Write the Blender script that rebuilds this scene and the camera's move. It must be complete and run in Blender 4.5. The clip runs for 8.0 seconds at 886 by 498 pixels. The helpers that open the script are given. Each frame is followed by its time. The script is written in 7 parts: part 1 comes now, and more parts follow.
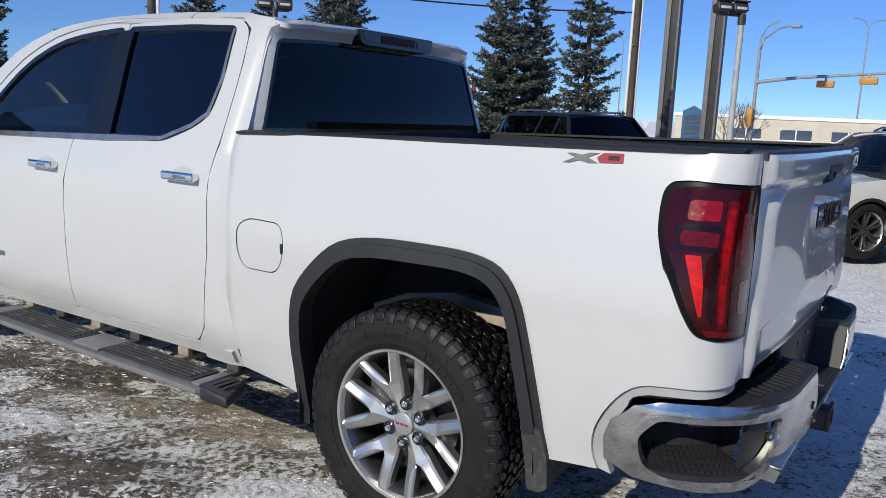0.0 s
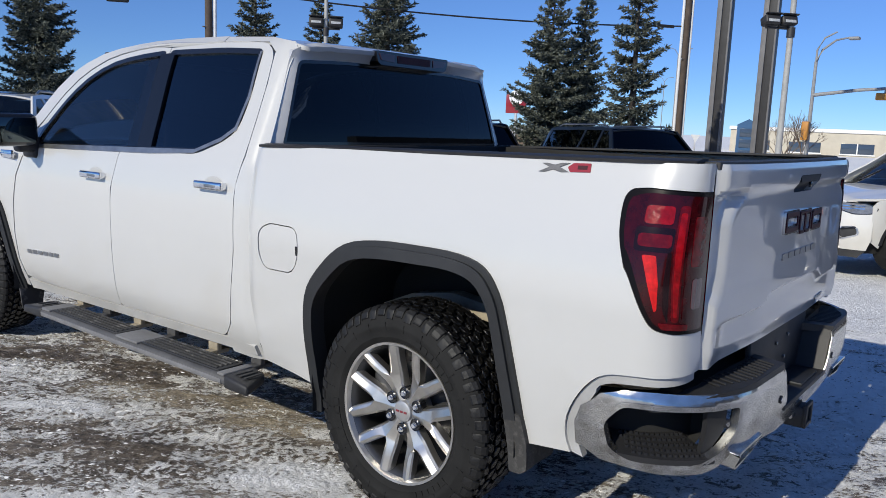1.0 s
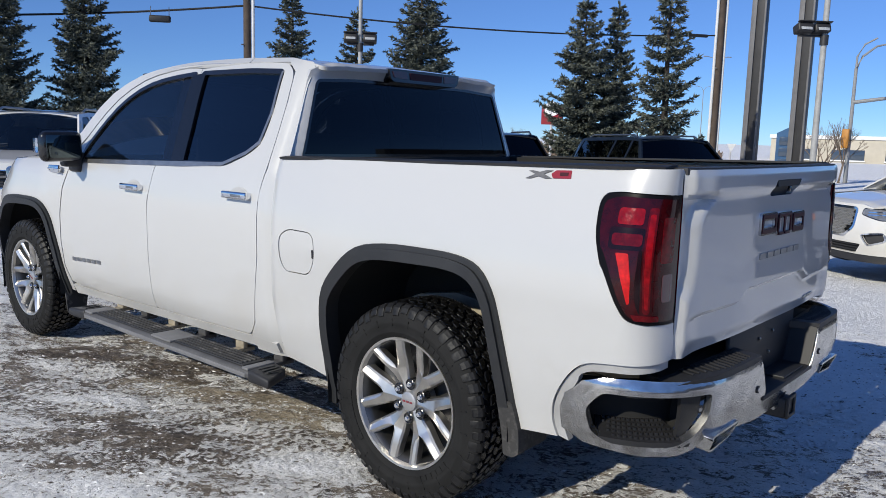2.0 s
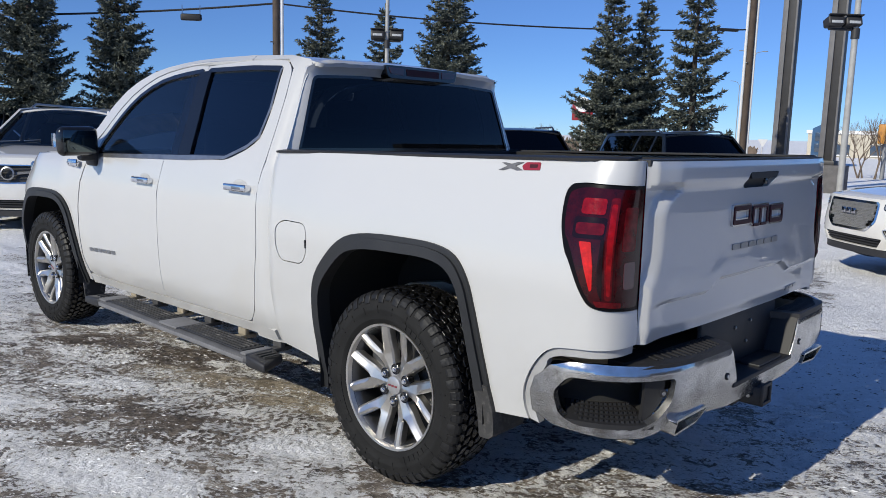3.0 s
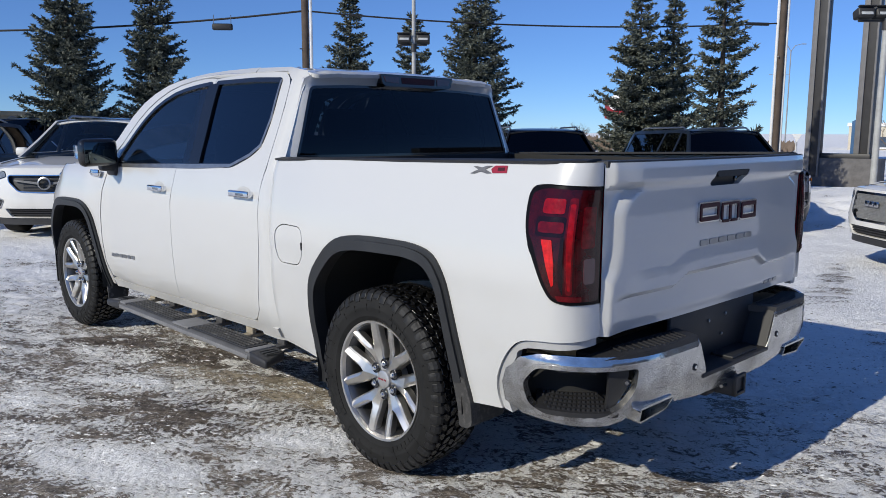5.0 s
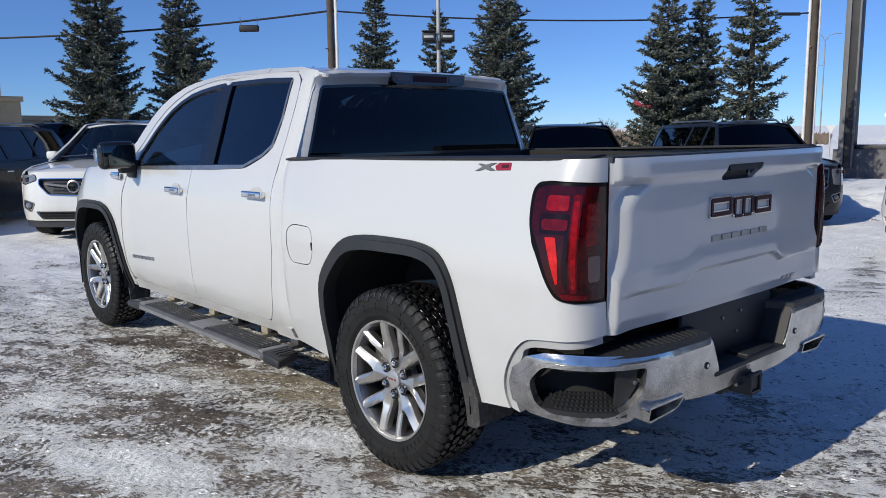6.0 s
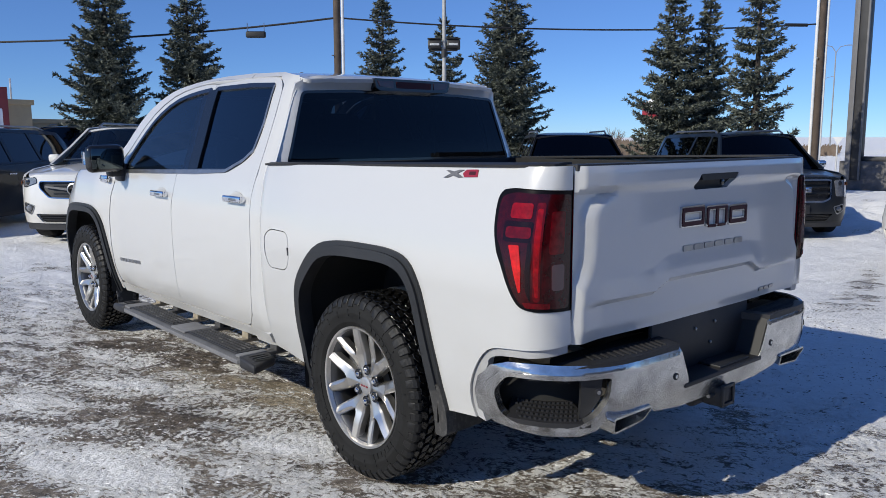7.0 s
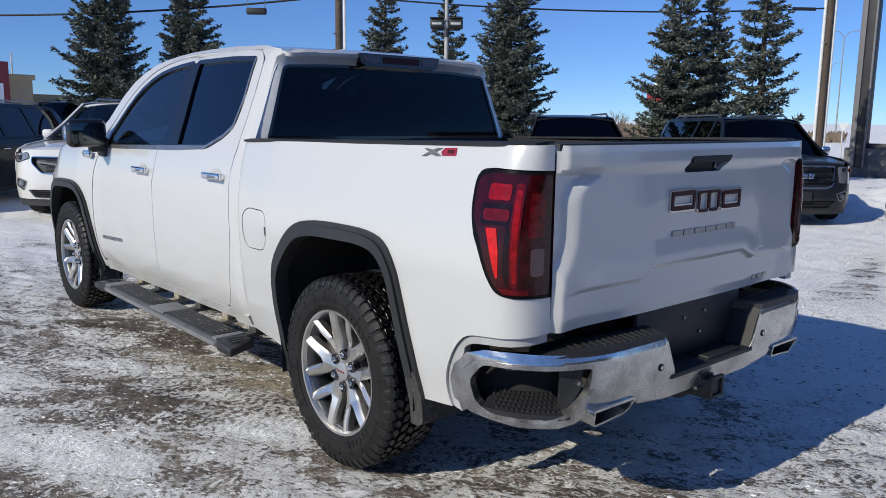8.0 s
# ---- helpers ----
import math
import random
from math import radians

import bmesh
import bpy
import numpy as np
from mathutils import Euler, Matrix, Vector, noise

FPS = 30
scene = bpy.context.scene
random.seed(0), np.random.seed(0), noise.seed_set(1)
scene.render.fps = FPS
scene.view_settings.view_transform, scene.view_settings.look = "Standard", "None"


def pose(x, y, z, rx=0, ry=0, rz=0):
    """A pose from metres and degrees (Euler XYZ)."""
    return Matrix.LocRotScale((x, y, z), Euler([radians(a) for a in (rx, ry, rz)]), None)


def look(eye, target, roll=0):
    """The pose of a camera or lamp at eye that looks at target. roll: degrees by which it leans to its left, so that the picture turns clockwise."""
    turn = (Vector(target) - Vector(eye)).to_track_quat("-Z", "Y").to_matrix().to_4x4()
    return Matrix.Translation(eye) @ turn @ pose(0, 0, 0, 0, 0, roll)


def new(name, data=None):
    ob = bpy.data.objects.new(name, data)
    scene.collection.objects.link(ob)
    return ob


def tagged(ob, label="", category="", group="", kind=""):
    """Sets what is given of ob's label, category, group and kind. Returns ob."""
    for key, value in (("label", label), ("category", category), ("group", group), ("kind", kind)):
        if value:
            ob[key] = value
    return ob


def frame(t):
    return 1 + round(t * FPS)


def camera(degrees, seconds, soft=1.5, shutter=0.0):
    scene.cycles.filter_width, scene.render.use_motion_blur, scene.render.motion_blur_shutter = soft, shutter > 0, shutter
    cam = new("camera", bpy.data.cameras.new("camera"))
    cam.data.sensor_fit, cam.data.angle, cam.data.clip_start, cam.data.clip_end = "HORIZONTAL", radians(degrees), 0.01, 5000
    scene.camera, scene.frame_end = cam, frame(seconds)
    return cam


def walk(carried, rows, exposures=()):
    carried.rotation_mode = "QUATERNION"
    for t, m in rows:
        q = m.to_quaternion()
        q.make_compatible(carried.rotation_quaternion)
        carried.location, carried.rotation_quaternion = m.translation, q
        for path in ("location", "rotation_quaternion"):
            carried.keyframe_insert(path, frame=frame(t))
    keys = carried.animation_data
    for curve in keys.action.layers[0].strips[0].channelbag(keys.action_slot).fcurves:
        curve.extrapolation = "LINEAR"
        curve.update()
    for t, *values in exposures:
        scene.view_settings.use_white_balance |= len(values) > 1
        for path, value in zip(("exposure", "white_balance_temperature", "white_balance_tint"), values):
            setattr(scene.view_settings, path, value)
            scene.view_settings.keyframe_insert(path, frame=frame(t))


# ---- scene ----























from mathutils import geometry

cam = camera(59.0, 8.0, soft=0.6)
PATH = [
    (0, (-3.044, -1.543, 1.497), (-1.412, -0.441, 1.154), 2.5),
    (0.5, (-3.051, -1.721, 1.492), (-1.469, -0.542, 1.164), 2.4),
    (1, (-3.13, -1.857, 1.505), (-1.572, -0.642, 1.192), 2.3),
    (1.5, (-3.263, -1.976, 1.521), (-1.728, -0.73, 1.218), 1.8),
    (2.8, (-3.172, -2.332, 1.484), (-1.726, -0.98, 1.202), 1.6),
    (3, (-3.185, -2.357, 1.504), (-1.743, -1.004, 1.207), 1.5),
    (3.5, (-3.193, -2.448, 1.501), (-1.777, -1.067, 1.205), 0.7),
    (4, (-3.208, -2.555, 1.51), (-1.796, -1.168, 1.225), 0.7),
    (5.5, (-3.099, -2.657, 1.529), (-1.754, -1.209, 1.227), -0.3),
    (6, (-3.056, -2.687, 1.527), (-1.737, -1.214, 1.226), -0.7),
    (6.5, (-2.991, -2.737, 1.524), (-1.682, -1.253, 1.231), -0.5),
    (7, (-2.931, -2.778, 1.521), (-1.626, -1.289, 1.239), -0.1),
    (7.5, (-2.852, -2.758, 1.504), (-1.544, -1.276, 1.202), 0.2),
    (8, (-2.775, -2.741, 1.504), (-1.479, -1.253, 1.176), 0.7),
]
EXPOSURES = [(0.0, 0.40, 6450, 5), (8.0, 0.46, 6450, 5)]
walk(cam, [(t, look(eye, target, roll)) for t, eye, target, roll in PATH], EXPOSURES)
SKY_STRENGTH, SUN_STRENGTH = 0.081, 3.10

# ---- world and sun ----
SUN_ELEVATION, SUN_AWAY = 29.5, Vector((-0.998, 0.055, 0.0))
sky_world = bpy.data.worlds.new("winter_sky")
scene.world = sky_world
sky_world.use_nodes = True
wn = sky_world.node_tree
sky_tex = wn.nodes.new("ShaderNodeTexSky")
sky_tex.sky_type = "NISHITA"
sky_tex.sun_disc = False
sky_tex.sun_elevation = radians(SUN_ELEVATION)
sky_tex.sun_rotation = math.atan2(SUN_AWAY.x, SUN_AWAY.y)
sky_tex.altitude = 1000
sky_tex.air_density, sky_tex.dust_density, sky_tex.ozone_density = 0.66, 0.0, 1.5
wn.nodes["Background"].inputs["Strength"].default_value = SKY_STRENGTH
deep = wn.nodes.new("ShaderNodeMix")
deep.data_type, deep.blend_type = "RGBA", "MULTIPLY"
deep.inputs["Factor"].default_value = 1.0
sky_dir = wn.nodes.new("ShaderNodeTexCoord")
sky_sep = wn.nodes.new("ShaderNodeSeparateXYZ")
wn.links.new(sky_dir.outputs["Generated"], sky_sep.inputs[0])
sky_tint = wn.nodes.new("ShaderNodeValToRGB")
sky_tint.color_ramp.interpolation = "EASE"
for stop, (place, tint) in zip(sky_tint.color_ramp.elements, ((0.0, (0.45, 0.63, 0.97)), (0.42, (0.80, 1.03, 1.48)))):
    stop.position, stop.color = place, (*tint, 1)
wn.links.new(sky_sep.outputs["Z"], sky_tint.inputs["Fac"])
wn.links.new(sky_tint.outputs["Color"], deep.inputs["B"])
wn.links.new(sky_tex.outputs[0], deep.inputs["A"])
wn.links.new(deep.outputs["Result"], wn.nodes["Background"].inputs["Color"])

sun_lamp = bpy.data.lights.new("sun", "SUN")
sun_lamp.energy, sun_lamp.angle, sun_lamp.color = SUN_STRENGTH, radians(0.53), (1.0, 0.915, 0.79)
sun_ob = new("sun", sun_lamp)
to_sun = Vector((SUN_AWAY.x * math.cos(radians(SUN_ELEVATION)), SUN_AWAY.y * math.cos(radians(SUN_ELEVATION)), math.sin(radians(SUN_ELEVATION))))
sun_ob.matrix_world = look(to_sun * 60, (0, 0, 0))


# ---- materials ----
def material(name, base, rough=0.5, metal=0.0, coat=0.0, vary=0.0, scale=6.0, bump=0.0, bump_scale=60.0, spec=0.5, each=0.0, second=None, spots=0.5, space="Object"):
    """Principled surface: base colour with noise at two scales, an optional second colour in patches, and fine relief."""
    m = bpy.data.materials.new(name)
    m.use_nodes = True
    nt = m.node_tree
    b = nt.nodes["Principled BSDF"]
    b.inputs["Base Color"].default_value = (*base, 1)
    b.inputs["Roughness"].default_value = rough
    b.inputs["Metallic"].default_value = metal
    b.inputs["Coat Weight"].default_value = coat
    b.inputs["Coat Roughness"].default_value = 0.03
    b.inputs["Specular IOR Level"].default_value = spec
    if vary or bump or second or each:
        tc = nt.nodes.new("ShaderNodeTexCoord")
        src = tc.outputs[space]
    if vary or second:
        n1 = nt.nodes.new("ShaderNodeTexNoise")
        n1.inputs["Scale"].default_value, n1.inputs["Detail"].default_value, n1.inputs["Roughness"].default_value = scale, 8, 0.62
        nt.links.new(src, n1.inputs["Vector"])
        ramp = nt.nodes.new("ShaderNodeValToRGB")
        if second:
            ramp.color_ramp.elements[0].position, ramp.color_ramp.elements[1].position = spots - 0.06, spots + 0.1
            ramp.color_ramp.elements[0].color = (*base, 1)
            ramp.color_ramp.elements[1].color = (*second, 1)
        else:
            ramp.color_ramp.elements[0].position, ramp.color_ramp.elements[1].position = 0.3, 0.72
            ramp.color_ramp.elements[0].color = (*[c * (1 - vary) for c in base], 1)
            ramp.color_ramp.elements[1].color = (*[min(1, c * (1 + vary)) for c in base], 1)
        nt.links.new(n1.outputs["Fac"], ramp.inputs["Fac"])
        out = ramp.outputs["Color"]
        if each:
            info = nt.nodes.new("ShaderNodeObjectInfo")
            hsv = nt.nodes.new("ShaderNodeHueSaturation")
            mr = nt.nodes.new("ShaderNodeMapRange")
            mr.inputs["To Min"].default_value, mr.inputs["To Max"].default_value = 1 - each, 1 + each
            nt.links.new(info.outputs["Random"], mr.inputs["Value"])
            nt.links.new(mr.outputs[0], hsv.inputs["Value"])
            nt.links.new(out, hsv.inputs["Color"])
            out = hsv.outputs["Color"]
        nt.links.new(out, b.inputs["Base Color"])
        rr = nt.nodes.new("ShaderNodeMapRange")
        rr.inputs["To Min"].default_value, rr.inputs["To Max"].default_value = max(0.02, rough * (1 - 0.5 * vary)), min(1, rough * (1 + 0.6 * vary))
        nt.links.new(n1.outputs["Fac"], rr.inputs["Value"])
        nt.links.new(rr.outputs[0], b.inputs["Roughness"])
    if bump:
        n2 = nt.nodes.new("ShaderNodeTexNoise")
        n2.inputs["Scale"].default_value, n2.inputs["Detail"].default_value = bump_scale, 5
        nt.links.new(src, n2.inputs["Vector"])
        bp = nt.nodes.new("ShaderNodeBump")
        bp.inputs["Strength"].default_value, bp.inputs["Distance"].default_value = 1.0, bump
        nt.links.new(n2.outputs["Fac"], bp.inputs["Height"])
        nt.links.new(bp.outputs[0], b.inputs["Normal"])
    return m


def glass_material(name, tint, gloss_rough=0.0, ior=1.5, gloss=(1, 1, 1)):
    """Tinted pane: clear tint with a Fresnel-weighted reflection."""
    m = bpy.data.materials.new(name)
    m.use_nodes = True
    nt = m.node_tree
    nt.nodes.remove(nt.nodes["Principled BSDF"])
    tr = nt.nodes.new("ShaderNodeBsdfTransparent")
    tr.inputs["Color"].default_value = (*tint, 1)
    gl = nt.nodes.new("ShaderNodeBsdfGlossy")
    gl.inputs["Roughness"].default_value = gloss_rough
    gl.inputs["Color"].default_value = (*gloss, 1)
    fr = nt.nodes.new("ShaderNodeFresnel")
    fr.inputs["IOR"].default_value = ior
    mix = nt.nodes.new("ShaderNodeMixShader")
    nt.links.new(fr.outputs[0], mix.inputs["Fac"])
    nt.links.new(tr.outputs[0], mix.inputs[1])
    nt.links.new(gl.outputs[0], mix.inputs[2])
    nt.links.new(mix.outputs[0], nt.nodes["Material Output"].inputs["Surface"])
    return m


def road_dirt_paint(name, base, grime, gloss=1.0):
    """Glossy car paint with salt film and spatter that thickens low on the body in irregular splashes."""
    m = material(name, base, rough=0.28, coat=gloss, spec=0.5 * gloss)
    nt = m.node_tree
    b = nt.nodes["Principled BSDF"]
    tc = nt.nodes.new("ShaderNodeTexCoord")
    sep = nt.nodes.new("ShaderNodeSeparateXYZ")
    nt.links.new(tc.outputs["Object"], sep.inputs[0])
    n1 = nt.nodes.new("ShaderNodeTexNoise")
    n1.inputs["Scale"].default_value, n1.inputs["Detail"].default_value = 3.0, 9
    nt.links.new(tc.outputs["Object"], n1.inputs["Vector"])
    low = nt.nodes.new("ShaderNodeMapRange")
    low.inputs["From Min"].default_value, low.inputs["From Max"].default_value = 1.05, 0.35
    low.inputs["To Min"].default_value, low.inputs["To Max"].default_value = -0.35, 0.25
    nt.links.new(sep.outputs["Z"], low.inputs["Value"])
    add = nt.nodes.new("ShaderNodeMath")
    add.operation = "ADD"
    nt.links.new(n1.outputs["Fac"], add.inputs[0])
    nt.links.new(low.outputs[0], add.inputs[1])
    ramp = nt.nodes.new("ShaderNodeMapRange")
    ramp.inputs["From Min"].default_value, ramp.inputs["From Max"].default_value = 0.42, 0.9
    ramp.inputs["To Max"].default_value = 0.55
    nt.links.new(add.outputs[0], ramp.inputs["Value"])
    mixc = nt.nodes.new("ShaderNodeMix")
    mixc.data_type = "RGBA"
    mixc.inputs["A"].default_value, mixc.inputs["B"].default_value = (*base, 1), (*grime, 1)
    nt.links.new(ramp.outputs[0], mixc.inputs["Factor"])
    nt.links.new(mixc.outputs["Result"], b.inputs["Base Color"])
    cw = nt.nodes.new("ShaderNodeMapRange")
    cw.inputs["From Max"].default_value = 0.5
    cw.inputs["To Min"].default_value, cw.inputs["To Max"].default_value = gloss, 0.3 * gloss
    nt.links.new(ramp.outputs[0], cw.inputs["Value"])
    nt.links.new(cw.outputs[0], b.inputs["Coat Weight"])
    return m


PAINT = road_dirt_paint("white_paint", (0.535, 0.535, 0.527), (0.42, 0.40, 0.36))
PAINT_B = road_dirt_paint("pearl_white_paint", (0.66, 0.65, 0.62), (0.45, 0.42, 0.36))
PAINT_DARK = road_dirt_paint("dark_blue_grey_paint", (0.009, 0.012, 0.018), (0.035, 0.035, 0.035), 0.3)
PAINT_BLACK = road_dirt_paint("black_paint", (0.008, 0.008, 0.010), (0.035, 0.035, 0.035), 0.3)
BADGE_GREY = material("dark_badge_metal", (0.11, 0.11, 0.115), rough=0.4, vary=0.3, scale=40)
BADGE_CHROME = material("badge_chrome", (0.50, 0.50, 0.52), rough=0.12, metal=1.0)
STEP_GREY = material("dull_grey_step_plastic", (0.16, 0.16, 0.165), rough=0.55, vary=0.2, scale=8, bump=0.0005, bump_scale=200)
CHROME = material("chrome", (0.80, 0.81, 0.83), rough=0.10, metal=1.0, vary=0.10, scale=9.0)
EDGE_CHROME = material("polished_bumper_chrome", (0.50, 0.50, 0.50), rough=0.13, metal=0.95, vary=0.35, scale=13.0, bump=0.0005, bump_scale=70)
BLACK_PULL = material("matt_black_pull", (0.010, 0.010, 0.011), rough=0.6)
SALTY = material("salt_filmed_chrome", (0.52, 0.52, 0.515), rough=0.22, metal=0.95, vary=0.42, scale=7.0, bump=0.0014, bump_scale=34)
ALLOY = material("machined_alloy", (0.60, 0.58, 0.545), rough=0.30, metal=0.95, vary=0.15, scale=12.0)
ALLOY_DARK = material("cast_grey_alloy", (0.07, 0.07, 0.072), rough=0.45, metal=0.6, vary=0.2, scale=10.0)
STEEL = material("brushed_steel", (0.36, 0.36, 0.36), rough=0.4, metal=1.0, vary=0.2, scale=14)
RUBBER = material("tyre_rubber", (0.015, 0.015, 0.015), spec=0.18, rough=0.75, vary=0.35, scale=9.0, bump=0.0008, bump_scale=150)
TREAD = material("wet_tread_rubber", (0.006, 0.006, 0.0065), spec=0.55, rough=0.24, bump=0.004, bump_scale=75, second=(0.34, 0.34, 0.35), spots=0.685, scale=48)
PLASTIC = material("textured_black_plastic", (0.020, 0.020, 0.022), rough=0.55, vary=0.25, scale=7.0, bump=0.0004, bump_scale=400)
FLARE = material("weathered_black_plastic", (0.017, 0.018, 0.020), rough=0.52, vary=0.3, scale=4.0, bump=0.0004, bump_scale=300)
DUSTY = material("dusty_black_plastic", (0.030, 0.030, 0.030), rough=0.7, bump=0.0005, bump_scale=200, second=(0.15, 0.145, 0.14), spots=0.62, scale=16)
BOARD = material("sun_bleached_step_moulding", (0.075, 0.075, 0.078), rough=0.6, vary=0.3, scale=7, bump=0.0005, bump_scale=200)
SCUFFED = material("salt_scuffed_rubber", (0.035, 0.034, 0.033), rough=0.75, bump=0.002, bump_scale=60, second=(0.07, 0.067, 0.063), spots=0.56, scale=45)
GLOSSBLACK = material("gloss_black", (0.010, 0.010, 0.011), rough=0.15, coat=0.5)
PILLAR_BLACK = material("polished_black_pillar", (0.008, 0.009, 0.012), rough=0.08, spec=0.38)
LAMP_BLACK = material("smoked_black_housing", (0.006, 0.005, 0.006), rough=0.25, spec=0.10)
HEADGLASS = material("dark_headlamp_glass", (0.06, 0.065, 0.075), rough=0.08, coat=1.0, vary=0.5, scale=14)
DARK = material("underbody_dark", (0.012, 0.012, 0.012), rough=0.9, vary=0.4, scale=5)
# tan frame tone, lightened to carry ground light bounced into the wheel arch
FRAME_TAN = material("muddy_frame_steel", (0.33, 0.29, 0.22), rough=0.85, vary=0.35, scale=8, bump=0.001, bump_scale=60)
TRIM_GREY = material("grey_sealed_lip", (0.36, 0.36, 0.36), rough=0.5, vary=0.2, scale=6)
INTERIOR = material("black_cabin_cloth", (0.040, 0.042, 0.048), rough=0.8, vary=0.25, scale=9)
PANE = glass_material("privacy_glass", (0.030, 0.040, 0.055), ior=1.35, gloss=(0.75, 0.86, 1.0))
PANE_SIDE = glass_material("side_privacy_glass", (0.045, 0.055, 0.070), ior=1.60, gloss=(0.85, 0.93, 1.0))
PANE_CAR = glass_material("dark_car_glass", (0.004, 0.005, 0.007))
PANE_FRONT = glass_material("light_tint_glass", (0.72, 0.77, 0.78), ior=1.62)
PANE_CLEAR = glass_material("windscreen_glass", (0.55, 0.60, 0.60))
LENS_CLEAR = glass_material("clear_lens", (0.85, 0.87, 0.90))
RED_DEEP = material("deep_red_lens", (0.032, 0.001, 0.002), rough=0.08, spec=0.35, vary=0.5, scale=22)
RED_MID = material("red_lens", (0.100, 0.0014, 0.004), rough=0.10, spec=0.35, bump=0.0012, bump_scale=70, vary=0.55, scale=34)
RED_SOFT = material("medium_red_lens", (0.23, 0.002, 0.005), rough=0.10, spec=0.35, bump=0.0012, bump_scale=80, vary=0.5, scale=30)
RED_BRIGHT = material("bright_red_reflector", (0.55, 0.005, 0.006), rough=0.3, coat=0.3, spec=0.15, bump=0.0012, bump_scale=260, vary=0.35, scale=60)
RED_BLACK = material("smoked_red_lens", (0.010, 0.002, 0.003), rough=0.15, spec=0.3)
GREY_LENS = material("reverse_lamp_lens", (0.085, 0.035, 0.042), rough=0.15, coat=0.4)
RED_PAINT = material("red_enamel", (0.26, 0.012, 0.02), rough=0.3, coat=0.6)
BADGE_DARK = material("dark_red_enamel", (0.050, 0.010, 0.016), rough=0.45, spec=0.2)
AMBER = material("amber_lens", (0.55, 0.16, 0.01), rough=0.2, coat=0.8)


# ---- mesh helpers ----
def smooth_curve(pts):
    """A monotone cubic through (x, y) knots."""
    xs, ys = np.array([p[0] for p in pts], float), np.array([p[1] for p in pts], float)
    h, d = np.diff(xs), np.diff(ys) / np.diff(xs)
    m = np.zeros(len(xs))
    m[0], m[-1] = d[0], d[-1]
    for i in range(1, len(xs) - 1):
        if d[i - 1] * d[i] > 0:
            m[i] = 2 * d[i - 1] * d[i] / (d[i - 1] + d[i])

    def at(x):
        x = min(max(x, xs[0]), xs[-1])
        i = min(max(int(np.searchsorted(xs, x)) - 1, 0), len(h) - 1)
        t = (x - xs[i]) / h[i]
        return float(ys[i] * (1 + 2 * t) * (1 - t) ** 2 + m[i] * h[i] * t * (1 - t) ** 2 + ys[i + 1] * t * t * (3 - 2 * t) + m[i + 1] * h[i] * t * t * (t - 1))
    return at


def ease(a, b, x):
    t = min(1.0, max(0.0, (x - a) / (b - a)))
    return t * t * (3 - 2 * t)


def rounded(loop, r, n=5):
    """A closed 2D outline with its corners rounded (r: one radius, or one per corner)."""
    out, k = [], len(loop)
    for i, p in enumerate(loop):
        a, p, b = Vector(loop[i - 1]), Vector(p), Vector(loop[(i + 1) % k])
        ri = r[i] if isinstance(r, (list, tuple)) else r
        da, db = a - p, b - p
        q = min(ri, da.length * 0.48, db.length * 0.48)
        if q < 1e-4:
            out.append(tuple(p))
            continue
        s, e = p + da.normalized() * q, p + db.normalized() * q
        for j in range(n + 1):
            t = j / n
            out.append(tuple(s * (1 - t) ** 2 + p * 2 * t * (1 - t) + e * t * t))
    return out


def dense(loop, step, closed=True):
    out, k = [], len(loop)
    for i in range(k if closed else k - 1):
        a, b = Vector(loop[i]), Vector(loop[(i + 1) % k])
        n = max(1, int((b - a).length / step + 0.5))
        out += [a.lerp(b, j / n) for j in range(n)]
    if not closed:
        out.append(Vector(loop[-1]))
    return out


def inside(px, py, loops):
    hit = np.zeros(px.shape, bool)
    for loop in loops:
        k = len(loop)
        for i in range(k):
            (x0, y0), (x1, y1) = loop[i], loop[(i + 1) % k]
            if y0 == y1:
                continue
            cross = (y0 > py) != (y1 > py)
            hit ^= cross & (px < (x1 - x0) * (py - y0) / (y1 - y0) + x0)
    return hit


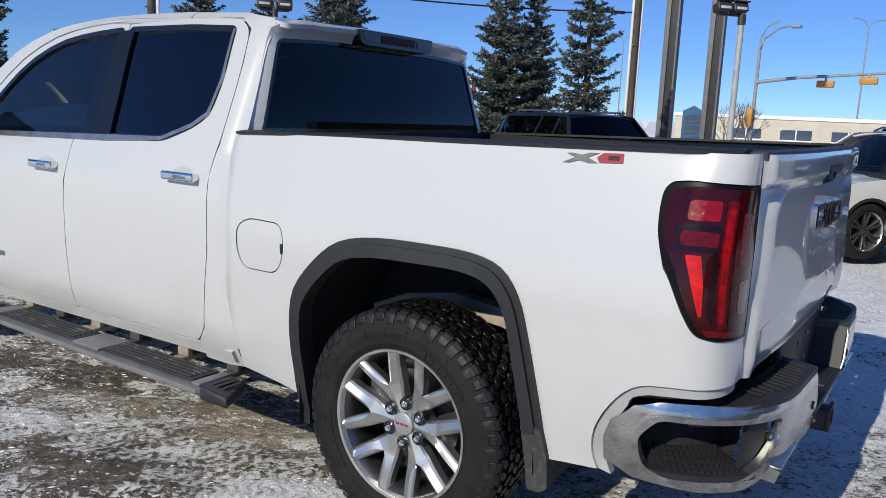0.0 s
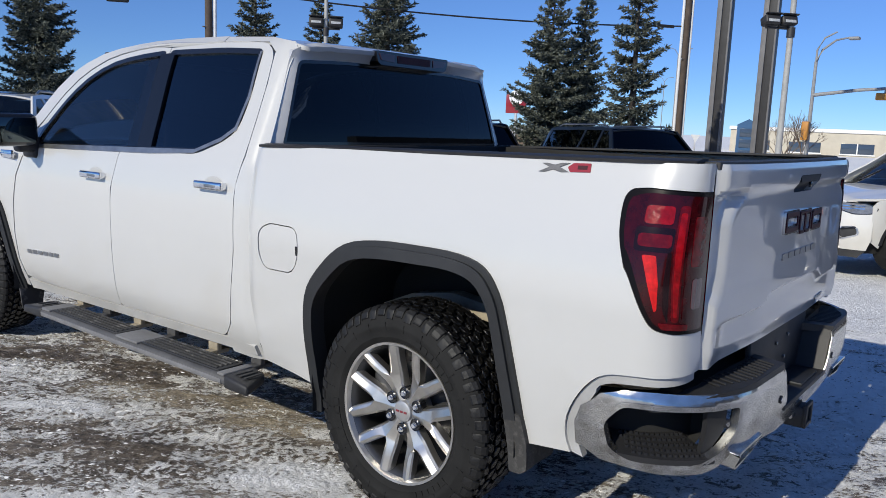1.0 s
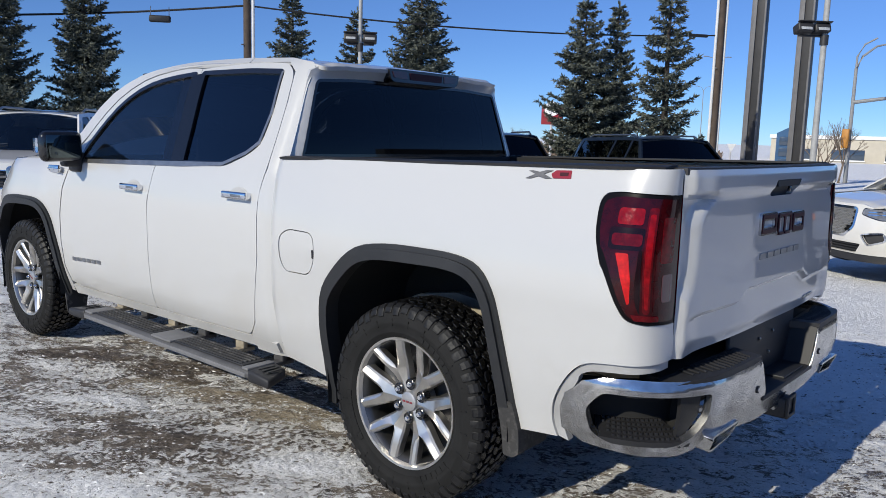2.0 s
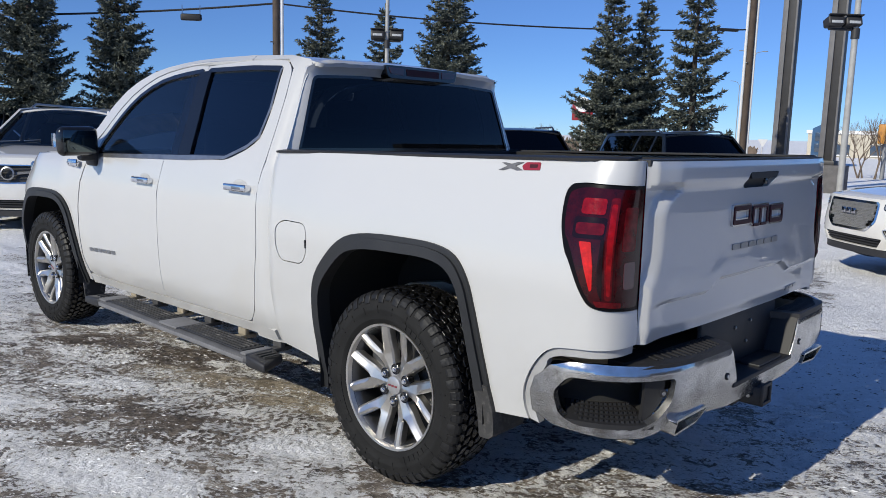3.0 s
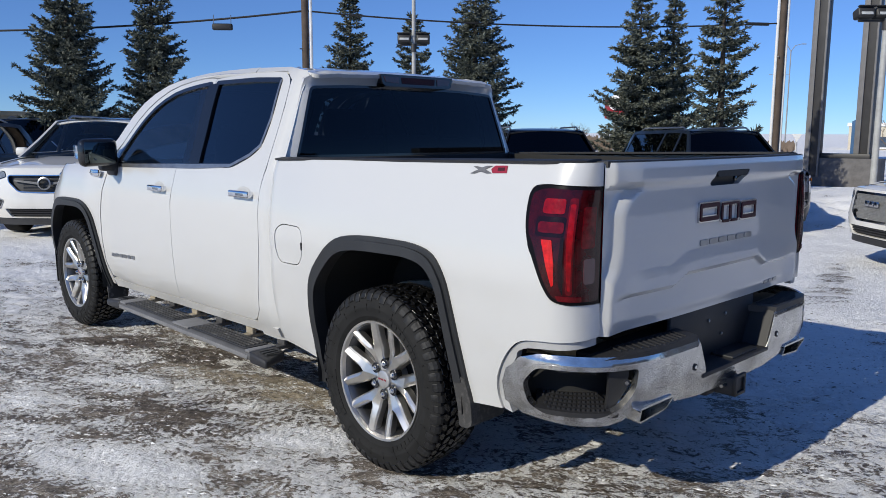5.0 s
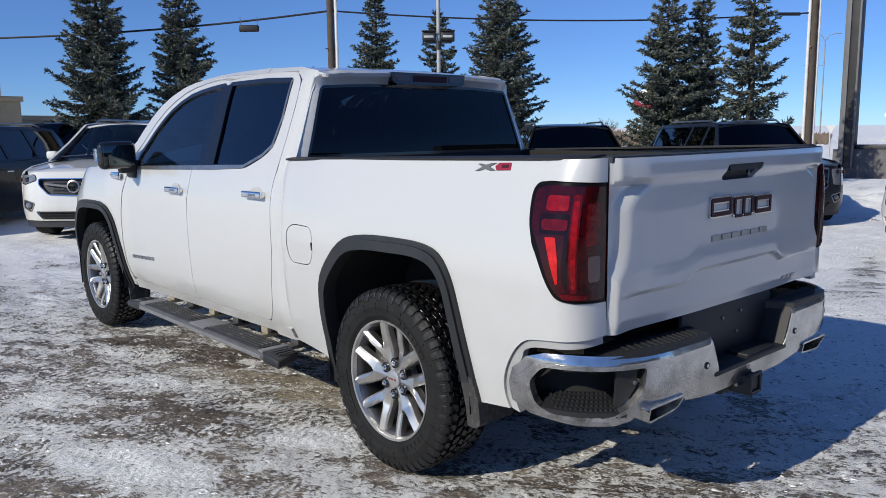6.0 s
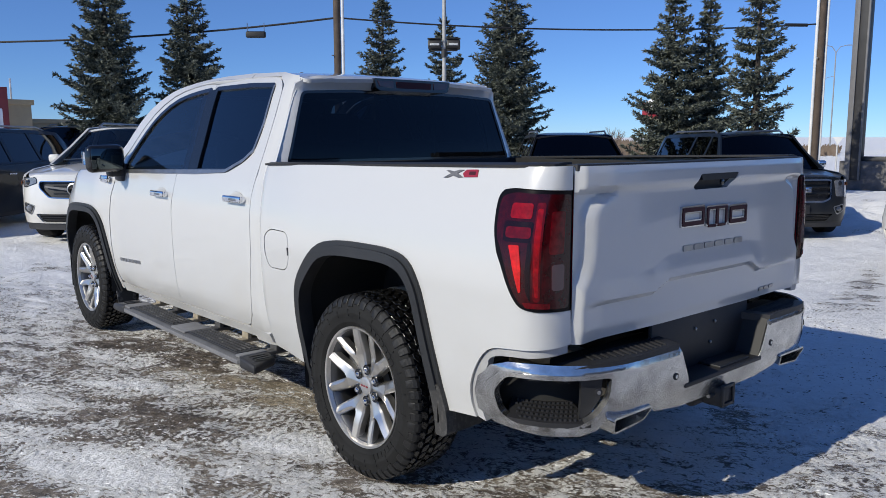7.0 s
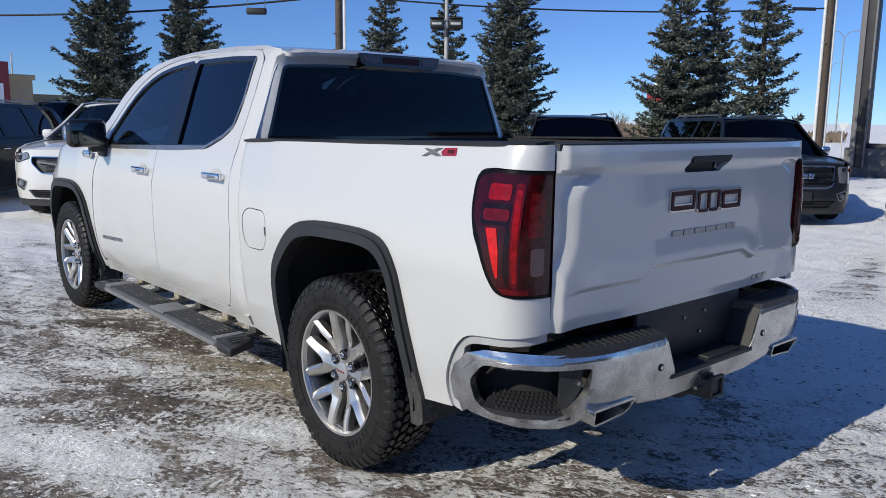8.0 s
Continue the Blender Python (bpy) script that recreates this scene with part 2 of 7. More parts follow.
def sheet(outline, place, out, step=0.05, holes=(), depth=0.02):
    """A panel: the outline (less its holes) in two coordinates, laid on a surface by place(u, v), with a rim turned in by depth. out: its outward side."""
    loops = [[tuple(p) for p in dense(l, step)] for l in (outline, *holes)]
    verts, edges = [], []
    for l in loops:
        s = len(verts)
        verts += l
        edges += [(s + i, s + (i + 1) % len(l)) for i in range(len(l))]
    b = np.array(verts)
    gu = np.arange(b[:, 0].min() + step / 2, b[:, 0].max(), step)
    gv = np.arange(b[:, 1].min() + step / 2, b[:, 1].max(), step)
    if len(gu) and len(gv):
        U, V = (g.ravel() for g in np.meshgrid(gu, gv))
        ok = inside(U, V, loops)
        U, V = U[ok], V[ok]
        if len(U):
            near = np.min((U[:, None] - b[None, :, 0]) ** 2 + (V[:, None] - b[None, :, 1]) ** 2, axis=1)
            verts += [(float(u), float(v)) for u, v in zip(U[near > (0.45 * step) ** 2], V[near > (0.45 * step) ** 2])]
    vs, _, fs, *_ = geometry.delaunay_2d_cdt([Vector(v) for v in verts], edges, [], 0, 1e-6)
    cx = np.array([sum(vs[i][0] for i in f) / len(f) for f in fs])
    cy = np.array([sum(vs[i][1] for i in f) / len(f) for f in fs])
    keep = inside(cx, cy, loops)
    bm = bmesh.new()
    bv = [bm.verts.new(place(v[0], v[1])) for v in vs]
    for f, k in zip(fs, keep):
        if k:
            bm.faces.new([bv[i] for i in f])
    bmesh.ops.delete(bm, geom=[v for v in bm.verts if not v.link_faces], context="VERTS")
    bm.normal_update()
    total = Vector((0, 0, 0))
    for f in bm.faces:
        total += f.normal * f.calc_area()
    if total.dot(Vector(out)) < 0:
        bmesh.ops.reverse_faces(bm, faces=bm.faces)
        bm.normal_update()
    if depth:
        rim = [e for e in bm.edges if len(e.link_faces) == 1]
        push = {v: v.normal.copy() for e in rim for v in e.verts}
        made = {v: bm.verts.new(v.co - n * depth) for v, n in push.items()}
        for e in rim:
            a, c = e.verts
            loop = e.link_faces[0].loops
            for lo in loop:
                if lo.edge == e:
                    a, c = lo.vert, lo.link_loop_next.vert
            bm.faces.new((c, a, made[a], made[c]))
    return bm


def mirrored(bm):
    other = bm.copy()
    for v in other.verts:
        v.co.x = -v.co.x
    bmesh.ops.reverse_faces(other, faces=other.faces)
    return other


def joined(*many):
    """One bmesh out of several."""
    base = many[0]
    for bm in many[1:]:
        me = bpy.data.meshes.new("joined")
        bm.to_mesh(me)
        base.from_mesh(me)
        bpy.data.meshes.remove(me)
        bm.free()
    return base


def moved(bm, m):
    bm.transform(m)
    return bm


def block(size, at=(0, 0, 0), r=0.0, seg=2, turn=None):
    """A box with rounded edges."""
    bm = bmesh.new()
    bmesh.ops.create_cube(bm, size=1)
    bmesh.ops.scale(bm, vec=size, verts=bm.verts)
    if r:
        bmesh.ops.bevel(bm, geom=bm.edges[:], offset=min(r, min(size) * 0.49), segments=seg, affect="EDGES", profile=0.5)
    if turn:
        bm.transform(turn)
    bmesh.ops.translate(bm, vec=at, verts=bm.verts)
    return bm


def lathe(profile, n=32, axis="Z", closed=False):
    """A turned body: (radius, along) pairs round an axis."""
    bm = bmesh.new()
    rings = []
    for r, a in profile:
        ring = []
        for i in range(n):
            c, s = math.cos(2 * math.pi * i / n) * r, math.sin(2 * math.pi * i / n) * r
            ring.append(bm.verts.new({"Z": (c, s, a), "X": (a, c, s), "Y": (s, a, c)}[axis]))
        rings.append(ring)
    pairs = list(zip(rings, rings[1:])) + ([(rings[-1], rings[0])] if closed else [])
    for p, q in pairs:
        for i in range(n):
            j = (i + 1) % n
            bm.faces.new((p[i], p[j], q[j], q[i]))
    if not closed:
        for ring, flip in ((rings[0], True), (rings[-1], False)):
            bm.faces.new(ring[::-1] if flip else ring)
    bmesh.ops.recalc_face_normals(bm, faces=bm.faces)
    return bm


def tube(path, r, n=8, ends=True):
    """A round bar along a path; r may change from point to point."""
    bm = bmesh.new()
    pts = [Vector(p) for p in path]
    rings = []
    for i, p in enumerate(pts):
        d = (pts[min(i + 1, len(pts) - 1)] - pts[max(i - 1, 0)]).normalized()
        side = d.cross(Vector((0, 0, 1)) if abs(d.z) < 0.95 else Vector((1, 0, 0))).normalized()
        up = side.cross(d)
        ri = r[i] if isinstance(r, (list, tuple)) else r
        rings.append([bm.verts.new(p + (side * math.cos(2 * math.pi * k / n) + up * math.sin(2 * math.pi * k / n)) * ri) for k in range(n)])
    for a, b in zip(rings, rings[1:]):
        for k in range(n):
            bm.faces.new((a[k], a[(k + 1) % n], b[(k + 1) % n], b[k]))
    if ends:
        bm.faces.new(rings[0][::-1])
        bm.faces.new(rings[-1])
    bmesh.ops.recalc_face_normals(bm, faces=bm.faces)
    return bm


def prism(loop, place, a, b, bevel=0.0):
    """A closed outline swept from a to b: place(u, v, w)."""
    bm = bmesh.new()
    lo = [bm.verts.new(place(u, v, a)) for u, v in loop]
    hi = [bm.verts.new(place(u, v, b)) for u, v in loop]
    k = len(loop)
    for i in range(k):
        bm.faces.new((lo[i], lo[(i + 1) % k], hi[(i + 1) % k], hi[i]))
    bm.faces.new(lo[::-1])
    bm.faces.new(hi)
    bmesh.ops.recalc_face_normals(bm, faces=bm.faces)
    if bevel:
        bmesh.ops.bevel(bm, geom=[e for e in bm.edges if e.calc_face_angle(0) > 0.6], offset=bevel, segments=2, affect="EDGES", profile=0.5)
    return bm


def mesh_from(name, bm, mat, sharp=32):
    me = bpy.data.meshes.new(name)
    bm.to_mesh(me)
    bm.free()
    me.materials.append(mat)
    me.shade_smooth()
    me.set_sharp_from_angle(angle=radians(sharp))
    return me


def part(name, bm, mat, parent, label="", sharp=32):
    ob = new(name, mesh_from(name, bm, mat, sharp))
    ob.parent = parent
    return tagged(ob, label)


def thing(name, label, category, m=None, group="", kind=""):
    ob = new(name)
    ob.empty_display_size = 0.2
    if m is not None:
        ob.matrix_world = m
    return tagged(ob, label, category, group, kind)


# ---- the white pickup ----
# x: half width to its right, y: ahead of the rear axle, z: up
truck = thing("pickup_truck", "white crew cab pickup with chrome bumper parked on packed snow", "truck")
DOOR_W = smooth_curve([(0.36, 0.88), (0.42, 0.90), (0.50, 0.935), (0.60, 0.955), (0.80, 0.965), (1.0, 0.968), (1.1, 0.966), (1.2, 0.955), (1.29, 0.942), (1.34, 0.927), (1.50, 0.864), (1.70, 0.786), (1.80, 0.742), (1.85, 0.712), (1.9, 0.66)])
BED_W = smooth_curve([(0.36, 0.94), (0.42, 0.955), (0.51, 0.968), (0.60, 0.985), (0.75, 1.008), (0.92, 1.024), (1.0, 1.030), (1.15, 1.017), (1.30, 0.987), (1.36, 0.973), (1.40, 0.962), (1.43, 0.950), (1.5, 0.92)])


def bulge(y):
    """How far the flank has swelled from the doors to the wheel arches."""
    if y < 2:
        return 0.55 * ease(0.93, 0.84, y) + 0.45 * ease(0.90, 0.42, y)
    return ease(3.05, 3.40, y) * (1 - 0.8 * ease(3.80, 4.45, y))


def flank(y, z):
    s = bulge(y)
    return DOOR_W(z) * (1 - s) + BED_W(z) * s if s else DOOR_W(z)


CORNER_Y, SEAM_X, SEAM_Y = -0.885, 0.845, -1.068


def seam_y(z):
    """How far back the seam beside the tailgate lies at each height."""
    return SEAM_Y - 0.004 * ease(0.95, 0.85, z)


def rear_corner(u, z, proud=0.0):
    """Left flank by y = u; past CORNER_Y the surface turns round the corner to the tailgate seam at u = CORNER_Y - 0.30."""
    if u >= CORNER_Y:
        return Vector((-flank(u, z) - proud, u, z))
    s = min(1.0, (CORNER_Y - u) / 0.30)
    w = flank(-0.5, z)
    a = s * math.pi / 2
    c, n = math.cos(a) ** 0.75, math.sin(a) ** 0.75
    x = SEAM_X + (w - SEAM_X) * c
    y = CORNER_Y + (seam_y(z) - CORNER_Y) * n
    return Vector((-x - proud * c, y - proud * n, z))


END_U = CORNER_Y - 0.30


def bed_top(y):
    return 1.386 + (0.84 - y) * 0.021


def left(y, z, proud=0.0):
    return Vector((-flank(y, z) - proud, y, z))


# wheel arches: outline by y (from the axle) and z
ARCH_KNOTS = [(0.50, 0.30), (0.512, 0.55), (0.505, 0.70), (0.470, 0.835), (0.365, 0.955), (0.245, 1.040), (0.09, 1.072), (-0.12, 1.078), (-0.285, 1.073), (-0.395, 1.042), (-0.458, 0.965), (-0.492, 0.85), (-0.522, 0.70), (-0.545, 0.54), (-0.552, 0.40)]


def flowing(knots, n=4):
    """A Catmull-Rom line through the knots."""
    out = []
    for i in range(len(knots) - 1):
        a, b, c, d = (Vector(knots[min(max(j, 0), len(knots) - 1)]) for j in (i - 1, i, i + 1, i + 2))
        for k in range(n):
            t = k / n
            out.append(tuple(0.5 * (2 * b + (c - a) * t + (2 * a - 5 * b + 4 * c - d) * t * t + (3 * b - a - 3 * c + d) * t ** 3)))
    return out + [tuple(knots[-1])]


ARCH = flowing(ARCH_KNOTS, 3)


def arch(shift=0.0, grow=0.0, z_scale=1.0):
    out = []
    for y, z in ARCH:
        d = Vector((y, z - 0.45))
        k = 1 + grow / max(0.3, d.length)
        out.append((shift + d.x * k, (0.45 + d.y * k) * z_scale if z > 0.45 else z * z_scale))
    return out


AXLE_F = 3.745


def both(name, bm, mat, label="", parent=None, sharp=32):
    """The part on the left of the truck and its mirror on the right."""
    other = mirrored(bm)
    a = part(name, bm, mat, parent or truck, label, sharp)
    b = part(name, other, mat, parent or truck, label, sharp)
    return a, b


# bed sides, each with the notch of its tail lamp and the opening of the wheel arch
LAMP = [(END_U, 1.343)] + flowing([(-0.955, 1.348), (-0.905, 1.349), (-0.869, 1.337), (-0.853, 1.300), (-0.856, 1.215), (-0.879, 1.130), (-0.907, 1.050), (-0.938, 0.985), (-0.972, 0.945), (-1.03, 0.932), (-1.08, 0.930)], 5) + [(END_U, 0.926)]
a_in = arch(0, -0.02)
tail_edge = [(END_U, 0.805), (-1.0, 0.795), (-0.90, 0.788), (-0.822, 0.762), (-0.758, 0.694), (-0.712, 0.605), (-0.705, 0.530), (-0.722, 0.475)]
bed_outline = [(0.905, bed_top(0.905)), (0.905, 1.27), (0.912, 1.0), (0.910, 0.74), (0.875, 0.62), (0.845, 0.50), (0.835, 0.435), (0.62, 0.418), (0.525, 0.405)] + a_in[1:-1] + [(-0.545, 0.455), (-0.60, 0.462)] + flowing(tail_edge, 3)[::-1] + LAMP[::-1] + [(END_U, bed_top(-1.05)), (-0.85, bed_top(-0.85))]
fuel_loop = rounded([(0.735, 1.066), (0.545, 1.066), (0.530, 0.965), (0.575, 0.878), (0.765, 0.872), (0.803, 0.93), (0.803, 1.03)], 0.045, 4)
fuel_hole = [((u - 0.667) * 1.045 + 0.667, (v - 0.970) * 1.045 + 0.970) for u, v in fuel_loop]
part("bed_side", sheet(bed_outline, rear_corner, (-1, 0, 0), 0.022, [fuel_hole], 0.025), PAINT, truck)
fuel_door = part("fuel_door", sheet(fuel_loop, lambda u, v: left(u, v, -0.001), (-1, 0, 0), 0.03, depth=0.02), PAINT, truck, "white fuel filler door")
part("fuel_pocket", sheet(fuel_hole, lambda u, v: left(u, v, -0.024), (-1, 0, 0), 0.05, depth=0), DARK, fuel_door)
part("thumb_notch", sheet(rounded([(0.546, 0.995), (0.534, 0.995), (0.533, 0.955), (0.546, 0.955)], 0.008, 3), lambda u, v: left(u, v, 0.0015), (-1, 0, 0), 0.02, depth=0.004), GLOSSBLACK, fuel_door)
part("bed_side", mirrored(sheet(bed_outline, rear_corner, (-1, 0, 0), 0.035, (), 0.025)), PAINT, truck)

# grey sealed lip between body and bumper
tail_edge = flowing(tail_edge, 3)
lip = [(u, z - 0.002) for u, z in tail_edge]
lip_loop = lip + [(u - 0.040 * ease(0.77, 0.70, z), z - 0.030 + 0.022 * ease(0.77, 0.70, z)) for u, z in lip[::-1]]
both("bumper_lip", sheet(lip_loop, lambda u, v: rear_corner(u, v, -0.012), (-1, 0, 0), 0.03, depth=0.03), TRIM_GREY, "pale grey sealed body lip")


# tail lamps
def lamp_at(u, v, proud=0.0):
    """The lamp's face, a little proud of the flank and nearly flush beside the tailgate."""
    return rear_corner(u, v, (0.006 + proud) * (1 - 0.6 * ease(-1.05, END_U, u)))


def lamp_loop(grow):
    c = (-1.03, 1.14)
    return [(c[0] + (u - c[0]) * (1 - grow / 0.16), c[1] + (v - c[1]) * (1 - grow / 0.20)) for u, v in LAMP]


def tail_lamp(flip):
    side = mirrored if flip else (lambda bm: bm)
    body = part("tail_lamp", side(sheet(lamp_loop(0.003), lamp_at, (-1, 0, 0), 0.014, depth=0.045)), LAMP_BLACK, truck, "red tail lamp in black housing")

    def lens(name, loop, mat, proud, label="", r=0.012, deep=0.006, holes=()):
        part(name, side(sheet(rounded(loop, r, 4), lambda u, v: lamp_at(u, v, proud), (-1, 0, 0), 0.012, holes, deep)), mat, body, label)
    e = END_U
    lens("smoked_lens", [(u - 0.006, v) for u, v in lamp_loop(0.013)], RED_DEEP, 0.003)
    lens("upper_lens", [(-1.000, 1.302), (-0.915, 1.302), (-0.913, 1.250), (-1.000, 1.250)], RED_SOFT, 0.006)
    lens("lamp_hook", [(-1.012, 1.240), (-0.898, 1.240), (-0.898, 1.170), (-1.006, 1.170)], RED_BLACK, 0.0045)
    lens("signal_bar", [(-1.004, 1.222), (-0.905, 1.222), (-0.906, 1.184), (-1.004, 1.184)], RED_MID, 0.006)
    lens("side_reflector", [(-0.960, 1.160), (-0.920, 1.160), (-0.945, 1.075), (-0.972, 0.998), (-0.980, 1.004), (-0.976, 1.08)], RED_BRIGHT, 0.006, r=0.006)
    lens("light_blade", [(-1.056, 1.305), (-1.016, 1.305), (-1.014, 1.19), (-1.020, 1.08), (-1.030, 0.970), (-1.058, 0.970), (-1.055, 1.12)], RED_MID, 0.0065, "red light blade")
    lens("blade_core", [(-1.046, 1.285), (-1.022, 1.285), (-1.020, 1.18), (-1.027, 1.06), (-1.037, 0.985), (-1.050, 0.985), (-1.047, 1.12)], RED_SOFT, 0.0075, r=0.008)
    lens("dark_web", [(-1.008, 1.172), (-0.996, 1.172), (-0.992, 1.08), (-1.000, 1.0), (-1.018, 0.965)], RED_BLACK, 0.0055)
    lens("brake_lens", [(e + 0.006, 1.290), (-1.066, 1.290), (-1.070, 1.11), (-1.072, 0.975), (e + 0.006, 0.975)], RED_DEEP, 0.005)
    lens("stop_panel", [(e + 0.030, 1.275), (-1.085, 1.275), (-1.088, 1.13), (e + 0.030, 1.13)], RED_MID, 0.0065)
    lens("reverse_lens", [(e + 0.026, 1.095), (-1.104, 1.095), (-1.108, 1.005), (e + 0.026, 1.005)], GREY_LENS, 0.0075, "smoky clear reverse lens")
    lens("foot_lens", [(-1.10, 0.962), (-0.985, 0.968), (-0.998, 0.948), (-1.10, 0.944)], RED_MID, 0.006, r=0.006)
    # red edge of the lens beside the tailgate
    part("lens_return", side(sheet([(0.0, 0.945), (0.040, 0.945), (0.040, 1.335), (0.0, 1.335)], lambda d, v: lamp_at(END_U, v, 0.001) + Vector((0.0025, d, 0)), (1, 0, 0), 0.02, depth=0)), RED_MID, body, "red edge of the lamp lens")


tail_lamp(False)
tail_lamp(True)


# tailgate
CHAMFER = smooth_curve([(0.80, 0.92), (0.93, 0.88), (0.97, 0.82), (1.00, 0.785), (1.05, 0.755), (1.12, 0.740), (1.23, 0.735), (1.275, 0.716), (1.305, 0.675), (1.330, 0.61)])


def gate_y(x, z):
    a = abs(x)
    y = -1.116 + 0.020 * ease(0.25, 0.86, a)
    # flank of the panel turned towards the lamps
    d = max(0.0, a - CHAMFER(z))
    y += max(0.032 * ease(0.0, 0.085, d) * ease(1.352, 1.322, z), 0.028 * ease(0.800, 0.842, a))
    # shallow lip along the top, fading out towards the seams
    y -= 0.016 * ease(1.322, 1.358, z) * (1 - ease(0.66, 0.83, a))
    y += 0.006 * ease(1.400, 1.43, z)
    # character line low on the panel, dropped towards both sides
    line = 0.978 - 0.040 * ease(0.30, 0.42, a)
    y += 0.017 * ease(line + 0.003, line - 0.016, z) * ease(0.84, 0.66, a) - 0.007 * ease(line + 0.12, line + 0.004, z) * ease(line - 0.006, line + 0.004, z) * ease(0.80, 0.60, a)
    y += 0.008 * ease(0.85, 0.80, z)
    return y


def gate(x, z, proud=0.0):
    return Vector((x, gate_y(x, z) - proud, z))


gate_loop = rounded([(-0.839, 1.424), (-0.839, 0.800), (0.839, 0.800), (0.839, 1.424)], 0.012, 3)
handle_hole = rounded([(-0.172, 1.333), (-0.140, 1.378), (0.150, 1.378), (0.142, 1.362), (0.085, 1.316), (-0.160, 1.316)], 0.012, 3)
tailgate = part("tailgate", sheet(gate_loop, gate, (0, -1, 0), 0.010, [handle_hole], 0.03), PAINT, truck, "white stamped tailgate")
handle = part("tailgate_handle", sheet(handle_hole, lambda x, z: gate(x, z, -0.022 + 0.02 * ease(1.345, 1.37, z)), (0, -1, 0), 0.02, depth=0.01), BLACK_PULL, tailgate, "black pull handle")
part("handle_lip", sheet(rounded([(-0.14, 1.376), (0.147, 1.376), (0.12, 1.352), (-0.13, 1.352)], 0.006, 2), lambda x, z: gate(x, z, 0.001), (0, -1, 0), 0.03, depth=0.018), BLACK_PULL, tailgate)
part("camera_lens", moved(lathe([(0.012, 0), (0.012, 0.008), (0.007, 0.010)], 14, "Y"), Matrix.Translation((0.03, -1.120, 1.340)) @ Matrix.Rotation(math.pi, 4, "Z")), GLOSSBLACK, tailgate)
part("gate_top_cap", sheet(rounded([(-0.835, -1.10), (0.835, -1.10), (0.835, -1.035), (-0.835, -1.035)], 0.01, 2), lambda x, y: Vector((x, y + 0.022 * ease(0.3, 0.84, abs(x)), 1.429)), (0, 0, 1), 0.06, depth=0.022), PLASTIC, tailgate, "black plastic top cap")
# black strips drawn over and behind the tailgate gaps to give their shade
both("gate_seam_line", sheet([(-0.8440, 1.420), (-0.8395, 1.420), (-0.8395, 0.803), (-0.8440, 0.803)], lambda x, z: gate(x, z, 0.0008), (0, -1, 0), 0.03, depth=0.01), LAMP_BLACK, parent=tailgate)
both("seam_strip", block((0.030, 0.012, 0.63), (-0.842, -1.052, 1.11), 0.003), DARK, parent=tailgate)
part("gate_inner_skin", block((1.62, 0.03, 0.58), (0, -1.02, 1.11), 0.008), PAINT, tailgate)

# the maker's badge as three plain chrome-edged shapes, and the model name as plain bars
def badge_rect(cx, cz, w, h, r=0.010):
    return rounded([(cx - w / 2, cz + h / 2), (cx + w / 2, cz + h / 2), (cx + w / 2, cz - h / 2), (cx - w / 2, cz - h / 2)], r, 3)


def gate_piece(name, loop, holes, mat, proud, label=""):
    part(name, sheet(loop, lambda x, z: gate(x, z, proud), (0, -1, 0), 0.025, holes, 0.010), mat, tailgate, label)


for k, (cx, w, bars) in enumerate(((-0.176, 0.168, 1), (0.003, 0.168, 2), (0.172, 0.150, 1))):
    z0, inner = 1.213 - 0.006 * k, []
    slot = (w - 0.050 - 0.030 * (bars - 1)) / bars
    for j in range(bars):
        x = cx - w / 2 + 0.025 + slot / 2 + j * (slot + 0.030)
        inner.append((x, z0 + (0.0 if bars == 1 else -0.010), slot, 0.026 if bars == 1 else 0.062))
    gate_piece("badge_plate", badge_rect(cx, z0, w, 0.084), [badge_rect(x, z, sw, sh, 0.006) for x, z, sw, sh in inner], BADGE_CHROME, 0.010, "chrome-edged badge shape")
    gate_piece("badge_fill", badge_rect(cx, z0, w - 0.012, 0.072), [badge_rect(x, z, sw + 0.012, sh + 0.012, 0.006) for x, z, sw, sh in inner], BADGE_DARK, 0.013, "dark red badge infill")
for k in range(6):
    cx = -0.196 + 0.078 * k
    part("name_bar", sheet(rounded([(cx - 0.033, 1.100), (cx + 0.033, 1.100), (cx + 0.033, 1.077), (cx - 0.033, 1.077)], 0.006, 3), lambda x, z: gate(x, z, 0.005), (0, -1, 0), 0.03, depth=0.006), STEEL, tailgate, "chrome lettering bar")
for k in range(3):
    cx = 0.470 + 0.052 * k
    part("trim_bar", sheet(rounded([(cx - 0.021, 0.845), (cx + 0.021, 0.845), (cx + 0.021, 0.828), (cx - 0.021, 0.828)], 0.004, 2), lambda x, z: gate(x, z, 0.004), (0, -1, 0), 0.03, depth=0.005), STEEL, tailgate)

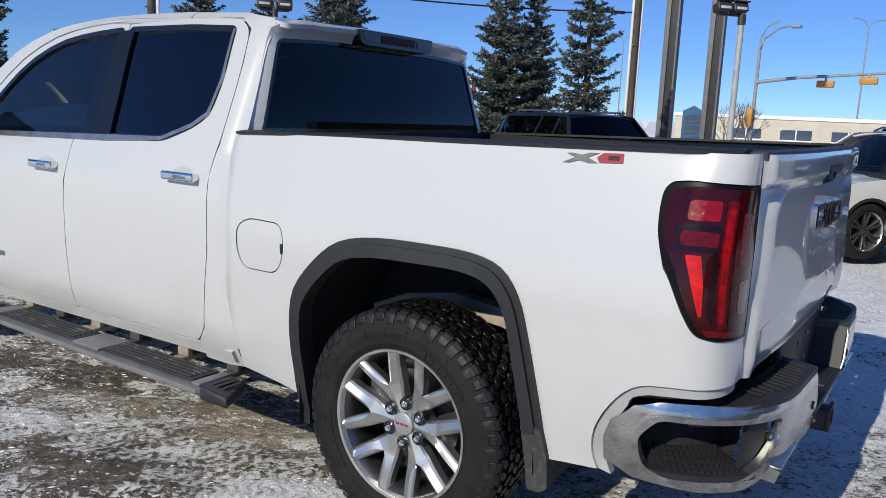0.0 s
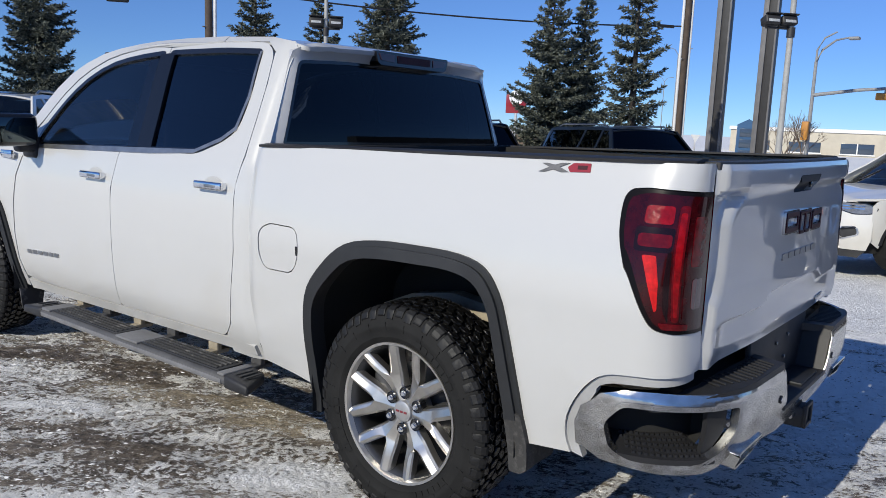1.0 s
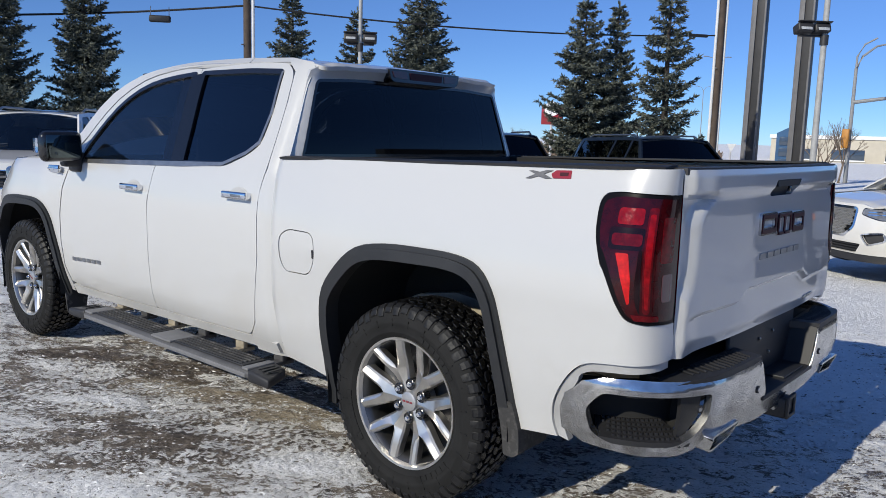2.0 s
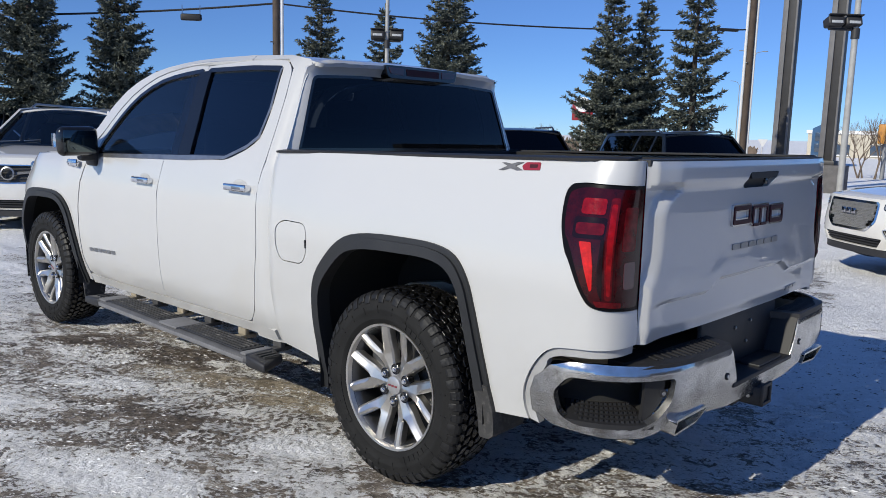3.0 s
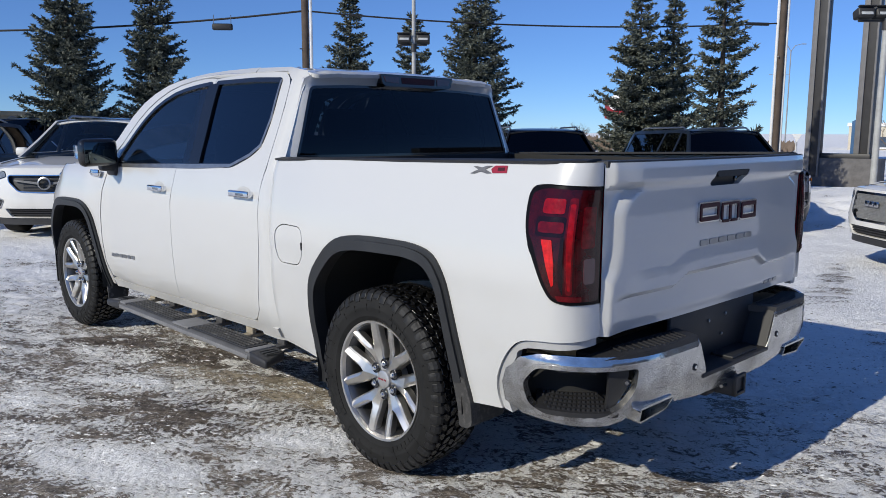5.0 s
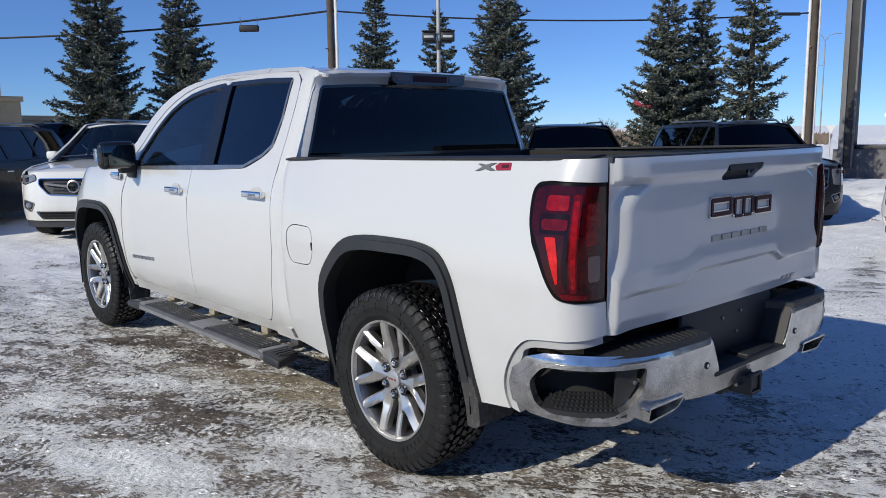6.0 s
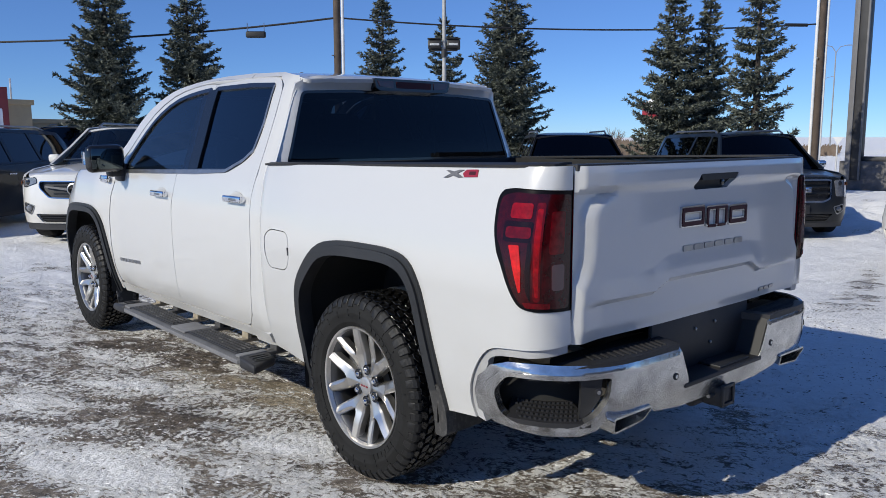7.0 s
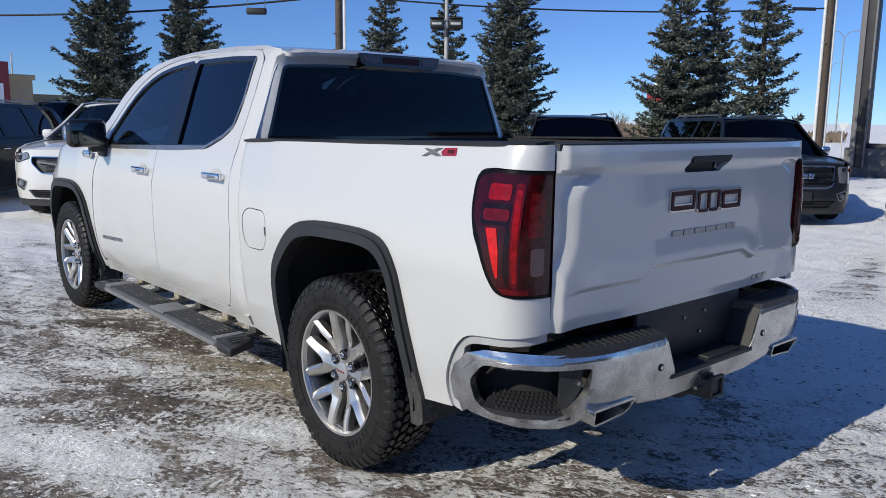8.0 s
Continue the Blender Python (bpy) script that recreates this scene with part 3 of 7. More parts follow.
# package badge on each bed side: a chrome chevron and a red block
def side_badge(flip):
    side = mirrored if flip else (lambda bm: bm)
    chev = part("side_badge", side(sheet([(-0.548, 1.372), (-0.568, 1.372), (-0.598, 1.381), (-0.628, 1.3745), (-0.655, 1.3765), (-0.622, 1.390), (-0.655, 1.4035), (-0.628, 1.403), (-0.603, 1.396), (-0.575, 1.400), (-0.556, 1.3985), (-0.585, 1.388)], lambda u, v: left(u, v, 0.004), (-1, 0, 0), 0.02, depth=0.005)), BADGE_GREY, truck, "chrome and red package badge")
    part("badge_block", side(sheet(rounded([(-0.650, 1.391), (-0.668, 1.4045), (-0.728, 1.4065), (-0.730, 1.3795), (-0.660, 1.3765)], 0.003, 2), lambda u, v: left(u, v, 0.003), (-1, 0, 0), 0.02, depth=0.004)), RED_PAINT, chev)
    part("badge_digits", side(sheet([(-0.685, 1.398), (-0.718, 1.399), (-0.718, 1.387), (-0.685, 1.386)], lambda u, v: left(u, v, 0.004), (-1, 0, 0), 0.02, depth=0.002)), BADGE_DARK, chev)


side_badge(False)
side_badge(True)


# black caps along the bed rails, and the bed itself
def rail_cap(y, v):
    w = BED_W(1.40) * bulge(y) + DOOR_W(1.30) * (1 - bulge(y))
    if y < CORNER_Y:
        w = SEAM_X + 0.01 + (w - SEAM_X - 0.01) * max(0.0, 1 - ((CORNER_Y - y) / 0.155) ** 2.2) ** 0.5
    return Vector((-w - 0.002 + v, y, bed_top(y) + 0.011 - 0.006 * ease(0.02, 0.0, v)))


both("bed_rail_cap", sheet([(-1.03, 0), (0.87, 0), (0.87, 0.09), (-1.03, 0.09)], rail_cap, (0, 0, 1), 0.045, depth=0.010), PLASTIC, "black plastic bed rail cap")
both("bed_inner_wall", block((0.03, 1.86, 0.28), (-0.83, -0.09, 1.25), 0.006), DARK, "black bed liner")
part("bed_front_wall", block((1.70, 0.03, 0.56), (0, 0.84, 1.11), 0.006), DARK, truck)
part("bed_floor", joined(block((0.98, 1.90, 0.05), (0, -0.09, 0.82), 0.006), block((1.84, 0.40, 0.05), (0, -0.80, 0.815), 0.006), block((1.84, 0.26, 0.05), (0, 0.70, 0.815), 0.006)), DUSTY, truck)
both("wheel_house", block((0.32, 1.10, 0.03), (-0.65, -0.03, 1.10), 0.01), DUSTY)

# flares over the wheels
for shift, zs in ((0.0, 1.0), (AXLE_F, 0.945)):
    def rim(g):
        """The arch outline; behind the rear wheel it stops where the mud flap takes over."""
        return [(y, z) for y, z in arch(shift, g, zs) if shift or y > 0 or z > 0.525]
    band = rim(0.004) + rim(-0.020)[::-1]
    flare = both("wheel_arch_flare", sheet(band, lambda y, z: left(y, z, 0.013), (-1, 0, 0), 0.03, depth=0.03), FLARE, "black plastic wheel arch flare")
    lip = rim(-0.018) + rim(-0.062)[::-1]
    for piece, bm in zip(flare, (lambda q: (q, mirrored(q)))(sheet(lip, lambda y, z: left(y, z, 0.024), (-1, 0, 0), 0.03, depth=0.07))):
        part("flare_lip", bm, FLARE, piece)
    # dark liner behind the opening
    n = arch(shift, -0.03, zs)
    bm = bmesh.new()
    rows = []
    for y, z in n:
        rows.append([bm.verts.new((-x, y, z)) for x in (0.985, 0.80, 0.60, 0.50)])
    for p, q in zip(rows, rows[1:]):
        for i in range(3):
            bm.faces.new((p[i], p[i + 1], q[i + 1], q[i]))
    bm.faces.new([r[3] for r in rows])
    both("wheel_arch_liner", bm, DARK)

# mud flaps
both("mud_flap", joined(sheet(rounded([(-0.975, 0.50), (-0.74, 0.50), (-0.755, 0.352), (-0.965, 0.348)], 0.02, 3), lambda x, z: Vector((x, -0.535 - 0.08 * (0.50 - z), z)), (0, -1, 0), 0.04, depth=0.012), sheet(rounded([(-0.476, 0.560), (-0.545, 0.560), (-0.566, 0.460), (-0.570, 0.365), (-0.545, 0.345), (-0.500, 0.345)], 0.010, 3), lambda y, z: left(y, max(z, 0.42), 0.021) + Vector((0, 0, min(0, z - 0.42))), (-1, 0, 0), 0.03, depth=0.05)), SCUFFED, "salt-scuffed black mud flap")
both("front_mud_flap", sheet(rounded([(-0.955, 0.42), (-0.80, 0.42), (-0.82, 0.24), (-0.945, 0.24)], 0.02, 3), lambda x, z: Vector((x, AXLE_F - 0.52 - 0.1 * (0.42 - z), z)), (0, -1, 0), 0.04, depth=0.012), DUSTY)

# ---- cab ----
# side windows: one outline for the day-light opening, split at the central pillar
WIN_TOP = smooth_curve([(1.08, 1.805), (1.40, 1.818), (1.85, 1.818), (2.10, 1.803), (2.36, 1.765), (2.59, 1.675), (2.75, 1.553), (2.86, 1.43), (2.95, 1.305)])


def sill_z(y):
    return 1.342 - 0.0285 * (y - 1.30) - 0.0

rear_win = rounded([(1.355, sill_z(1.355)), (1.19, 1.402), (1.115, 1.452), (1.095, 1.60), (1.118, 1.805), (1.40, 1.818), (1.842, 1.818), (1.762, sill_z(1.762))], [0.05, 0.05, 0.04, 0.10, 0.018, 0.05, 0.01, 0.01], 4)
front_top = [(y, WIN_TOP(y)) for y in (1.93, 2.10, 2.24, 2.36, 2.48, 2.59, 2.68, 2.75, 2.81, 2.86)]
front_win = [(1.835, sill_z(1.835))] + [(1.915, 1.814)] + front_top + [(2.905, 1.372), (2.93, 1.315), (2.85, sill_z(2.85))]


def spread(loop, g):
    """An outline grown by g along its outward normals."""
    k, out = len(loop), []
    area = sum(loop[i - 1][0] * loop[i][1] - loop[i][0] * loop[i - 1][1] for i in range(k))
    s = 1 if area > 0 else -1
    for i in range(k):
        a, p, b = Vector(loop[i - 1]), Vector(loop[i]), Vector(loop[(i + 1) % k])
        n = Vector(((p - a).normalized() + (b - p).normalized()))
        if n.length < 1e-6:
            out.append(tuple(p))
            continue
        n.normalize()
        out.append((p.x + s * n.y * g, p.y - s * n.x * g))
    return out


# doors: lower skin and window surround in one panel
rear_door_loop = rounded([(1.032, 1.20), (1.030, 0.90), (1.052, 0.74), (1.072, 0.56), (1.130, 0.488), (1.95, 0.470), (2.062, 0.470), (2.078, 0.80), (2.075, 1.10), (2.027, 1.270), (2.010, 1.3045), (1.810, 1.3075), (1.793, 1.345), (1.872, 1.846), (1.45, 1.862), (1.10, 1.850), (1.020, 1.800), (0.998, 1.66), (0.992, 1.33)], [0.05, 0.05, 0.05, 0.03, 0.03, 0.01, 0.02, 0.1, 0.1, 0.01, 0.01, 0.005, 0.005, 0.005, 0.05, 0.05, 0.05, 0.1, 0.08], 4)
fd_top = [(y + 0.030 + 0.03 * ease(2.3, 2.8, y), WIN_TOP(y) + 0.042 - 0.012 * ease(2.3, 2.9, y)) for y in (2.00, 2.15, 2.30, 2.42, 2.54, 2.64, 2.74, 2.82, 2.88)]
front_door_loop = [(2.0655, 0.468), (2.0815, 0.80), (2.0785, 1.10), (2.0295, 1.275), (2.014, 1.3075), (1.815, 1.3105), (1.800, 1.345), (1.878, 1.846)] + fd_top + [(2.985, 1.385), (3.03, 1.315), (3.085, 1.24), (3.145, 1.10), (3.178, 0.92), (3.190, 0.74), (3.182, 0.58), (3.150, 0.475), (3.05, 0.452), (2.5, 0.460)]
rear_hole, front_hole = spread(rear_win, 0.012), spread(front_win, 0.012)
rear_doors = both("rear_door", sheet(rear_door_loop, left, (-1, 0, 0), 0.045, [rear_hole], 0.03), PAINT)
front_doors = both("front_door", sheet(front_door_loop, left, (-1, 0, 0), 0.045, [front_hole], 0.03), PAINT)

for doors, win, mat, lab in ((rear_doors, rear_win, PANE_SIDE, "dark tinted side window"), (front_doors, front_win, PANE_FRONT, "lightly tinted front side window")):
    bm = sheet(win, lambda y, z: left(y, z, -0.010), (-1, 0, 0), 0.06, depth=0.0)
    other = mirrored(bm)
    w1 = part("window", bm, mat, doors[0], lab)
    w2 = part("window", other, mat, doors[1], lab)
    trim = sheet(spread(win, 0.016), lambda y, z: left(y, z, 0.003), (-1, 0, 0), 0.03, [spread(win, -0.010)], 0.016)
    other = mirrored(trim)
    part("window_trim", trim, GLOSSBLACK, doors[0])
    part("window_trim", other, GLOSSBLACK, doors[1])
# bright strip along the sill and up the rear edge of the opening
strip = [(2.90, sill_z(2.9) - 0.018), (2.2, sill_z(2.2) - 0.020), (1.75, sill_z(1.75) - 0.022), (1.37, sill_z(1.37) - 0.012), (1.19, 1.390), (1.105, 1.445), (1.082, 1.60), (1.106, 1.812)]
strip_loop = strip + [(1.119, 1.806), (1.098, 1.60), (1.121, 1.458), (1.197, 1.408), (1.37, sill_z(1.37) + 0.005), (2.2, sill_z(2.2) + 0.005), (2.90, sill_z(2.9) + 0.005)]
both("window_chrome_strip", sheet(strip_loop, lambda y, z: left(y, z, 0.006), (-1, 0, 0), 0.03, depth=0.006), STEEL, "satin chrome window strip")
# pillar cover between the windows
both("door_pillar_cover", sheet([(1.735, sill_z(1.735) - 0.006), (1.862, sill_z(1.862) - 0.006), (1.938, 1.814), (1.813, 1.818)], lambda y, z: left(y, z, 0.004), (-1, 0, 0), 0.05, depth=0.012), PILLAR_BLACK, "gloss black pillar cover")
both("window_divider", sheet([(1.985, sill_z(1.985)), (1.84, sill_z(1.84)), (1.915, 1.812), (2.045, 1.805)], lambda y, z: left(y, z, -0.014), (-1, 0, 0), 0.05, depth=0.004), LAMP_BLACK)

# body white in a darker copy, which paints the shade of the hand recess
CUP_SHADE = road_dirt_paint("shaded_recess_paint", (0.50, 0.50, 0.49), (0.40, 0.38, 0.34))
# handles
for doors, y0, y1, z0 in ((rear_doors, 1.085, 1.290, 1.190), (front_doors, 2.130, 2.335, 1.166)):
    for k, sgn in ((0, -1), (1, 1)):
        yc, ln = (y0 + y1) / 2, y1 - y0
        x = flank(yc, z0)
        cup = part("handle_cup", moved(lathe([(0.0, 0.0), (0.050, 0.0), (0.048, 0.0015), (0.040, 0.0008), (0.002, -0.002)], 28, "X"), Matrix.Translation((sgn * x, yc, z0 - 0.004)) @ Matrix.Rotation(0 if sgn > 0 else math.pi, 4, "Z") @ Matrix.Diagonal((1, 1.5, 0.9, 1))), CUP_SHADE, doors[k], "painted hand recess")
        grip = part("door_handle", block((0.022, ln, 0.038), (sgn * (x + 0.030), yc, z0), 0.010, 4), CHROME, doors[k], "chrome door handle")
        part("handle_insert", block((0.006, ln * 0.40, 0.014), (sgn * (x + 0.040), yc - ln * 0.12, z0), 0.003), STEEL, doors[k])
        for ym in (y0 + 0.022, y1 - 0.022):
            part("handle_mount", block((0.040, 0.040, 0.034), (sgn * (x + 0.014), ym, z0), 0.010, 3), CHROME, doors[k])

# model name on the front doors as plain bars
for k in range(6):
    yk = 3.045 - 0.068 * k
    zk = 0.640 + 0.0035 * k
    for d, f in ((front_doors[0], lambda bm: bm), (front_doors[1], mirrored)):
        part("name_bar", f(sheet(rounded([(yk + 0.028, zk + 0.012), (yk - 0.028, zk + 0.013), (yk - 0.028, zk - 0.011), (yk + 0.028, zk - 0.012)], 0.005, 2), lambda y, z: left(y, z, 0.004), (-1, 0, 0), 0.03, depth=0.004)), STEEL, d)

# cab corner behind the doors, sill, and roof side
corner_loop = [(1.0275, 1.20), (1.0255, 0.90), (1.0475, 0.74), (1.0675, 0.56), (1.1255, 0.4835), (1.12, 0.405), (0.880, 0.402), (0.880, 1.0), (0.880, 1.20), (0.880, 1.36), (0.878, 1.41), (0.887, 1.50), (0.897, 1.60), (0.906, 1.68), (0.910, 1.735), (0.906, 1.785), (0.904, 1.822), (0.93, 1.850), (1.10, 1.879), (1.45, 1.893), (1.45, 1.869), (1.10, 1.857), (1.0155, 1.804), (0.9935, 1.66), (0.9875, 1.33)]


def cab_left(y, z):
    p = left(y, z)
    w = DOOR_W(z)
    p.x = -w + 0.010 * ease(0.985, 0.93, y) + 0.014 * ease(0.96, 0.90, y)
    return p


both("cab_corner", sheet(corner_loop, cab_left, (-1, 0, 0), 0.025, depth=0.03), PAINT)
both("door_sill", sheet([(0.93, 0.426), (2.0, 0.408), (3.15, 0.386), (3.16, 0.448), (3.05, 0.443), (2.5, 0.452), (2.06, 0.461), (1.13, 0.479), (1.06, 0.478), (0.93, 0.472)], left, (-1, 0, 0), 0.06, depth=0.05), PAINT)
a_top = [(y + 0.036 + 0.03 * ease(2.3, 2.8, y), WIN_TOP(y) + 0.050 - 0.012 * ease(2.3, 2.9, y)) for y in (1.45, 1.75, 2.00, 2.15, 2.30, 2.42, 2.54, 2.64, 2.74, 2.82, 2.88)]
a_top[0] = (1.46, 1.869)
a_out = [(1.452, 1.896)] + [(y + 0.04 + 0.07 * ease(2.1, 2.8, y), z + 0.030) for y, z in a_top[1:]]
both("roof_side_rail", sheet(a_top + [(3.00, 1.395), (3.05, 1.325), (3.22, 1.30), (3.14, 1.40)] + a_out[::-1], left, (-1, 0, 0), 0.04, depth=0.03), PAINT)

ROOF_Z = smooth_curve([(0.80, 1.815), (0.835, 1.836), (0.875, 1.852), (0.92, 1.864), (1.1, 1.889), (1.4, 1.914), (1.9, 1.928), (2.3, 1.912), (2.6, 1.868), (2.78, 1.815)])


def roof_at(x, y):
    q = abs(x) / 0.70
    return Vector((x, y - 0.03 * (1 - q * q) * ease(1.2, 0.86, y), ROOF_Z(y) - 0.022 * q ** 2 - 0.034 * ease(0.95, 1.5, y) * q ** 7 + 0.010 * math.exp(-((abs(x) - 0.56) / 0.03) ** 2) * 0.5))


part("roof", sheet(rounded([(-0.70, 0.86), (0.70, 0.86), (0.70, 2.30), (0.68, 2.74), (-0.68, 2.74), (-0.70, 2.30)], [0.045, 0.045, 0.03, 0.03, 0.03, 0.03], 5), roof_at, (0, 0, 1), 0.035, depth=0.02), PAINT, truck)


# back of the cab: surround, glass and high lamp
def back_y(x, z):
    pillar = abs(x) - 0.826 + (z - 1.39) * 0.325
    return 0.848 + 0.045 * ease(1.35, 1.85, z) + 0.012 * (abs(x) / 0.8) ** 2 + 0.022 * ease(0.002, 0.05, pillar) * ease(1.83, 1.74, z)


def back(x, z, proud=0.0):
    return Vector((x, back_y(x, z) - proud, z))


glass_loop = rounded([(-0.826, 1.39), (0.826, 1.39), (0.703, 1.768), (0.4, 1.784), (-0.4, 1.784), (-0.703, 1.768)], [0.02, 0.02, 0.03, 0.05, 0.05, 0.03], 4)
back_loop = [(-0.880, 1.39), (-0.872, 1.41), (-0.795, 1.62), (-0.755, 1.735), (-0.735, 1.806), (-0.69, 1.832), (-0.4, 1.838), (0, 1.848), (0.4, 1.838), (0.69, 1.832), (0.735, 1.806), (0.755, 1.735), (0.795, 1.62), (0.872, 1.41), (0.880, 1.39), (0.890, 1.30), (-0.890, 1.30)]
part("cab_back_panel", sheet(back_loop, lambda x, z: back(x, z, 0.048 * ease(1.775, 1.835, z) * ease(0.74, 0.60, abs(x))), (0, -1, 0), 0.02, [glass_loop], 0.03), PAINT, truck)
part("cab_back_lower", block((1.74, 0.03, 0.92), (0, 0.92, 0.86), 0.004), PAINT, truck)
rear_glass = part("rear_window", sheet(spread(glass_loop, -0.002), lambda x, z: back(x, z, -0.004), (0, -1, 0), 0.06, depth=0), PANE, truck, "dark privacy rear window")
part("window_seal", sheet(spread(glass_loop, 0.001), lambda x, z: back(x, z, 0.002), (0, -1, 0), 0.04, [spread(glass_loop, -0.014)], 0.01), GLOSSBLACK, rear_glass)
SEAL = material("dull_black_seal", (0.006, 0.006, 0.006), rough=0.8)
for x0 in (-0.21, 0.21):
    part("slider_bar", sheet([(x0 - 0.012, 1.40), (x0 + 0.012, 1.40), (x0 + 0.012, 1.775), (x0 - 0.012, 1.775)], lambda x, z: back(x, z, -0.012), (0, -1, 0), 0.06, depth=0.006), SEAL, rear_glass)
high_loop = rounded([(-0.282, 1.850), (0.282, 1.850), (0.268, 1.796), (0.245, 1.783), (-0.245, 1.783), (-0.268, 1.796)], 0.008, 3)


def high_at(x, z, proud=0.0):
    return back(x, z, 0.072 + proud)


high = part("high_brake_lamp", sheet(high_loop, high_at, (0, -1, 0), 0.04, depth=0.07), GLOSSBLACK, truck, "high-mounted brake and cargo lamp")
part("brake_strip", sheet(rounded([(-0.13, 1.836), (0.13, 1.836), (0.125, 1.800), (-0.125, 1.800)], 0.004, 2), lambda x, z: high_at(x, z, 0.004), (0, -1, 0), 0.04, depth=0.005), BADGE_DARK, high, "dark red brake strip")
for sgn in (-1, 1):
    part("cargo_lens", sheet(rounded([(sgn * 0.15, 1.838), (sgn * 0.262, 1.838), (sgn * 0.245, 1.806), (sgn * 0.15, 1.800)], 0.004, 2), lambda x, z: high_at(x, z, 0.004), (0, -1, 0), 0.04, depth=0.005), GREY_LENS, high, "smoky clear cargo lens")
# roof aerial
aerial = part("roof_aerial", sheet(rounded([(-0.03, 2.05), (0.03, 2.05), (0.022, 2.21), (-0.022, 2.21)], 0.015, 3), lambda x, y: Vector((x, y, ROOF_Z(y) - 0.002 + 0.05 * ease(2.21, 2.06, y) * max(0.0, 1 - (x / 0.035) ** 2) ** 0.5)), (0, 0, 1), 0.01, depth=0.01), PAINT, truck, "small white shark-fin aerial")

# windscreen and its surround
def screen(x, z):
    return Vector((x, 3.42 - (z - 1.28) * 1.22 - 0.16 * (abs(x) / 0.8) ** 2, z))


part("windscreen", sheet([(-0.84, 1.30), (0.84, 1.30), (0.66, 1.83), (-0.66, 1.83)], screen, (0, 1, 1), 0.08, depth=0), PANE_CLEAR, truck)

# front fenders, bonnet and nose
fa = arch(AXLE_F, -0.02, 0.945)


def fender_top(y):
    return 1.285 - 0.035 * ease(3.3, 4.6, y)


fender = [(3.094, 1.245)] + [(3.153, 1.105), (3.186, 0.925), (3.198, 0.74), (3.190, 0.58), (3.158, 0.475), (3.165, 0.40)] + fa[1:-1][::-1] + [(4.30, 0.55), (4.50, 0.60), (4.56, 0.80), (4.56, 1.15), (4.50, fender_top(4.5)), (4.0, fender_top(4.0)), (3.5, fender_top(3.5)), (3.22, 1.300), (3.06, 1.300)]


def fender_at(y, z):
    s = ease(3.95, 4.62, y)
    return Vector((-(flank(y, min(z, 1.24)) - 0.17 * s * s - 0.05 * ease(1.2, 1.30, z) ** 2 - 0.13 * ease(0.95, 1.28, z) * ease(3.75, 4.45, y)), y, z))


both("front_fender", sheet(fender, fender_at, (-1, 0, 0), 0.04, depth=0.03), PAINT)
both("fender_vent", joined(block((0.02, 0.15, 0.05), (-0.990, 3.225, 1.225), 0.008), block((0.024, 0.16, 0.012), (-0.992, 3.222, 1.225), 0.004)), CHROME, "chrome fender badge")


def bonnet_at(x, y):
    q = abs(x) / 0.9
    return Vector((x, y, 1.315 - 0.05 * ease(3.6, 4.6, y) - 0.03 * q ** 4 + 0.045 * ease(0.62, 0.50, abs(x)) * ease(3.3, 3.5, y) - 0.03 * ease(4.45, 4.66, y)))


part("bonnet", sheet(rounded([(-0.925, 3.24), (0.925, 3.24), (0.86, 4.0), (0.66, 4.60), (-0.66, 4.60), (-0.86, 4.0)], 0.05, 3), bonnet_at, (0, 0, 1), 0.06, depth=0.03), PAINT, truck)
part("grille", block((1.30, 0.06, 0.42), (0, 4.63, 0.98), 0.03, 3), CHROME, truck, "chrome front grille")
part("nose_panel", block((1.44, 0.16, 0.56), (0, 4.53, 0.97), 0.05, 3), GLOSSBLACK, truck)
part("front_bumper", block((1.64, 0.22, 0.26), (0, 4.58, 0.60), 0.08, 4), SALTY, truck)
both("head_lamp", block((0.20, 0.22, 0.30), (-0.70, 4.50, 1.03), 0.04, 3), HEADGLASS, "clear headlamp")

# door mirrors
def wing_mirror(flip):
    side = mirrored if flip else (lambda bm: bm)
    shell = block((0.26, 0.14, 0.19), (-1.085, 2.925, 1.380), 0.045, 4)
    for v in shell.verts:
        v.co.z += 0.05 * (v.co.x + 1.085) * 0.4
        if v.co.y > 2.93:
            v.co.x = -1.085 + (v.co.x + 1.085) * 0.82
            v.co.z = 1.380 + (v.co.z - 1.380) * 0.80
    body = part("wing_mirror", side(shell), GLOSSBLACK, truck, "black folding wing mirror")
    part("mirror_glass", side(block((0.205, 0.006, 0.140), (-1.085, 2.853, 1.380), 0.003)), MIRROR, body, "mirror glass")
    part("mirror_arm", side(joined(block((0.12, 0.09, 0.07), (-0.995, 2.955, 1.285), 0.02, 3), block((0.05, 0.15, 0.13), (-0.950, 2.985, 1.280), 0.02, 3))), PLASTIC, body)
    part("marker_lens", side(block((0.012, 0.05, 0.09), (-1.212, 2.95, 1.383), 0.004)), LENS_CLEAR, body)


# mirror metal with a dark greenish-grey base
MIRROR = material("dark_mirror", (0.10, 0.12, 0.12), rough=0.03, metal=1.0)
wing_mirror(False)
wing_mirror(True)

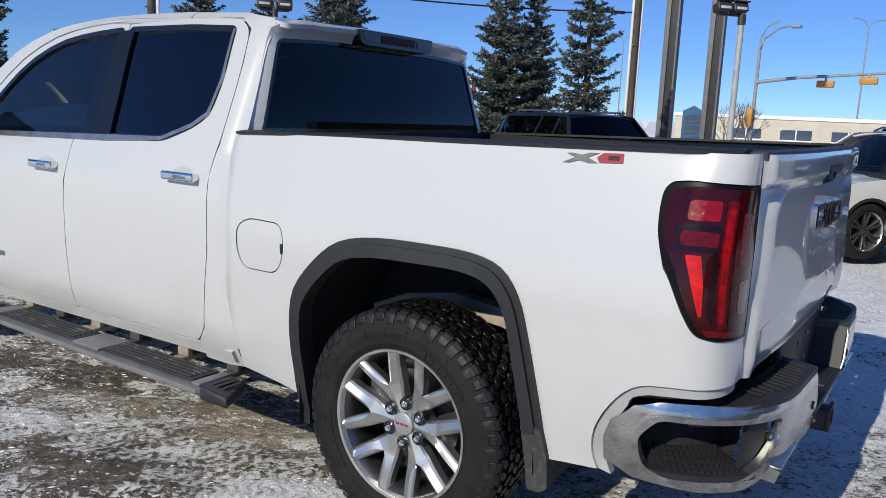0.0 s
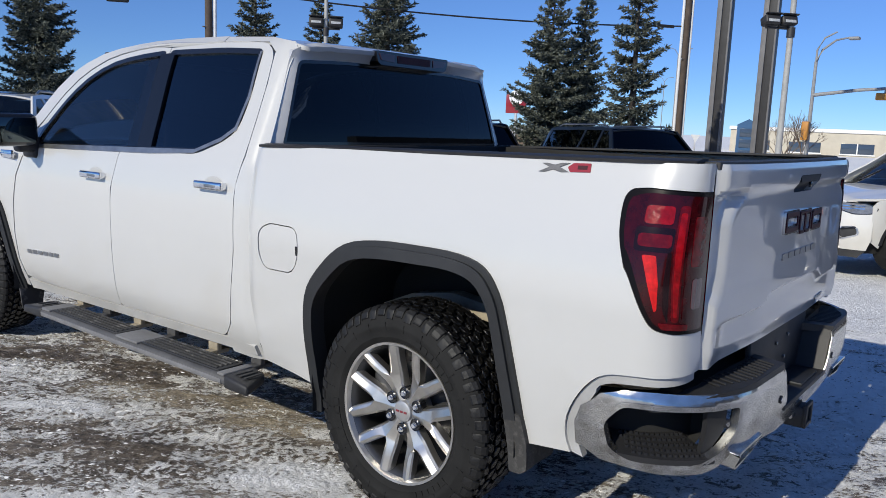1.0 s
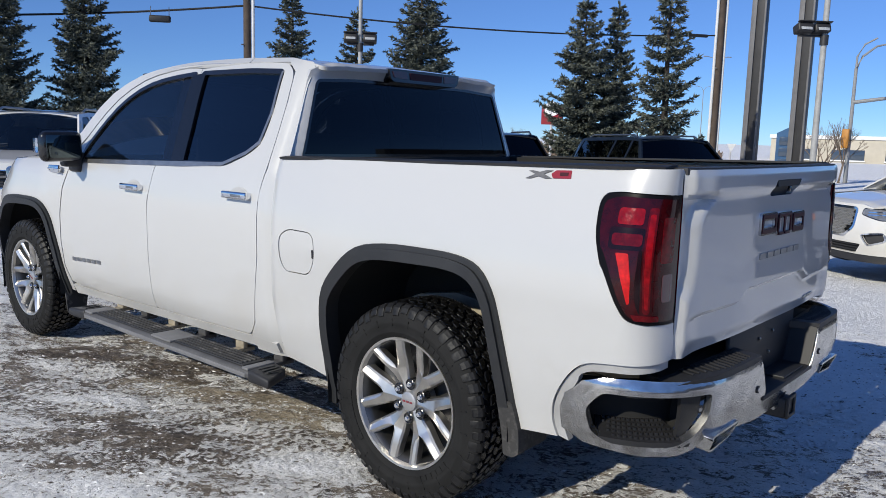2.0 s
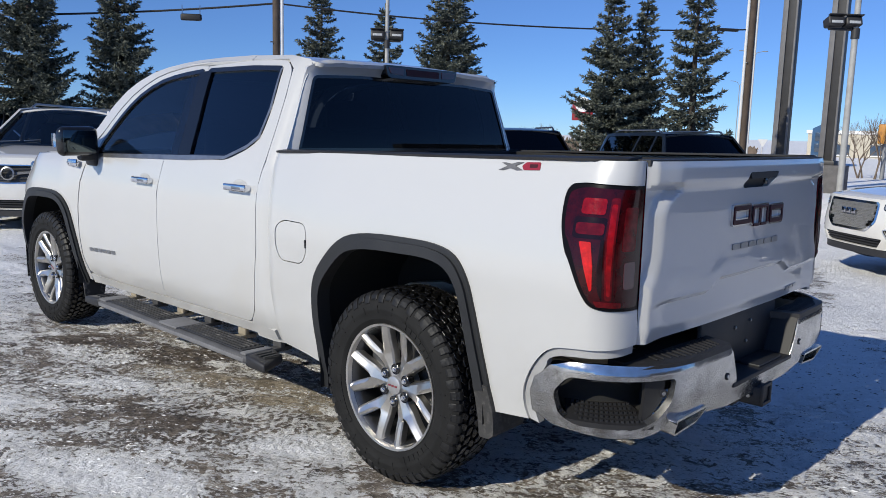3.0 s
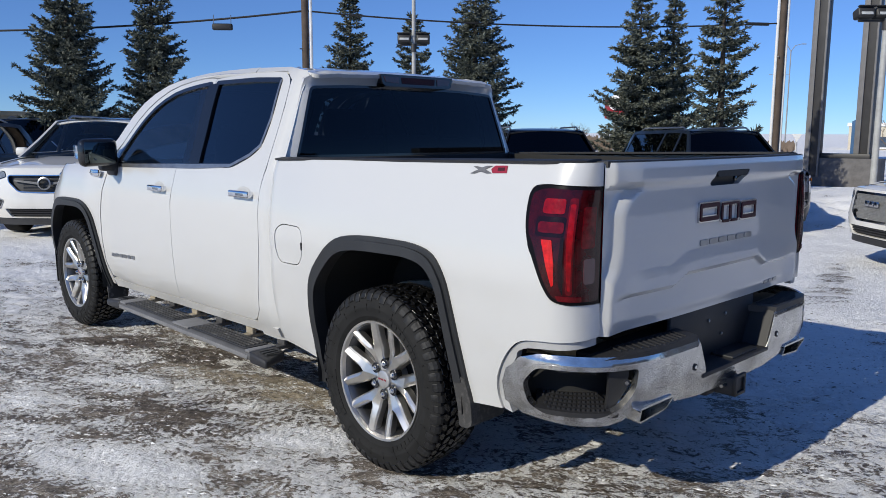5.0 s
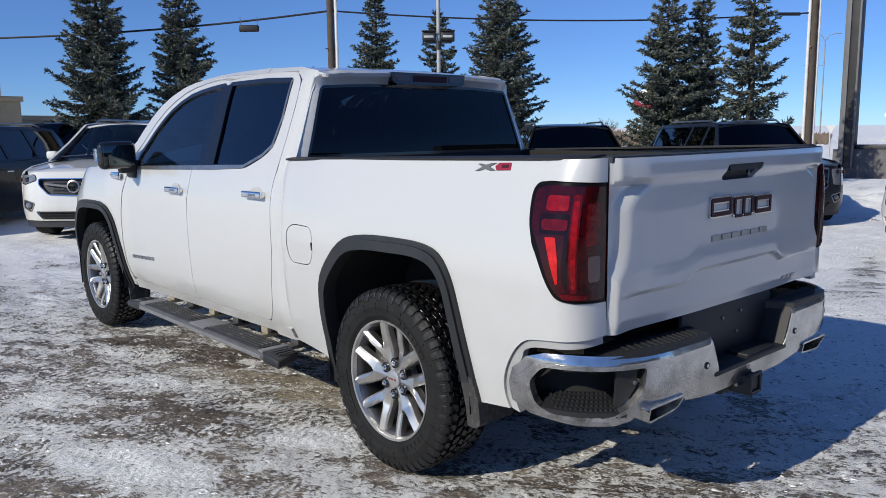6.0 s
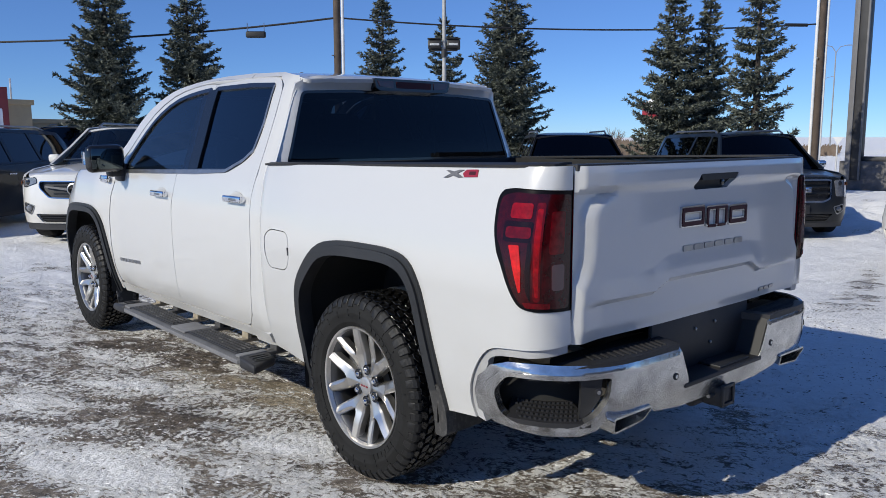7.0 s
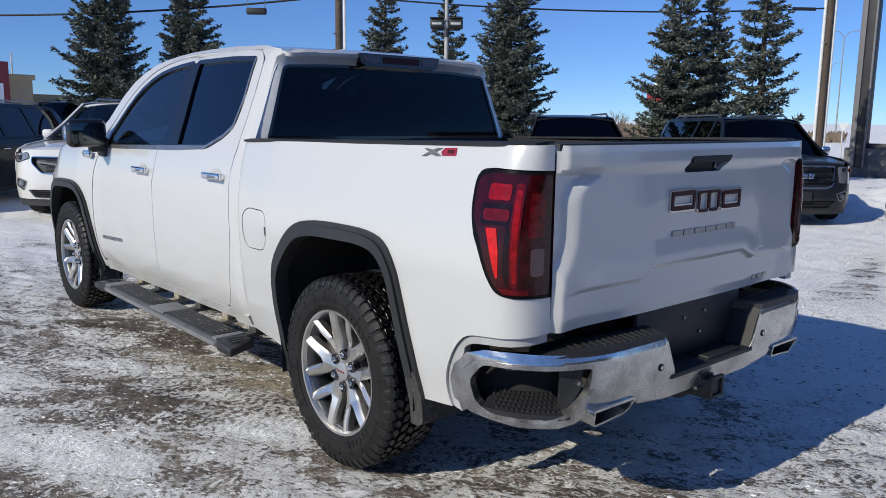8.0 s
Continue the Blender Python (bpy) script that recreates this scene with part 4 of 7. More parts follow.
# running boards
def running_board(flip):
    side = mirrored if flip else (lambda bm: bm)
    board = part("running_board", side(prism([(-0.968, 0.392), (-1.112, 0.392), (-1.130, 0.378), (-1.127, 0.350), (-1.09, 0.340), (-0.968, 0.348)], lambda u, v, w: Vector((u, w, v)), 0.86, 2.70, 0.008)), BOARD, truck, "grey and black side step board")
    for y0, y1 in ((0.945, 1.57), (1.78, 2.46)):
        pad = part("step_pad", side(block((0.135, y1 - y0, 0.012), (-1.042, (y0 + y1) / 2, 0.396), 0.005)), PLASTIC, board, "ribbed black step pad")
        for k in range(5):
            part("pad_rib", side(block((0.012, y1 - y0 - 0.05, 0.006), (-0.990 - 0.026 * k, (y0 + y1) / 2, 0.404), 0.002)), DUSTY, board)
    for y0, y1 in ((0.885, 0.935), (1.575, 1.775), (2.465, 2.56)):
        part("bright_section", side(block((0.162, y1 - y0, 0.014), (-1.046, (y0 + y1) / 2, 0.394), 0.006)), STEP_GREY, board)
    part("side_band", side(block((0.010, 1.66, 0.024), (-1.128, 1.73, 0.364), 0.004)), STEP_GREY, board)

    def cap(y0, y1, lean):
        bm = block((0.172, y1 - y0, 0.062), (-1.046, (y0 + y1) / 2, 0.366), 0.016, 3)
        for v in bm.verts:
            far = (v.co.y - y0) / (y1 - y0) if lean < 0 else (y1 - v.co.y) / (y1 - y0)
            v.co.y -= lean * (1 - far) * (v.co.x + 1.132) / 0.172
            v.co.z -= 0.016 * (1 - far) ** 2 * (1 if v.co.z > 0.366 else 0)
        return bm
    for y0, y1, lean in ((0.715, 0.885, -0.095), (2.56, 2.78, 0.08)):
        end = part("end_cap", side(cap(y0, y1, lean)), PLASTIC, board, "black moulded end cap")
        for k in range(3):
            part("cap_rib", side(block((0.090, 0.014, 0.006), (-1.045, y0 + (y1 - y0) * (0.40 + 0.2 * k if lean < 0 else 0.2 * k + 0.1), 0.396), 0.002)), DUSTY, end)
    for yb in (0.97, 1.30, 1.66, 1.98, 2.30, 2.60):
        part("bracket", side(joined(block((0.17, 0.055, 0.022), (-0.89, yb, 0.362), 0.006), block((0.030, 0.075, 0.060), (-0.865, yb + 0.01, 0.395), 0.008))), FRAME_TAN if yb in (1.30, 1.98, 2.60) else BOARD, board, "dirty step bracket")


running_board(False)
running_board(True)

# ---- rear bumper ----
BX, BY, BEND = 0.56, -1.205, -0.747


def bumper_plan(u):
    """Half plan of the bumper: u = 0 at the centre, past BX it turns to the side; returns x, y and the outward normal."""
    if u <= BX:
        return u, BY + 0.010 * (u / BX) ** 2, 0.0, -1.0
    s = min(1.0, (u - BX) / 0.62)
    a = s * math.pi / 2
    c, n = math.cos(a), math.sin(a)
    x = BX + (0.998 - BX) * n ** 0.82
    y = BEND + (BY + 0.010 - BEND) * c ** 0.82
    return x, y, n, -c


def bumper_at(u, z, proud=0.0):
    x, y, nx, ny = bumper_plan(abs(u))
    t = ease(0.62, 0.46, z) * 0.030 + ease(0.705, 0.74, z) * 0.010
    x, y = x + nx * (proud - t), y + ny * (proud - t)
    return Vector((-x if u < 0 else x, y, z))


END_B = BX + 0.62
half = [(0.0, 0.505), (0.0, 0.565), (0.275, 0.572), (0.345, 0.728), (0.60, 0.732), (0.98, 0.732), (1.07, 0.727), (1.13, 0.705), (END_B - 0.008, 0.655), (END_B, 0.60), (END_B, 0.520), (1.13, 0.486), (0.95, 0.470), (0.80, 0.472), (0.735, 0.488), (0.70, 0.520), (0.505, 0.525), (0.47, 0.500), (0.30, 0.480)]
full = [(-u, z) for u, z in half[:0:-1]] + half[1:]
pocket = rounded([(0.690, 0.692), (0.700, 0.61), (0.745, 0.540), (0.82, 0.503), (1.05, 0.500), (1.108, 0.532), (1.122, 0.62), (1.075, 0.686)], 0.025, 4)
pocket_l = [(-u, z) for u, z in pocket]
bumper = part("rear_bumper", sheet(full, bumper_at, (0, -1, 0), 0.02, [pocket, pocket_l], 0.0015), SALTY, truck, "salt-stained chrome rear bumper with corner steps")
top_strip = [(0.35, 0.733), (0.60, 0.737), (0.98, 0.737), (1.07, 0.732), (1.13, 0.710), (1.170, 0.65), (1.148, 0.642), (1.105, 0.688), (1.06, 0.700), (0.97, 0.704), (0.72, 0.702), (0.36, 0.704)]
for s in (-1, 1):
    part("polished_edge", sheet([(s * u, z) for u, z in top_strip], lambda u, v: bumper_at(u, v, 0.004), (0, -1, 0), 0.012, depth=0.01), EDGE_CHROME, bumper, "polished chrome edge")
    ring_o = spread(pocket, 0.012)
    part("pocket_rim", sheet([(s * u, z) for u, z in ring_o], lambda u, v: bumper_at(u, v, 0.003), (0, -1, 0), 0.03, [[(s * u, z) for u, z in spread(pocket, -0.004)]], 0.03), EDGE_CHROME, bumper)
    # black corner step inside the pocket
    wall = sheet([(s * u, z) for u, z in spread(pocket, 0.004)], lambda u, v: Vector((bumper_at(u, v).x * 0.90 - s * 0.01, bumper_at(u, v).y * 0.90 + 0.05 - 0.05 * ease(0.6, 0.5, v), v)), (0, -1, 0), 0.04, depth=-0.055)
    step = part("corner_step", wall, DARK, bumper, "black corner step pocket")
    shelf = [(0.76, 0.0), (0.80, -0.0), (1.05, -0.0), (1.08, 0.0), (1.05, 1.0), (0.80, 1.0)]

    def shelf_at(u, v):
        p = bumper_at(s * u, 0.530)
        q = Vector((p.x * 0.86, p.y * 0.88 + 0.03, 0.540))
        e = p.lerp(q, v)
        return Vector((e.x, e.y, 0.524 + 0.035 * v))
    tread = part("step_tread", sheet(shelf, shelf_at, (0, 0, 1), 0.05, depth=0.02), PLASTIC, bumper, "studded step tread")
    bm = bmesh.new()
    for i in range(13):
        for j in range(6):
            u, v = 0.80 + 0.019 * i + (0.009 if j % 2 else 0), 0.10 + 0.15 * j
            if u < 1.06:
                bmesh.ops.create_cube(bm, size=0.009, matrix=Matrix.Translation(shelf_at(u, v) + Vector((0, 0, 0.003))) @ Matrix.Rotation(0.78, 4, "Z"))
    tagged(part("step_studs", bm, PLASTIC, bumper), kind="stuff")
    jamb = sheet([(s * 0.712, 0.685), (s * 0.722, 0.605), (s * 0.775, 0.52), (s * 0.80, 0.52), (s * 0.80, 0.685)], lambda u, v: bumper_at(u, v, -0.03), (0, -1, 0), 0.03, depth=0.02)
    part("pocket_jamb", jamb, PLASTIC, bumper)
    # parking sensors
    for u, z in ((0.375, 0.622), (0.745, 0.640)):
        p = bumper_at(s * u, z, 0.003)
        _, _, nx, ny = bumper_plan(u)
        ang = math.atan2(ny, s * nx)
        sens = part("parking_sensor", moved(lathe([(0.014, -0.004), (0.014, 0.0005), (0.012, 0.0012)], 16, "X"), Matrix.Translation(p) @ Matrix.Rotation(ang, 4, "Z")), PLASTIC, bumper, "round parking sensor")
        part("sensor_face", moved(lathe([(0.008, 0.0005), (0.0075, 0.0022)], 12, "X"), Matrix.Translation(p) @ Matrix.Rotation(ang, 4, "Z")), SALTY, bumper)

# black pads on the bumper top
def pad_loop(s):
    us = [0.36 + 0.64 * k / 26 for k in range(27)]
    outer = [bumper_at(s * u, 0.70, -0.002) for u in us]
    loop = [(p.x, p.y) for p in outer]
    inner = [(s * 0.915, -0.96), (s * 0.87, -1.02), (s * 0.80, -1.055), (s * 0.32, -1.085)]
    return loop + inner


for s in (-1, 1):
    pad = part("bumper_pad", sheet(pad_loop(s), lambda x, y: Vector((x, y, 0.740 + 0.008 * ease(0.9, 0.6, abs(x)) - 0.036 * ease(0.78, 0.97, abs(x)))), (0, 0, 1), 0.05, depth=0.03), PLASTIC, bumper, "black ribbed step pad")
    for k in range(13):
        x = s * (0.40 + 0.030 * k)
        part("pad_rib", block((0.010, 0.095 - 0.030 * ease(0.60, 0.78, abs(x)), 0.007), (x, -1.135 + 0.052 * ease(0.56, 0.80, abs(x)), 0.749 - 0.004 * ease(0.62, 0.80, abs(x))), 0.003, 1, Matrix.Rotation(0.35 * s, 4, "Z")), PLASTIC, bumper)
# recess for the plate: floor, back wall and cheeks
part("plate_recess", joined(block((0.74, 0.02, 0.26), (0, -1.075, 0.70), 0.005), block((0.60, 0.13, 0.02), (0, -1.135, 0.568), 0.005)), PLASTIC, bumper, "black plate recess")
for s in (-1, 1):
    part("recess_cheek", sheet([(-1.195, 0.575), (-1.195, 0.73), (-1.07, 0.745), (-1.07, 0.575)], lambda y, z: Vector((s * (0.275 + 0.07 * (z - 0.572) / 0.156), y, z)), (-s, 0, 0), 0.05, depth=0.01), PLASTIC, bumper)
part("recess_step", block((0.24, 0.10, 0.012), (0.10, -1.135, 0.583), 0.004), FLARE, bumper)
for x, z in ((-0.20, 0.66), (-0.06, 0.735), (0.09, 0.745), (0.06, 0.66)):
    part("recess_bolt", moved(lathe([(0.007, 0), (0.007, -0.005), (0.004, -0.007)], 10, "Y"), Matrix.Translation((x, -1.087, z))), STEEL, bumper)

# dark filler added behind the pads to shut out bright ground seen through the gap
part("bumper_gap_block", joined(block((1.60, 0.10, 0.08), (0, -0.985, 0.680), 0.01), block((0.10, 0.24, 0.10), (-0.52, -0.93, 0.62), 0.01), block((0.10, 0.24, 0.10), (0.52, -0.93, 0.62), 0.01)), DARK, bumper)

# tow hitch, tail pipes, underbody
hitch = part("tow_hitch", joined(block((0.085, 0.26, 0.085), (0.0, -1.08, 0.462), 0.012), block((0.17, 0.05, 0.12), (-0.03, -1.10, 0.475), 0.02, 3), block((0.10, 0.09, 0.05), (-0.02, -1.14, 0.522), 0.015, 3)), PLASTIC, truck, "black tow hitch receiver")
part("receiver_mouth", joined(block((0.094, 0.014, 0.016), (0, -1.212, 0.508), 0.004), block((0.094, 0.014, 0.016), (0, -1.212, 0.432), 0.004), block((0.016, 0.014, 0.085), (-0.040, -1.212, 0.470), 0.004), block((0.016, 0.014, 0.085), (0.040, -1.212, 0.470), 0.004)), PLASTIC, hitch)
part("hitch_pin", moved(lathe([(0.008, -0.08), (0.008, 0.08)], 10, "X"), Matrix.Translation((0, -1.17, 0.470))), STEEL, hitch)
for s in (-1, 1):
    outer = rounded([(s * 0.50, 0.538), (s * 0.742, 0.538), (s * 0.712, 0.466), (s * 0.53, 0.478)], 0.018, 4)
    pipe = sheet(outer, lambda x, z: Vector((x, -1.168 - 0.02 * ease(0.47, 0.53, z), z)), (0, -1, 0), 0.05, [spread(outer, -0.008)], 0.10)
    tip = part("exhaust_tip", pipe, SALTY, truck, "chrome slash-cut exhaust tip")
    part("pipe_inside", sheet(spread(outer, -0.009), lambda x, z: Vector((x, -1.10, z)), (0, -1, 0), 0.06, depth=0.0), DARK, tip)
part("chassis", joined(block((0.10, 5.2, 0.14), (-0.52, 1.75, 0.52), 0.01), block((0.10, 5.2, 0.14), (0.52, 1.75, 0.52), 0.01), block((1.10, 0.10, 0.10), (0, -0.80, 0.50), 0.01), block((1.5, 3.6, 0.03), (0, 2.2, 0.46), 0.01)), FRAME_TAN, truck, "muddy chassis rails")
part("rear_axle", joined(moved(lathe([(0.05, -0.74), (0.05, -0.15), (0.14, -0.10), (0.14, 0.10), (0.05, 0.15), (0.05, 0.74)], 18, "X"), Matrix.Translation((0, 0, 0.42))), block((0.07, 1.3, 0.05), (-0.56, 0, 0.36), 0.01), block((0.07, 1.3, 0.05), (0.56, 0, 0.36), 0.01)), DARK, truck)
part("spare_wheel", moved(lathe([(0.20, -0.10), (0.38, -0.10), (0.40, 0.0), (0.38, 0.10), (0.20, 0.10)], 28, "Z"), Matrix.Translation((0, -0.55, 0.60))), RUBBER, truck)
both("inner_frame_arch", sheet([(0.42, 0.72), (0.26, 0.788), (0.04, 0.825), (-0.18, 0.800), (-0.50, 0.73), (-0.95, 0.70), (-0.95, 0.60), (-0.50, 0.63), (-0.18, 0.735), (0.04, 0.755), (0.26, 0.71), (0.42, 0.64)], lambda y, z: Vector((-0.62, y, z)), (-1, 0, 0), 0.06, depth=0.07), FRAME_TAN, "tan mud-coated frame rail over the axle")
both("sill_plug", sheet(rounded([(0.905, 0.492), (0.872, 0.492), (0.868, 0.432), (0.885, 0.425), (0.905, 0.450)], 0.006, 2), lambda y, z: cab_left(y, z) + Vector((-0.004, 0, 0)), (-1, 0, 0), 0.03, depth=0.01), SEAL)
part("fuel_tank", block((0.5, 1.3, 0.26), (-0.25, 1.1, 0.50), 0.05, 3), DARK, truck)

# ---- wheels ----
def build_wheel(parent, at, left_side, dark=False):
    w = new("wheel")
    w.parent = parent
    w.matrix_basis = Matrix.Translation(at) @ (Matrix.Identity(4) if left_side else Matrix.Rotation(math.pi, 4, "Z"))
    return w


def tyre_mesh(R, W, rim, groove=0.006):
    h, c = W / 2, R - groove
    outer = [(rim, 0.80), (rim + 0.012, 0.92), (rim + 0.028, 0.985), (rim + 0.032, 1.004), (rim + 0.038, 1.000), (R - 0.092, 1.022), (R - 0.088, 1.034), (R - 0.078, 1.034), (R - 0.074, 1.018), (R - 0.045, 0.995), (c - 0.016, 0.945), (c - 0.002, 0.86), (c, 0.4)]
    return lathe([(r, -x * h) for r, x in outer] + [(r, x * h) for r, x in outer[::-1]], 80, "X", closed=True)


def tread_mesh(R, W, count, lugs=False):
    """Staggered angular blocks round the tread, and lugs that fold over the shoulders on to the sidewall."""
    rnd = random.Random(5)
    bm = bmesh.new()
    h, pitch = W / 2, 2 * math.pi / count

    def lump(rings):
        loops = [[bm.verts.new(p) for p in ring] for ring in rings]
        for p, q in zip(loops, loops[1:]):
            for k in range(len(p)):
                bm.faces.new((p[k], p[(k + 1) % len(p)], q[(k + 1) % len(q)], q[k]))
        bm.faces.new(loops[0][::-1])
        bm.faces.new(loops[-1])

    def at(x, r, a):
        return Vector((x, -math.sin(a) * r, math.cos(a) * r))
    for i in range(count):
        for row, x0 in enumerate(() if lugs else (-0.64, -0.38, -0.13, 0.13, 0.38, 0.64)):
            a0 = pitch * (i + 0.5 * (row % 2) + 0.2 * (row > 2) + rnd.uniform(-0.08, 0.08))
            skew = 0.34 if row in (0, 2, 5) else -0.30
            shape = [(-0.5, -0.28), (-0.12, -0.5), (0.5, -0.30), (0.5, 0.26), (0.10, 0.5), (-0.5, 0.34)]
            shape = [(u + rnd.uniform(-0.07, 0.07), v + rnd.uniform(-0.07, 0.07)) for u, v in shape]
            ring = [(x0 * h + u * 0.225 * h, a0 + (v * 0.80 + u * skew) * pitch) for u, v in shape]
            mid = (x0 * h, a0)
            top = R - 0.003 * (x0 / 0.5) ** 2 + rnd.uniform(-0.001, 0.001)
            lump([[at(x, R - 0.016, a) for x, a in ring], [at(x, top - 0.002, a) for x, a in ring], [at(mid[0] + (x - mid[0]) * 0.88, top, mid[1] + (a - mid[1]) * 0.88) for x, a in ring]])
        for s in (-1, 1) if lugs else ():
            a0 = pitch * (i + (0.25 if s < 0 else 0.7))
            long_lug = 0.052 if i % 2 else 0.040
            prof = [(0.78, R - 0.005), (0.86, R - 0.008), (0.950, R - 0.020), (1.000, R - 0.036), (1.028, R - long_lug), (1.0, R - long_lug - 0.004), (0.93, R - 0.040), (0.84, R - 0.024), (0.78, R - 0.018)]
            wide, lean = 0.36 + rnd.uniform(-0.04, 0.04), 0.10 * s
            rings = []
            for f, k in ((-1, 0.0), (-0.86, 1.0), (0.86, 1.0), (1, 0.0)):
                rings.append([at(s * x * h, r - (1 - k) * 0.003 * (n < 5), a0 + pitch * (f * wide * (0.86 if x > 1.0 else 1) + lean * (x - 0.65) / 0.3)) for n, (x, r) in enumerate(prof)])
            lump(rings)
    bmesh.ops.recalc_face_normals(bm, faces=bm.faces)
    return bm


def sidewall_marks(R, W):
    """Raised unreadable sidewall lettering as plain bars, with thin moulding ribs."""
    bm = bmesh.new()
    h = W / 2
    for start, n in ((0.35, 7), (2.25, 6), (4.0, 7)):
        for k in range(n):
            m = Matrix.Rotation(start + 0.105 * k, 4, "X") @ Matrix.Translation((-h * 1.012, 0, R - 0.112)) @ Matrix.Diagonal((0.0045, 0.026, 0.024, 1))
            bmesh.ops.create_cube(bm, size=1, matrix=m)
    for k in range(24):
        m = Matrix.Rotation(2 * math.pi * k / 24 + 0.1, 4, "X") @ Matrix.Translation((-h * 1.020, 0, R - 0.082)) @ Matrix.Diagonal((0.006, 0.003, 0.030, 1))
        bmesh.ops.create_cube(bm, size=1, matrix=m)
    return bm


def y_spoke_mesh(a, rr, x_lip):
    """One forked spoke: a stem ridged along its middle that splits into two arms running out to the rim."""
    bm = bmesh.new()
    outer = lambda r: 0.024 + 0.16 * (min(r, 0.105) - 0.036) + 0.43 * max(0.0, r - 0.105)
    inner = lambda r: 0.48 * max(0.0, r - 0.142)
    face = smooth_curve([(0.036, x_lip + 0.040), (0.09, x_lip + 0.038), (0.14, x_lip + 0.030), (0.20, x_lip + 0.014), (rr, x_lip + 0.002)])
    radii = [0.036, 0.06, 0.09, 0.105, 0.125, 0.136, 0.142, 0.146, 0.158, 0.18, 0.20, 0.22, 0.24, 0.255, rr - 0.006]

    def at(r, u, x):
        g = a + u / r
        return Vector((x, math.sin(g) * r, math.cos(g) * r))
    for s in (-1, 1):
        rows = []
        for r in radii:
            i, o, x = inner(r), outer(r), face(r)
            fork = ease(0.142, 0.166, r)
            ridge = i + (o - i) * 0.36 * fork
            w = o - i
            flare = 0.010 * ease(rr - 0.03, rr, r)
            pts = [(i - flare * fork, x + 0.034 + 0.010 * fork), (i, x + 0.012 * fork), (i + 0.12 * w * fork, x + 0.006 * fork), (ridge + 0.0001, x), (o - 0.16 * w, x + 0.22 * w), (o, x + 0.22 * w + 0.008), (o + 0.004 + flare, x + 0.046)]
            rows.append([bm.verts.new(at(r, s * u, d)) for u, d in pts])
        for p, q in zip(rows, rows[1:]):
            for k in range(6):
                if (p[k].co - p[k + 1].co).length < 2e-4 and (q[k].co - q[k + 1].co).length < 2e-4:
                    continue
                bm.faces.new((p[k], p[k + 1], q[k + 1], q[k]))
    bmesh.ops.remove_doubles(bm, verts=bm.verts, dist=2e-4)
    bmesh.ops.dissolve_degenerate(bm, edges=bm.edges, dist=1e-5)
    bmesh.ops.recalc_face_normals(bm, faces=bm.faces)
    if sum(f.normal.x * f.calc_area() for f in bm.faces) > 0:
        bmesh.ops.reverse_faces(bm, faces=bm.faces)
    return bm


def spoke_mesh(r0, r1, a0, a1, w0, w1, x0, x1, thick):
    """One bar of the rim from radius r0 at angle a0 to r1 at a1, its face at x0 and x1."""
    bm = bmesh.new()
    rows = []
    n = 7
    for i in range(n):
        t = i / (n - 1)
        r, a, w = r0 + (r1 - r0) * t, a0 + (a1 - a0) * t, w0 + (w1 - w0) * t
        x = x0 + (x1 - x0) * t ** 1.6
        c, s = math.cos(a), math.sin(a)
        rad, tan = Vector((0, s, c)), Vector((0, c, -s))
        ch = min(0.006, w * 0.25)
        p = rad * r
        rows.append([bm.verts.new(p + tan * k + Vector((d, 0, 0))) for k, d in ((-w / 2 * 1.1, x + thick), (-w / 2, x + ch), (-w / 2 + ch, x), (w / 2 - ch, x), (w / 2, x + ch), (w / 2 * 1.1, x + thick))])
    for p, q in zip(rows, rows[1:]):
        for k in range(5):
            bm.faces.new((p[k], p[k + 1], q[k + 1], q[k]))
        bm.faces.new((p[5], p[0], q[0], q[5]))
    bmesh.ops.recalc_face_normals(bm, faces=bm.faces)
    return bm


def fill_wheel(w, R, W, rim_r, spokes, style):
    """Tyre, rim and hub of a wheel whose outer face looks along -x."""
    h = W / 2
    tyre = new("tyre", style["tyre"])
    tyre.parent = w
    if "tread" in style:
        t = new("tread", style["tread"])
        t.parent = w
        tagged(t, "blocky all-terrain tread with snow", kind="stuff")
    if "lugs" in style:
        t = new("shoulder_tread", style["lugs"])
        t.parent = w
        tagged(t, "black shoulder lugs of the tyre", kind="stuff")
    if "marks" in style:
        t = new("sidewall_moulding", style["marks"])
        t.parent = w
        tagged(t, "raised black sidewall marks", kind="stuff")
    for me in style.get("cap_marks", ()):
        o = new("cap_mark", me)
        o.parent = w
    for nm in ("rim", "brake_disc", "hub_cap") + (("barrel",) if "barrel" in style else ()):
        o = new(nm, style[nm])
        o.parent = w
    for me in style["spokes"]:
        o = new("spoke", me)
        o.parent = w
    for k in range(style["nuts"]):
        o = new("lug_nut", style["nut"])
        o.parent = w
        if "socket" in style:
            c = new("nut_socket", style["socket"])
            c.parent = o
        o.matrix_basis = Matrix.Rotation(2 * math.pi * (k + 0.5) / style["nuts"] + style.get("nut_turn", 0.0), 4, "X") @ Matrix.Translation((style["nut_x"], 0, style["nut_r"]))
    return w


